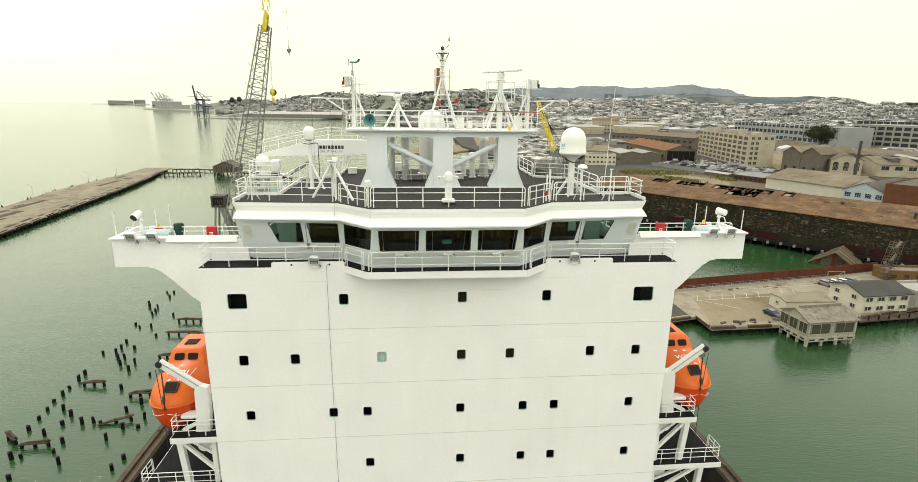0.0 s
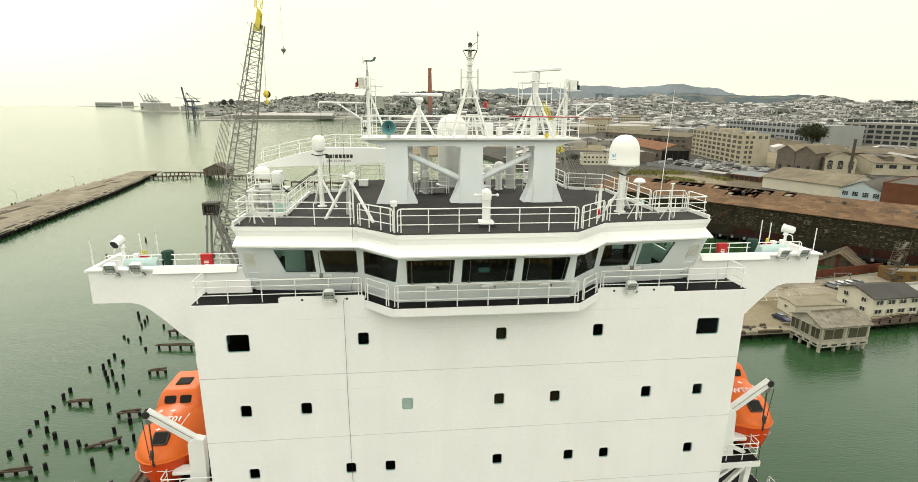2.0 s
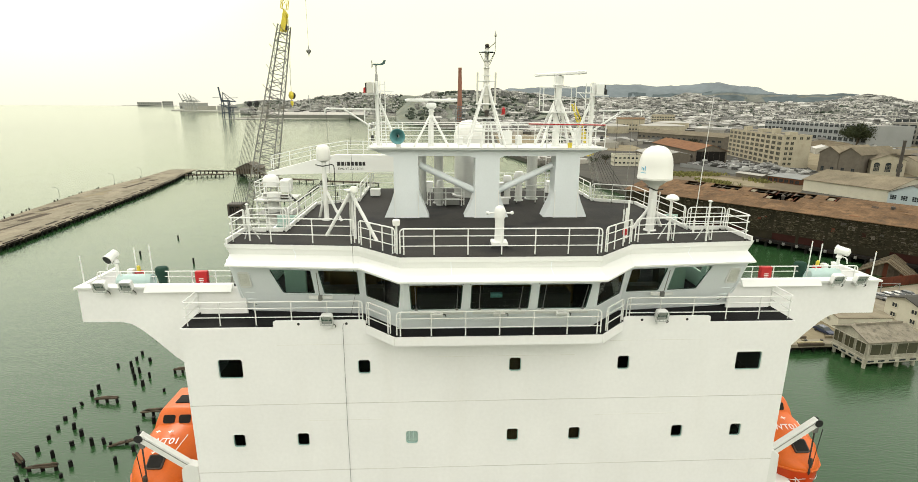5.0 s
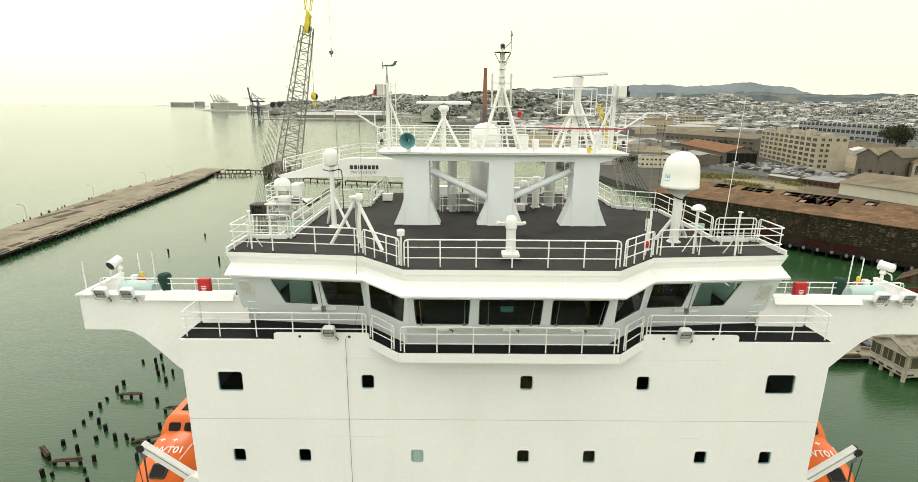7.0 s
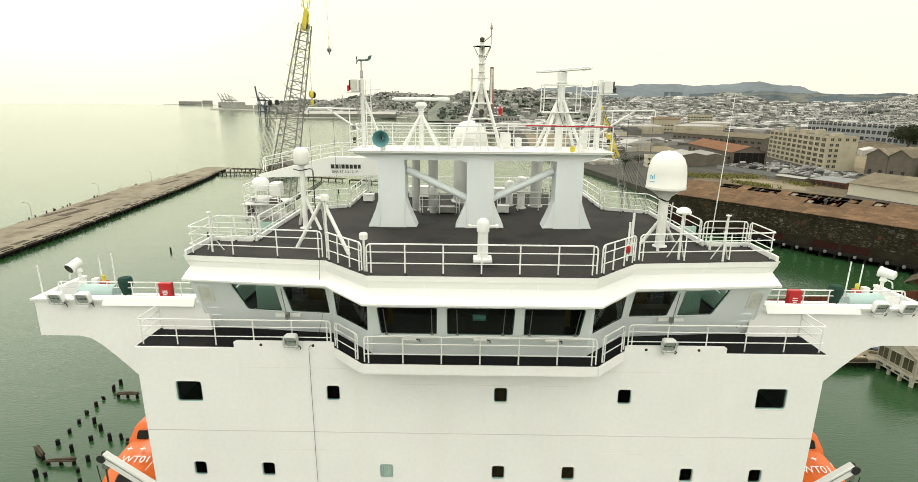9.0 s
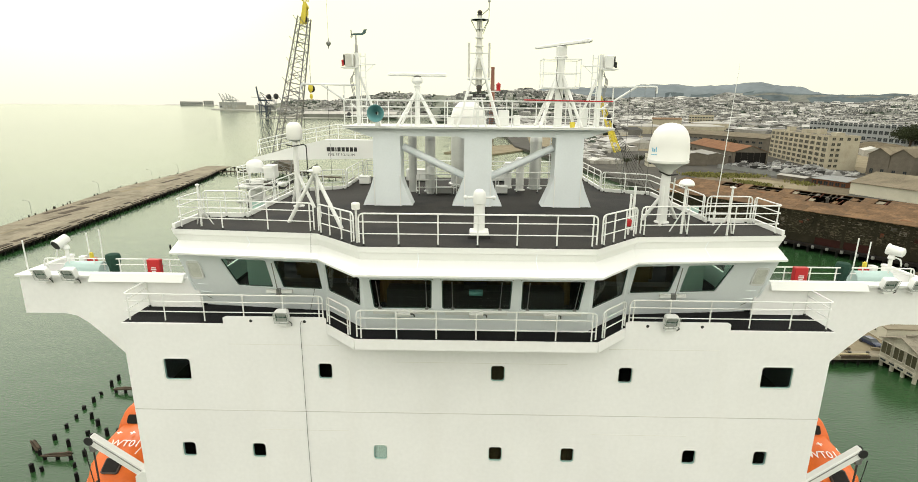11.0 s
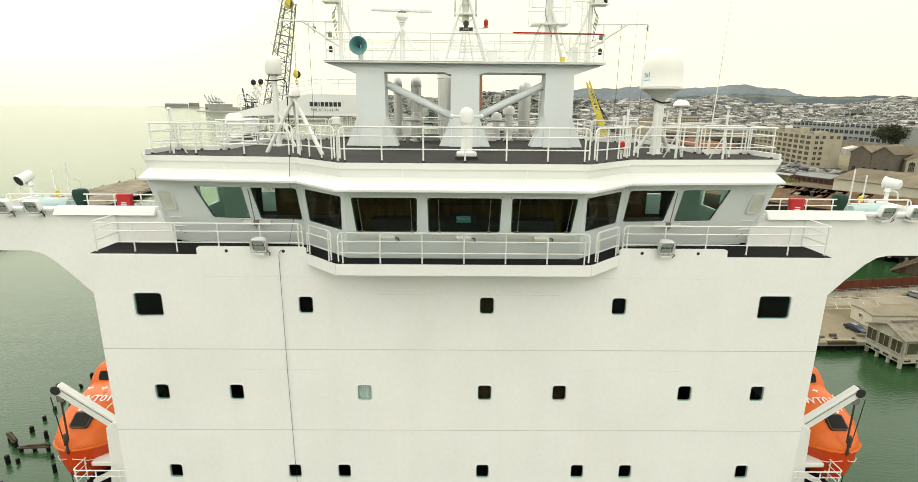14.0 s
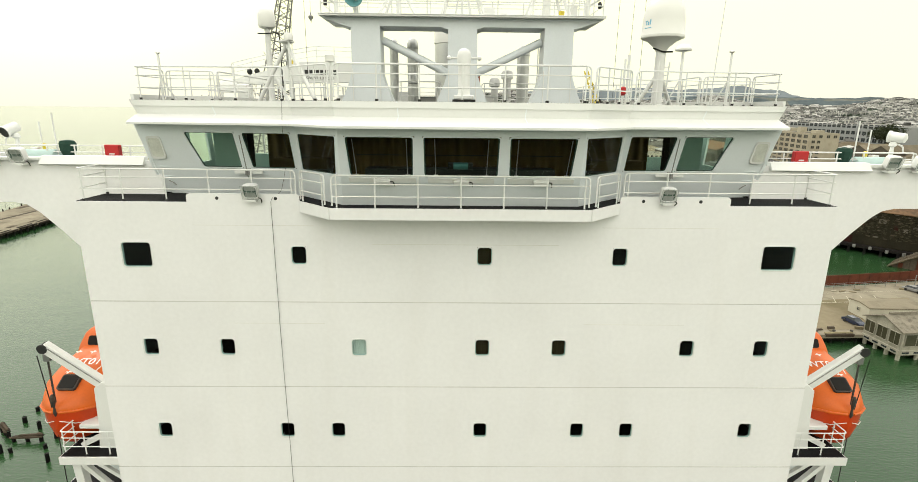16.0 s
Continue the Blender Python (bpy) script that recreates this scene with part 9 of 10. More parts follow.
for k in range(6):
    t = thing("roof_monitor", WM @ V((12 + 18 * k, 12, 14)), "long raised skylight on the works roof", "skylight", "works skylights")
    bm = fresh()
    x = 10 + 18 * k
    loft(bm, [[WM @ V((x + a, y, z)) for a, z in ((0, 12.0), (5, 12.0), (5, 16.2), (2.5, 17.4), (0, 16.2))] for y in (6, 54)])
    part("skylight_body", bm, GREY_WALL, t)
    bm = fresh()
    box(bm, x - 0.05, x - 0.01, 8, 52, 14.6, 15.9, WM)
    part("skylight_glass", bm, BLOCK_PANE, t)
    for a, b in ((-0.3, 2.5), (2.5, 5.3)):
        bm = fresh()
        loft(bm, [[WM @ V((x + u, y, z + h)) for u, z, h in ((a, 16.2 if a < 0 else 17.45, 0), (b, 17.45 if a < 0 else 16.2, 0), (b, 17.45 if a < 0 else 16.2, 0.15), (a, 16.2 if a < 0 else 17.45, 0.15))] for y in (5.7, 54.3)])
        part("skylight_roof", bm, WHITE_ROOF if k % 2 else GREY_ROOF, t)
t = thing("iron_chimney", (338, 338, 3.4), "dark rusted iron chimney", "chimney")
bm = fresh()
lathe(bm, [(1.3, 0), (1.05, 3), (0.95, 26), (1.1, 26), (1.1, 27), (0.8, 27)], (329, 337, 3.4), 16)
part("stack", bm, DARK_METAL, t, smooth=True)
# white office and glazed blocks farther back
t, m = building("white_terrace", "long white and grey glazed block", (577, 888), -93, 240, 60, 3.4, 26, COOL_WALL, WHITE_ROOF, "flat", windows=(("front", 3, 22, 8, 5, 5, 9),), bars=(2, 1))
building("white_deck_block", "white multi-level block with open decks", (632, 690), -72, 190, 70, 3.4, 30, WHITE_ROOF, WHITE_ROOF, "flat", windows=(("front", 4, 18, 8.4, 4.6, 2.5, 7),), bars=(1, 1))
building("white_deck_block", "white multi-level block with open decks", (748, 815), -72, 200, 70, 3.4, 27, WHITE_ROOF, WHITE_ROOF, "flat", windows=(("front", 4, 20, 9, 5, 4, 8),), bars=(1, 1))
building("tan_works", "far tan factory with dark window strips", (533, 1274), -23, 54, 30, 3.4, 31, TAN_WALL, GREY_ROOF, "flat", windows=(("front", 3, 9, 4, 3, 12, 6),))
# brick power chimney
t = thing("brick_chimney", (65, 1380, 3.4), "tall red-brown brick chimney", "chimney")
bm = fresh()
lathe(bm, [(7.2, 0), (6.2, 60), (4.2, 139), (4.7, 140), (4.7, 144), (3.6, 144)], (65, 1380, 3.4), 24)
part("stack", bm, material("pale_chimney_brick", (0.27, 0.13, 0.095), 0.9, vary=0.15, scale=0.05, fine=0.8), t, smooth=True)
# open steel boiler frame round its foot
t = thing("boiler_frame", (66, 1366, 3.4), "open blue-grey steel boiler frame below the chimney", "steel frame")
FRAME_STEEL = material("blue_grey_steel", (0.16, 0.175, 0.18), 0.7, vary=0.2)
for x in (54, 62, 70, 78):
    for y in (1358, 1372):
        bm = fresh()
        beam_between(bm, (x, y, 3.4), (x, y, 52), 1.1, 1.1)
        part("post", bm, FRAME_STEEL, t)
for k in range(7):
    z = 9 + 7 * k
    for y in (1358, 1372):
        bm = fresh()
        beam_between(bm, (53.4, y - 0.8, z), (78.6, y - 0.8, z), 1.0, 1.2)
        part("beam", bm, FRAME_STEEL, t)
    for j in range(3):
        bm = fresh()
        beam_between(bm, (54 + 8 * j, 1357.6, z - 6), (62 + 8 * j, 1357.6, z) if (j + k) % 2 else (54 + 8 * j + 7, 1357.6, z - 5), 0.6, 0.6)
        part("brace", bm, FRAME_STEEL, t)
building("power_house", "low grey power house", (80, 1385), -4, 60, 40, 3.4, 22, PLAIN_GREY, WHITE_ROOF, "flat", windows=(("front", 2, 8, 3, 5, 4, 8),))

# ---- hills ----
def profile(points, az):
    """A soft line through (bearing, height) pairs."""
    if az <= points[0][0]:
        return points[0][1]
    for (a, h), (b, k) in zip(points, points[1:]):
        if az <= b:
            return h + (k - h) * smooth_step(a, b, az)
    return points[-1][1]


RIDGES = [
    (1750, 2450, [(-5, 0), (-2.5, 70), (-0.3, 91), (3.5, 102), (6.8, 104), (9.6, 92), (13, 78), (18, 66), (22, 52), (28, 40)]),
    (3050, 3650, [(-21, 40), (-18.7, 62), (-16.6, 70), (-14.4, 69), (-12.7, 80), (-11.6, 97), (-9.9, 102), (-8.7, 119), (-7.5, 124), (-3.9, 110), (-0.3, 113), (3.5, 124), (6, 60), (8, 0)]),
    (1500, 3000, [(9.5, 0), (12, 66), (18, 76), (23.8, 80), (25.5, 94), (27.5, 78), (30, 60), (35.6, 60), (37.4, 70), (38.4, 80), (39.6, 86), (40.9, 78), (42, 66), (44.4, 66), (54, 64)]),
    (1700, 2100, [(41, 0), (42.2, 20), (42.9, 58), (44.4, 60), (46, 64), (50, 70), (60, 60)]),
    (3300, 4300, [(2.5, 0), (5, 130), (9, 163), (12.4, 180), (13.9, 189), (15.7, 182), (18, 195), (20.4, 197), (22.4, 180), (25.9, 188), (28.1, 206), (29.4, 190), (31.2, 172), (32.4, 152), (34.1, 120), (38, 70), (42, 50)]),
    (2700, 3400, [(18.5, 0), (21, 60), (24.9, 108), (26.6, 122), (29.2, 128), (31.2, 119), (35.5, 114), (36.9, 111), (38.4, 120), (39.2, 110), (41, 84), (44, 60)]),
]


def relief(x, y):
    d = V((x, y, 0)) - EYE0
    r, az = d.length, math.degrees(math.atan2(d.x, d.y))
    z = 3.4
    for r0, r1, prof in RIDGES:
        mid = (r0 + r1) / 2
        f = smooth_step(r0, mid, r) * (1 - smooth_step(mid, r1 + 300, r))
        z = max(z, 3.4 + profile(prof, az) * f)
    return max(z, sea_level(az, r) + 3.4)


def hill(r0, r1, a0, a1, mat, label, rough, step=0.35, rings=14):
    bm = fresh()
    rows = []
    n = int((a1 - a0) / step)
    for j in range(rings + 1):
        r = r0 - 20 + (r1 + 250 - r0) * j / rings
        row = []
        for i in range(n + 1):
            az = a0 + (a1 - a0) * i / n
            p = polar(az, r)
            z = relief(p.x, p.y)
            k = rough * smooth_step(3.5, 60, z)
            z += k * (noise.noise(p * 0.006) + 0.5 * noise.noise(p * 0.02) + 0.3 * noise.noise(p * 0.05))
            row.append(V((p.x, p.y, z - 0.6)))
        rows.append(row)
    loft(bm, rows, cap=False, closed=False)
    single("hill", bm, mat, label, "hill", kind="structure", smooth=True)


# woods and mountain greyer and bluer: distance haze put into the colours
FOREST = material("hazed_woodland", (0.16, 0.175, 0.145), 0.95, vary=0.45, scale=0.02, fine=0.12, stain=(0.16, 0.15, 0.09), amount=0.7)
MOUNTAIN = material("hazed_mountain_scrub", (0.14, 0.163, 0.175), 0.95, vary=0.25, scale=0.004, fine=0.03, stain=(0.12, 0.14, 0.145), amount=0.5)
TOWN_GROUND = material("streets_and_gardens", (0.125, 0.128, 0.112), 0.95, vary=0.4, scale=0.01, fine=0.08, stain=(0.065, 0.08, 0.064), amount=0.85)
WOODS = material("hazed_dark_woods", (0.078, 0.098, 0.104), 0.95, vary=0.4, scale=0.01, fine=0.05)
SLOPE = material("dry_hillside", (0.16, 0.13, 0.075), 0.95, vary=0.35, scale=0.01, fine=0.1, stain=(0.09, 0.09, 0.045), amount=0.8)
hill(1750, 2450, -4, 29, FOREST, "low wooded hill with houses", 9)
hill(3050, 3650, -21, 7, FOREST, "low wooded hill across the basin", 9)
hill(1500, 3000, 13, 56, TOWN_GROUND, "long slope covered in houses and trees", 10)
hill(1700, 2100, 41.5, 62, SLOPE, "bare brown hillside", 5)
hill(3300, 4300, 4, 46, MOUNTAIN, "far mountain ridge with blue-grey haze in its colour", 16)
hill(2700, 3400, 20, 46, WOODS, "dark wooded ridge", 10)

# ---- the mass of far buildings ----
def window_walls(name, color, pieces):
    m = material(name, color, 0.85, vary=0.1, scale=0.01, fine=0.15, pieces=pieces, joined=True)
    n, l = m.node_tree.nodes, m.node_tree.links
    b = n["Principled BSDF"]
    src = b.inputs["Base Color"].links[0].from_socket
    tc = n.new("ShaderNodeTexCoord")
    sep = n.new("ShaderNodeSeparateXYZ")
    l.new(tc.outputs["Object"], sep.inputs[0])
    add = n.new("ShaderNodeMath")
    l.new(sep.outputs["X"], add.inputs[0])
    l.new(sep.outputs["Y"], add.inputs[1])
    com = n.new("ShaderNodeCombineXYZ")
    l.new(add.outputs[0], com.inputs["X"])
    l.new(sep.outputs["Z"], com.inputs["Y"])
    br = n.new("ShaderNodeTexBrick")
    br.offset = 0.0
    br.inputs["Scale"].default_value = 0.28
    br.inputs["Mortar Size"].default_value = 0.22
    br.inputs["Mortar Smooth"].default_value = 0.0
    br.inputs["Brick Width"].default_value = 1.1
    br.inputs["Row Height"].default_value = 1.0
    l.new(com.outputs[0], br.inputs["Vector"])
    mx = n.new("ShaderNodeMix")
    mx.data_type = "RGBA"
    l.new(br.outputs["Fac"], mx.inputs["Factor"])
    mx.inputs[6].default_value = (0.09, 0.095, 0.10, 1)
    l.new(src, mx.inputs[7])
    l.new(mx.outputs[2], b.inputs["Base Color"])
    return m


TOWN_WALL = window_walls("town_walls", (0.36, 0.355, 0.33), 0.7)
PLAIN_WALL = material("warehouse_walls", (0.24, 0.23, 0.205), 0.85, vary=0.25, scale=0.05, fine=0.6, pieces=0.75, joined=True, stain=(0.12, 0.10, 0.08), amount=0.5)
TOWN_ROOF = material("town_roofs", (0.26, 0.255, 0.24), 0.85, vary=0.15, scale=0.01, fine=0.1, pieces=0.85, joined=True)
RESERVED = [(330, 450, 130), (250, 480, 120), (290, 560, 90), (420, 1000, 130), (240, 240, 70), (330, 370, 90), (640, 860, 140), (650, 620, 130), (490, 640, 110), (420, 340, 130), (80, 1400, 100), (200, 350, 80), (150, 410, 40), (770, 760, 150), (575, 640, 60), (160, 280, 90), (330, 830, 120), (390, 1060, 60), (270, 620, 60)]


def town(count, r0, r1, a0, a1, size, tall, label, seed, skip=0.0, wall=None):
    g = random.Random(seed)
    walls, roofs = ([], []), ([], [])
    made = tries = 0
    while made < count and tries < count * 6:
        tries += 1
        r = math.sqrt(g.uniform(r0 * r0, r1 * r1))
        az = g.uniform(a0, a1)
        c = polar(az, r)
        if any((c.x - x) ** 2 + (c.y - y) ** 2 < k * k for x, y, k in RESERVED):
            continue
        if c.x < 70 and c.y < 1500:
            continue
        if noise.noise(V((c.x, c.y, 0)) * 0.004) < -0.25 + skip:
            continue
        w, d, h = g.uniform(*size), g.uniform(*size) * g.uniform(0.6, 1.4), g.uniform(*tall)
        z = relief(c.x, c.y) - 2
        ang = radians((20 if az < 30 else -25) + g.choice((0, 90)) + g.uniform(-6, 6))
        ux, uy = V((math.cos(ang), math.sin(ang), 0)), V((-math.sin(ang), math.cos(ang), 0))
        q = [c + ux * a * w / 2 + uy * b * d / 2 for a, b in ((-1, -1), (1, -1), (1, 1), (-1, 1))]
        low, top = [p + V((0, 0, z)) for p in q], [p + V((0, 0, z + h + 2)) for p in q]
        vs, fs = walls
        k = len(vs)
        vs += low + top
        fs += [(k, k + 1, k + 5, k + 4), (k + 1, k + 2, k + 6, k + 5), (k + 2, k + 3, k + 7, k + 6), (k + 3, k, k + 4, k + 7)]
        vs, fs = roofs
        k = len(vs)
        if g.random() < 0.55:
            rise = min(w, d) * 0.16
            e = [top[0].lerp(top[3], 0.5) + V((0, 0, rise)), top[1].lerp(top[2], 0.5) + V((0, 0, rise))]
            vs += top + e
            fs += [(k, k + 1, k + 5, k + 4), (k + 2, k + 3, k + 4, k + 5), (k + 3, k, k + 4), (k + 1, k + 2, k + 5)]
        else:
            vs += top
            fs.append((k, k + 1, k + 2, k + 3))
            for j in range(g.randint(0, 2)):
                bx = q[0].lerp(q[2], g.uniform(0.3, 0.7)) + V((0, 0, z + h + 2))
                s = min(w, d) * 0.12
                k = len(vs)
                vs += [bx + V((a * s, b * s, zz)) for zz in (0, s * 0.9) for a, b in ((-1, -1), (1, -1), (1, 1), (-1, 1))]
                fs += [(k, k + 1, k + 5, k + 4), (k + 1, k + 2, k + 6, k + 5), (k + 2, k + 3, k + 7, k + 6), (k + 3, k, k + 4, k + 7), (k + 4, k + 5, k + 6, k + 7)]
        made += 1
    t = thing("town_district", polar((a0 + a1) / 2, (r0 + r1) / 2, 3.4), label, "buildings")
    t["kind"] = "stuff"
    for nm, (vs, fs), mat in (("town_walls", walls, wall or TOWN_WALL), ("town_roofs", roofs, TOWN_ROOF)):
        me = bpy.data.meshes.new(nm)
        me.from_pydata(vs, [], fs)
        me.materials.append(mat)
        ob = hang(new(nm, me), t)
        ob["kind"] = "stuff"


town(190, 520, 1000, 15, 52, (10, 30), (3, 7), "pale-roofed warehouses near the harbour", 1, wall=PLAIN_WALL)
town(1500, 950, 1700, 4, 54, (12, 38), (4, 9), "dense district of pale warehouses and offices", 2, wall=PLAIN_WALL)
town(300, 480, 950, 11.3, 18, (5, 15), (2.4, 4.6), "pale containers and low sheds along the basin", 8, -0.5, wall=PLAIN_WALL)
town(1700, 1600, 2600, 0, 54, (11, 32), (5, 11), "town of small pale houses", 3)
town(8000, 1500, 2500, 13, 54, (8, 15), (5, 8), "pale houses climbing the far slope", 4, -0.35)
town(500, 1850, 2250, -2, 16, (7, 13), (4, 7), "pale houses among trees on the low hill", 5, 0.1)

# ---- far woods and single trees ----
def clump(vs, fs, c, r, g):
    """A lumpy crown piece: a rough 12-sided cluster."""
    k = len(vs)
    n = 6
    for f, q in ((0.0, 0.55), (0.45, 1.0), (0.8, 0.7)):
        for i in range(n):
            a = 2 * math.pi * i / n + f
            rr = r * q * g.uniform(0.65, 1.25)
            vs.append(c + V((rr * math.cos(a), rr * math.sin(a), r * (f * 1.5 + g.uniform(-0.15, 0.15)))))
    vs.append(c + V((0, 0, r * 1.5)))
    for j in range(2):
        for i in range(n):
            a, b = k + j * n + i, k + j * n + (i + 1) % n
            fs.append((a, b, b + n, a + n))
    for i in range(n):
        fs.append((k + 2 * n + i, k + 2 * n + (i + 1) % n, k + 3 * n))


g = random.Random(77)
vs, fs = [], []
for i in range(3800):
    if i % 6 < 2:
        az = g.uniform(-20, 15)
        r = g.uniform(1800, 2200) if az > -3 else g.uniform(3080, 3340)
    else:
        az, r = g.uniform(12, 54), g.uniform(700, 2900)
    c = polar(az, r)
    if noise.noise(V((c.x, c.y, 5)) * 0.006) < -0.05 or (c.x < 60 and c.y < 1500) or any((c.x - x) ** 2 + (c.y - y) ** 2 < k * k for x, y, k in RESERVED):
        continue
    c.z = relief(c.x, c.y)
    for j in range(g.randint(1, 4)):
        clump(vs, fs, c + V((g.gauss(0, 6), g.gauss(0, 6), 0)), g.uniform(2.6, 6.2) * (0.7 + min(r, 1600) / 4000), g)
me = bpy.data.meshes.new("far_woods")
me.from_pydata(vs, [], fs)
# far leaves lightened and greyed, haze put into the colour
me.materials.append(material("hazed_foliage", (0.06, 0.074, 0.058), 0.9, vary=0.3, scale=0.05, fine=0.5, pieces=0.4, joined=True))
tagged(new("far_woods", me), "dark green trees scattered over the town and hills", "trees", kind="stuff")


def tree(x, y, z, height, spread, label, seed):
    g = random.Random(seed)
    t = thing("tree", (x, y, z), label, "tree", "trees")
    bm = fresh()
    tube(bm, (x, y, z), (x + 0.3, y, z + height * 0.45), spread * 0.07, 8, spread * 0.045)
    tips = []
    for k in range(16):
        a = k * 2.4
        f = math.sqrt((k + 0.5) / 16) * g.uniform(0.7, 0.92)
        p = V((x + 0.3, y, z + height * g.uniform(0.2, 0.4)))
        q = V((x + math.cos(a) * spread * f, y + math.sin(a) * spread * f, z + height * (0.26 + 0.56 * math.sqrt(max(0, 1 - f * f)) * g.uniform(0.5, 1.05))))
        tube(bm, p, q, spread * 0.03, 6, spread * 0.01)
        tips += [q, q.lerp(p, 0.3)]
    part("trunk", bm, BARK, t)
    vs, fs = [], []
    for i in range(6500 if spread > 15 else 1200):
        c = g.choice(tips) + V((g.gauss(0, 0.15), g.gauss(0, 0.15), g.gauss(0.0, 0.11))) * spread
        a, b = V((g.gauss(0, 1), g.gauss(0, 1), g.gauss(0, 1))).normalized(), V((g.gauss(0, 1), g.gauss(0, 1), g.gauss(0, 1))).normalized()
        s = spread * g.uniform(0.02, 0.06)
        k = len(vs)
        vs += [c - a * s, c + b * s * 0.7, c + a * s, c - b * s * 0.7]
        fs.append((k, k + 1, k + 2, k + 3))
    me = bpy.data.meshes.new("crown")
    me.from_pydata(vs, [], fs)
    me.materials.append(LEAF)
    hang(new("crown", me), t)


for i, (x, y, h, s) in enumerate(((562, 660, 33, 23), (318, 620, 14, 9), (405, 470, 12, 8), (430, 455, 11, 8), (372, 860, 16, 12), (150, 440, 9, 7), (136, 430, 8, 6))):
    tree(x, y, 3.4, h, s, "broad dark green tree among the yards", 100 + i)
for i, (a, r) in enumerate(((45.0, 1890), (45.35, 1885), (45.7, 1895), (44.8, 1900))):
    p = polar(a, r)
    tree(p.x, p.y, relief(p.x, p.y) - 2, 15 + 3 * (i % 2), 11, "dark tree on the brown hilltop", 140 + i)

# parked vehicles in the yards, too many and too far to pick apart
g = random.Random(9)
vs, fs = [], []
for i in range(500):
    u, v = V((0.34, -0.94, 0)), V((0.94, 0.34, 0))
    if i < 256:
        c = V((224, 438, 3.5)) + u * ((i % 32) * 2.8 + g.uniform(-0.4, 0.4)) + v * ((i // 32) * 6.4 + g.uniform(-0.8, 0.8))
        if g.random() < 0.3:
            continue
    else:
        c = V((g.uniform(500, 600), g.uniform(640, 780), 3.6))
    big = g.random() < 0.1
    l, w, h = (7.5, 2.5, 2.4) if big else (4.5, 1.8, 0.85)
    a = radians(20 + g.uniform(-4, 4))
    ux, uy = V((math.cos(a), math.sin(a), 0)), V((-math.sin(a), math.cos(a), 0))
    for f0, f1, z0, z1 in ((-0.5, 0.5, 0.3, h), (-0.3, 0.2, h, h * 1.6)):
        k = len(vs)
        vs += [c + ux * l * u + uy * w * v * 0.5 + V((0, 0, z)) for z in (z0, z1) for u, v in ((f0, -1), (f1, -1), (f1, 1), (f0, 1))]
        fs += [(k, k + 1, k + 5, k + 4), (k + 1, k + 2, k + 6, k + 5), (k + 2, k + 3, k + 7, k + 6), (k + 3, k, k + 4, k + 7), (k + 4, k + 5, k + 6, k + 7)]
me = bpy.data.meshes.new("parked_vehicles")
me.from_pydata(vs, [], fs)
me.materials.append(material("vehicle_paints", (0.24, 0.24, 0.235), 0.35, vary=0.1, pieces=0.95, joined=True))
tagged(new("parked_vehicles", me), "rows of parked cars and vans in the yard", "vehicles", kind="stuff")

# ---- far shore to port ----
def block_pier(name, label, pts, z0, z1, mat, category="pier"):
    bm = fresh()
    prism(bm, pts, z0, z1)
    return single(name, bm, mat, label, category, kind="structure")


# haze put into the colours: far land, grey sheds and farthest cranes paler
HAZY = material("hazed_far_shore", (0.33, 0.325, 0.285), 0.9, vary=0.2, scale=0.01, fine=0.1)
PIER_WALL = material("grey_green_pier_wall", (0.16, 0.165, 0.145), 0.9, vary=0.2, scale=0.02, fine=0.1)
FAR_GREY = material("hazed_grey_sheds", (0.27, 0.275, 0.255), 0.9, vary=0.15, scale=0.01, fine=0.1)
CRANE_BLUE = material("dark_blue_crane_paint", (0.06, 0.075, 0.095), 0.7, vary=0.2)
PALE_CRANE = material("hazed_crane_paint", (0.36, 0.37, 0.35), 0.7, vary=0.1)
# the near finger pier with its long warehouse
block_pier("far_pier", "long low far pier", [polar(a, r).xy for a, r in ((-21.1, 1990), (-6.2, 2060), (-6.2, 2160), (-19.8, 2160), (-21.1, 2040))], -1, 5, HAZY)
PW = polar(-16.9, 2085)
building("pier_warehouse", "very long pale-roofed pier warehouse", (PW.x, PW.y), 2.0, 345, 50, 5, 13, PIER_WALL, CITY_ROOF, "gable_x", 9, (), "warehouse")
bm = fresh()
a, b = polar(-19.7, 2090), polar(-17.0, 2090)
loft(bm, [[V((a.x, a.y, 5)), V((a.x, a.y + 30, 5)), V((a.x, a.y + 30, 7)), V((a.x, a.y, 7))], [V((b.x, b.y, 5)), V((b.x, b.y + 40, 5)), V((b.x, b.y + 40, 24)), V((b.x, b.y, 18))]])
single("pier_ramp", bm, HAZY, "long sloping ramp up to the pier warehouse", "ramp")
# flat spits of land farther out
Z1, Z2 = sea_level(-22, 3000), sea_level(-27, 4500)
def spit(name, label, pts, mat, rise=4.0):
    """Low land lying on the far bay: bearings with the near and far shore."""
    bm = fresh()
    rows = []
    for a, r0, r1 in pts:
        z0, z1 = sea_level(a, r0), sea_level(a, r1)
        rows.append([polar(a, r0 - 4, z0 - 2), polar(a, r0, z0 + rise), polar(a, r1, z1 + rise), polar(a, r1 + 4, z1 - 2)])
    loft(bm, rows)
    single(name, bm, mat, label, "land", kind="structure")


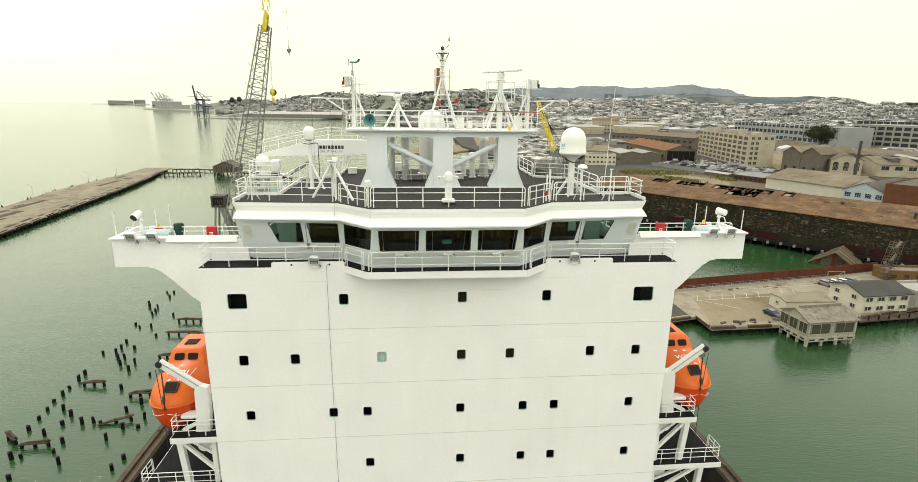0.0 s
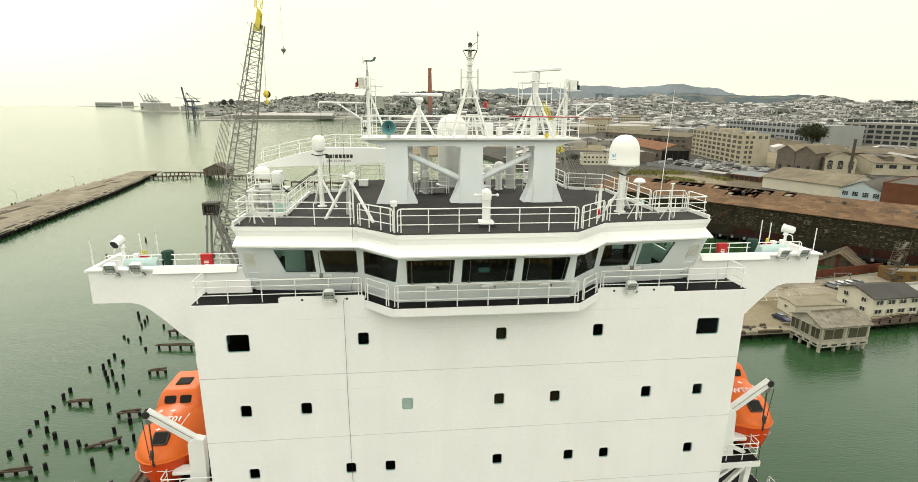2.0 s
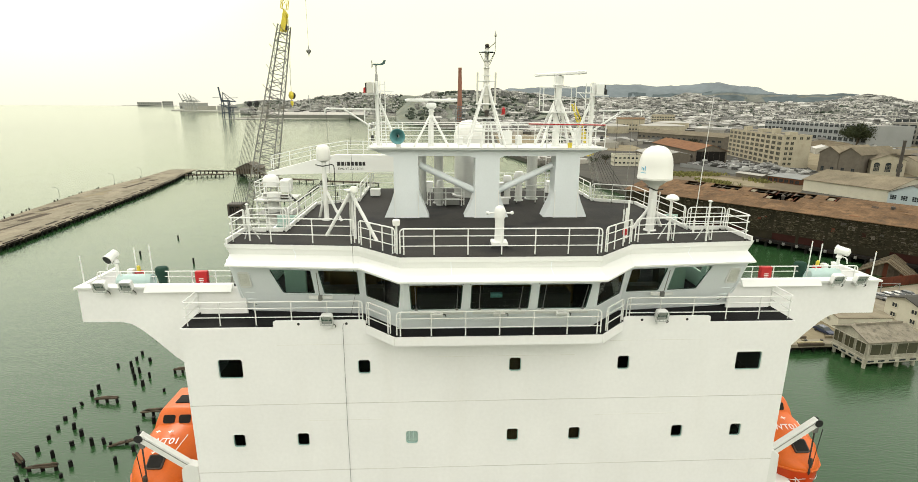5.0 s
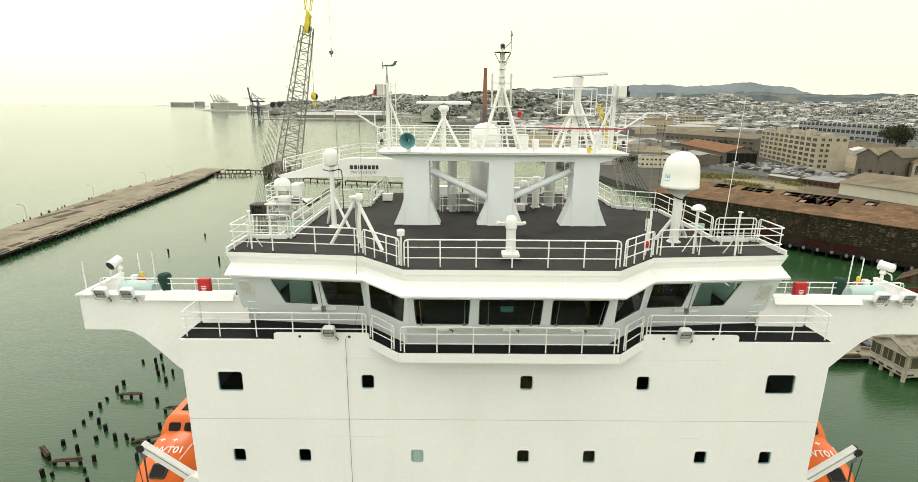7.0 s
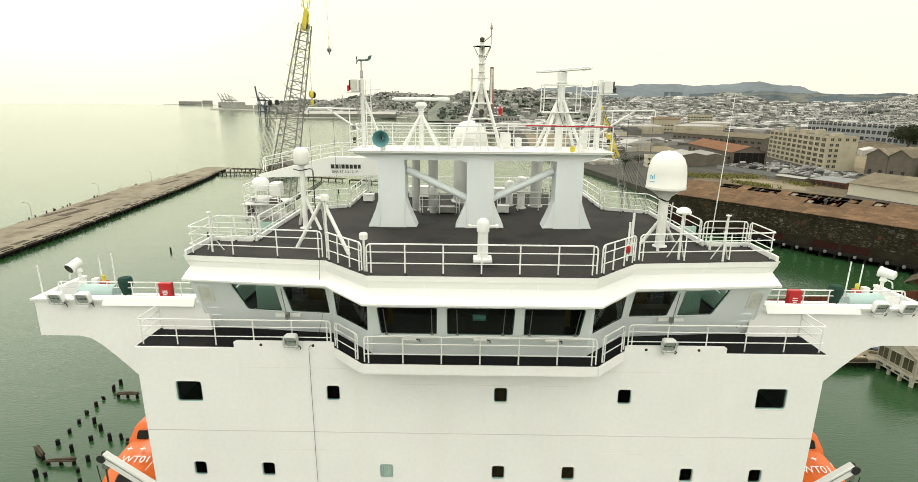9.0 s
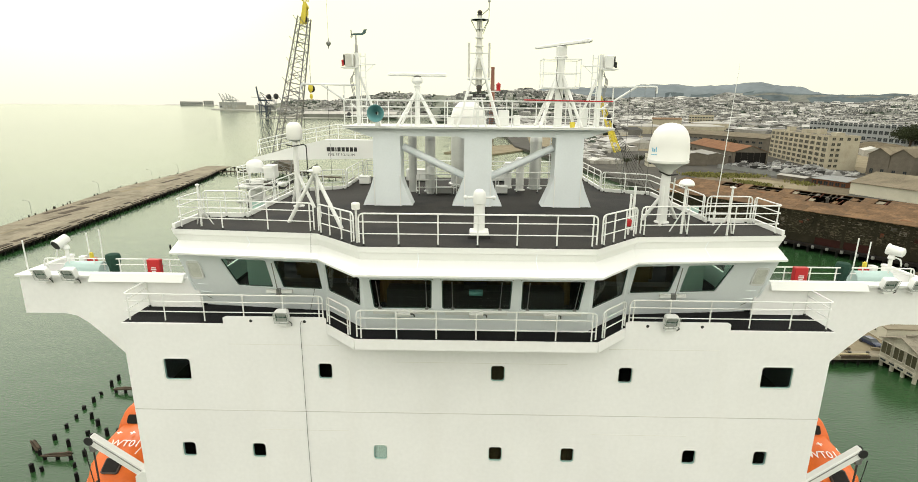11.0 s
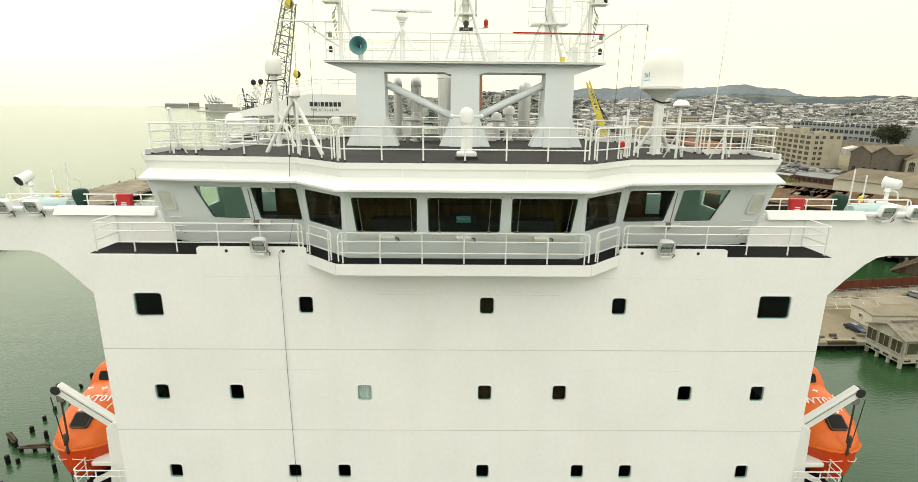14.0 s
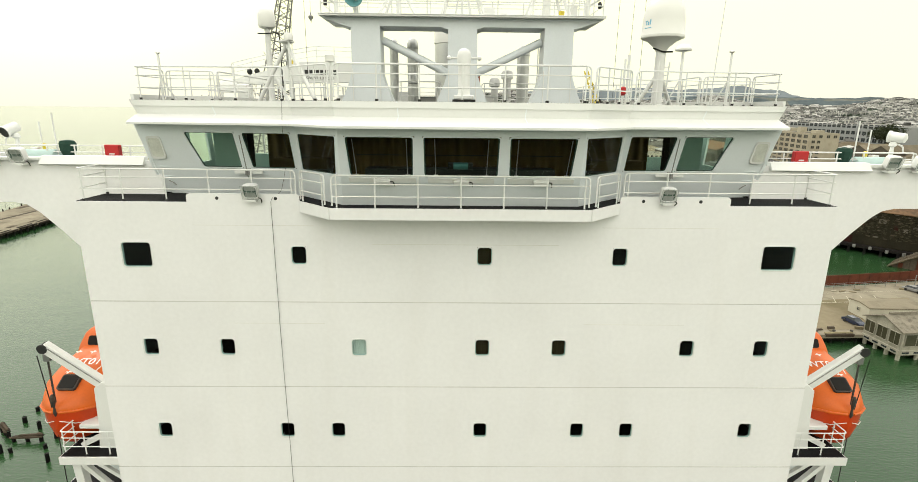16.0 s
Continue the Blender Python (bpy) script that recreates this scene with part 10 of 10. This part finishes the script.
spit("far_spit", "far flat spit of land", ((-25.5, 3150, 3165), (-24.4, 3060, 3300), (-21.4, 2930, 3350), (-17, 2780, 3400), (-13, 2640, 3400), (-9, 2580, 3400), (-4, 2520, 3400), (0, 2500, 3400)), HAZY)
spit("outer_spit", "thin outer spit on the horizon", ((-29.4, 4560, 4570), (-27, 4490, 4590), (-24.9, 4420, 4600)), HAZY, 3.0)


def shore_block(az0, az1, r, z0, z1, label, mat=None, windows=()):
    a, b = polar(az0, r), polar(az1, r)
    building("far_shed", label, (a.x, a.y), math.degrees(math.atan2(b.y - a.y, b.x - a.x)), (b - a).length, 60, z0, z1 - z0, mat or FAR_GREY, CITY_ROOF, "flat", windows=windows, category="shed")


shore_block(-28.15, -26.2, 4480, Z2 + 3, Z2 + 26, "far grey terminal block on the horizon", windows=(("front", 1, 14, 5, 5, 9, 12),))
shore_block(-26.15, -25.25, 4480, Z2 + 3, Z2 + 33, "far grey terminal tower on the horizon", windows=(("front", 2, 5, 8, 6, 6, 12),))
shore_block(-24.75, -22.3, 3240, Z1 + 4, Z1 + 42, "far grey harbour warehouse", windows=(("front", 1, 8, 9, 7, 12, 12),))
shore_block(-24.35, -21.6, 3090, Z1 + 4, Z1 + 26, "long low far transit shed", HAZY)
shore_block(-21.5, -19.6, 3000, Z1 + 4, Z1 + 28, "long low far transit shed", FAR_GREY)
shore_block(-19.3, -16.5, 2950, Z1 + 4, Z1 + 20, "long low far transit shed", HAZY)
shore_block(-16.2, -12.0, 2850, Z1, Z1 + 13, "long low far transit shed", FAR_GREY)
town(900, 3080, 3330, -19, 0, (9, 17), (4, 8), "pale houses among trees on the hill across the basin", 7, 0.1)
town(110, 2560, 2700, -19, -3, (20, 70), (5, 14), "far low harbour buildings", 6, -0.5)


def container_crane(c, h, mat, label, boom=75.0):
    """A quay crane seen from its side: two leg frames, girder, mast and a boom raised by so many degrees."""
    x, y, z = c
    t = thing("container_crane", (x, y, z), label, "crane", "container cranes")
    w = h * 0.022
    for sx in (-0.1, 0.12):
        for sy in (-0.08, 0.08):
            bm = fresh()
            beam_between(bm, (x + sx * h, y + sy * h, z), (x + sx * h * 0.9, y + sy * h, z + h * 0.6), w, w)
            part("leg", bm, mat, t)
        bm = fresh()
        beam_between(bm, (x + sx * h, y - h * 0.08, z + h * 0.2), (x + sx * h, y + h * 0.08, z + h * 0.2), w, w)
        part("tie", bm, mat, t)
    for f, k in ((0.2, 1.2), (0.42, 0.8), (0.58, 1.6)):
        bm = fresh()
        beam_between(bm, (x - 0.1 * h, y, z + h * f), (x + 0.12 * h, y, z + h * f), w * k, w * k)
        part("tie", bm, mat, t)
    bm = fresh()
    beam_between(bm, (x + 0.12 * h, y, z + h * 0.2), (x - 0.1 * h, y, z + h * 0.58), w * 0.7, w * 0.7)
    part("brace", bm, mat, t)
    bm = fresh()
    beam_between(bm, (x - h * 0.13, y, z + h * 0.56), (x + h * 0.34, y, z + h * 0.56), w * 1.6, w * 1.8)
    part("girder", bm, mat, t)
    bm = fresh()
    a = radians(boom)
    beam_between(bm, (x - h * 0.12, y, z + h * 0.56), (x - h * (0.12 + 0.46 * math.cos(a)), y, z + h * (0.56 + 0.46 * math.sin(a))), w * 1.6, w * 1.8)
    part("boom", bm, mat, t)
    for q in ((-0.06, 0.84, 0.1, 0.6), (-0.06, 0.84, -0.1, 0.58), (-0.06, 0.84, 0.3, 0.58)):
        bm = fresh()
        beam_between(bm, (x + q[0] * h, y, z + q[1] * h), (x + q[2] * h, y, z + q[3] * h), w * 0.7, w * 0.7)
        part("mast", bm, mat, t)


for az in (-20.72, -20.3):
    container_crane(polar(az, 2030, 5), 104 if az < -20.5 else 66, CRANE_BLUE, "dark blue container crane with raised boom", 82 if az < -20.5 else 20)
for k, az in enumerate((-24.25, -23.95, -23.65, -23.4)):
    container_crane(polar(az, 2985 - 12 * k, Z1 + 4), 84 - 6 * (k % 2), PALE_CRANE, "far pale container crane with raised boom", 66)
for az, h in ((-12.6, 80), (-10.5, 82)):
    container_crane(polar(az, 2600, sea_level(az, 2600) + 4), h, PALE_CRANE, "far pale portal crane with a tall mast", 86)
# butterfly canopy on the spit
t = thing("far_canopy", polar(-20.7, 3050, Z1 + 26), "pale far canopy with wide flat wings", "canopy")
c = polar(-20.7, 3050, 0)
for s in (-1, 1):
    bm = fresh()
    beam_between(bm, c + V((0, 0, Z1 + 66)), c + V((s * 56, s * 20, Z1 + 69)), 14, 3)
    part("wing", bm, PALE_CRANE, t)
    bm = fresh()
    beam_between(bm, c + V((s * 16, 0, Z1 + 4)), c + V((s * 14, 0, Z1 + 66)), 3, 3)
    part("post", bm, PALE_CRANE, t)
# small boats and buoys
bm = fresh()
lathe(bm, [(0.25, -0.2), (0.3, 0.1), (0.15, 0.35), (0.02, 0.4)], (62, 30, 0.0), 10)
single("mooring_buoy", bm, WHITE, "small white mooring buoy on the water", "buoy", smooth=True)
# drifting timber shoal beyond the stern
block_pier("mud_bank", "low dark mud bank in the basin", [(-25, 560), (30, 545), (66, 600), (70, 700), (10, 640)], -1, 1.4, GRAVEL, "bank")
g = random.Random(3)
for i in range(70):
    x, y = g.uniform(-110, 60), g.uniform(150, 330)
    h = g.uniform(0.9, 2.0)
    bm = fresh()
    tube(bm, (x, y, -1), (x, y, h), 0.35, 6, 0.3)
    single("timber_post", bm, WET_TIMBER, "blackened old timber pile far out in the basin", "timber post", "basin piles")
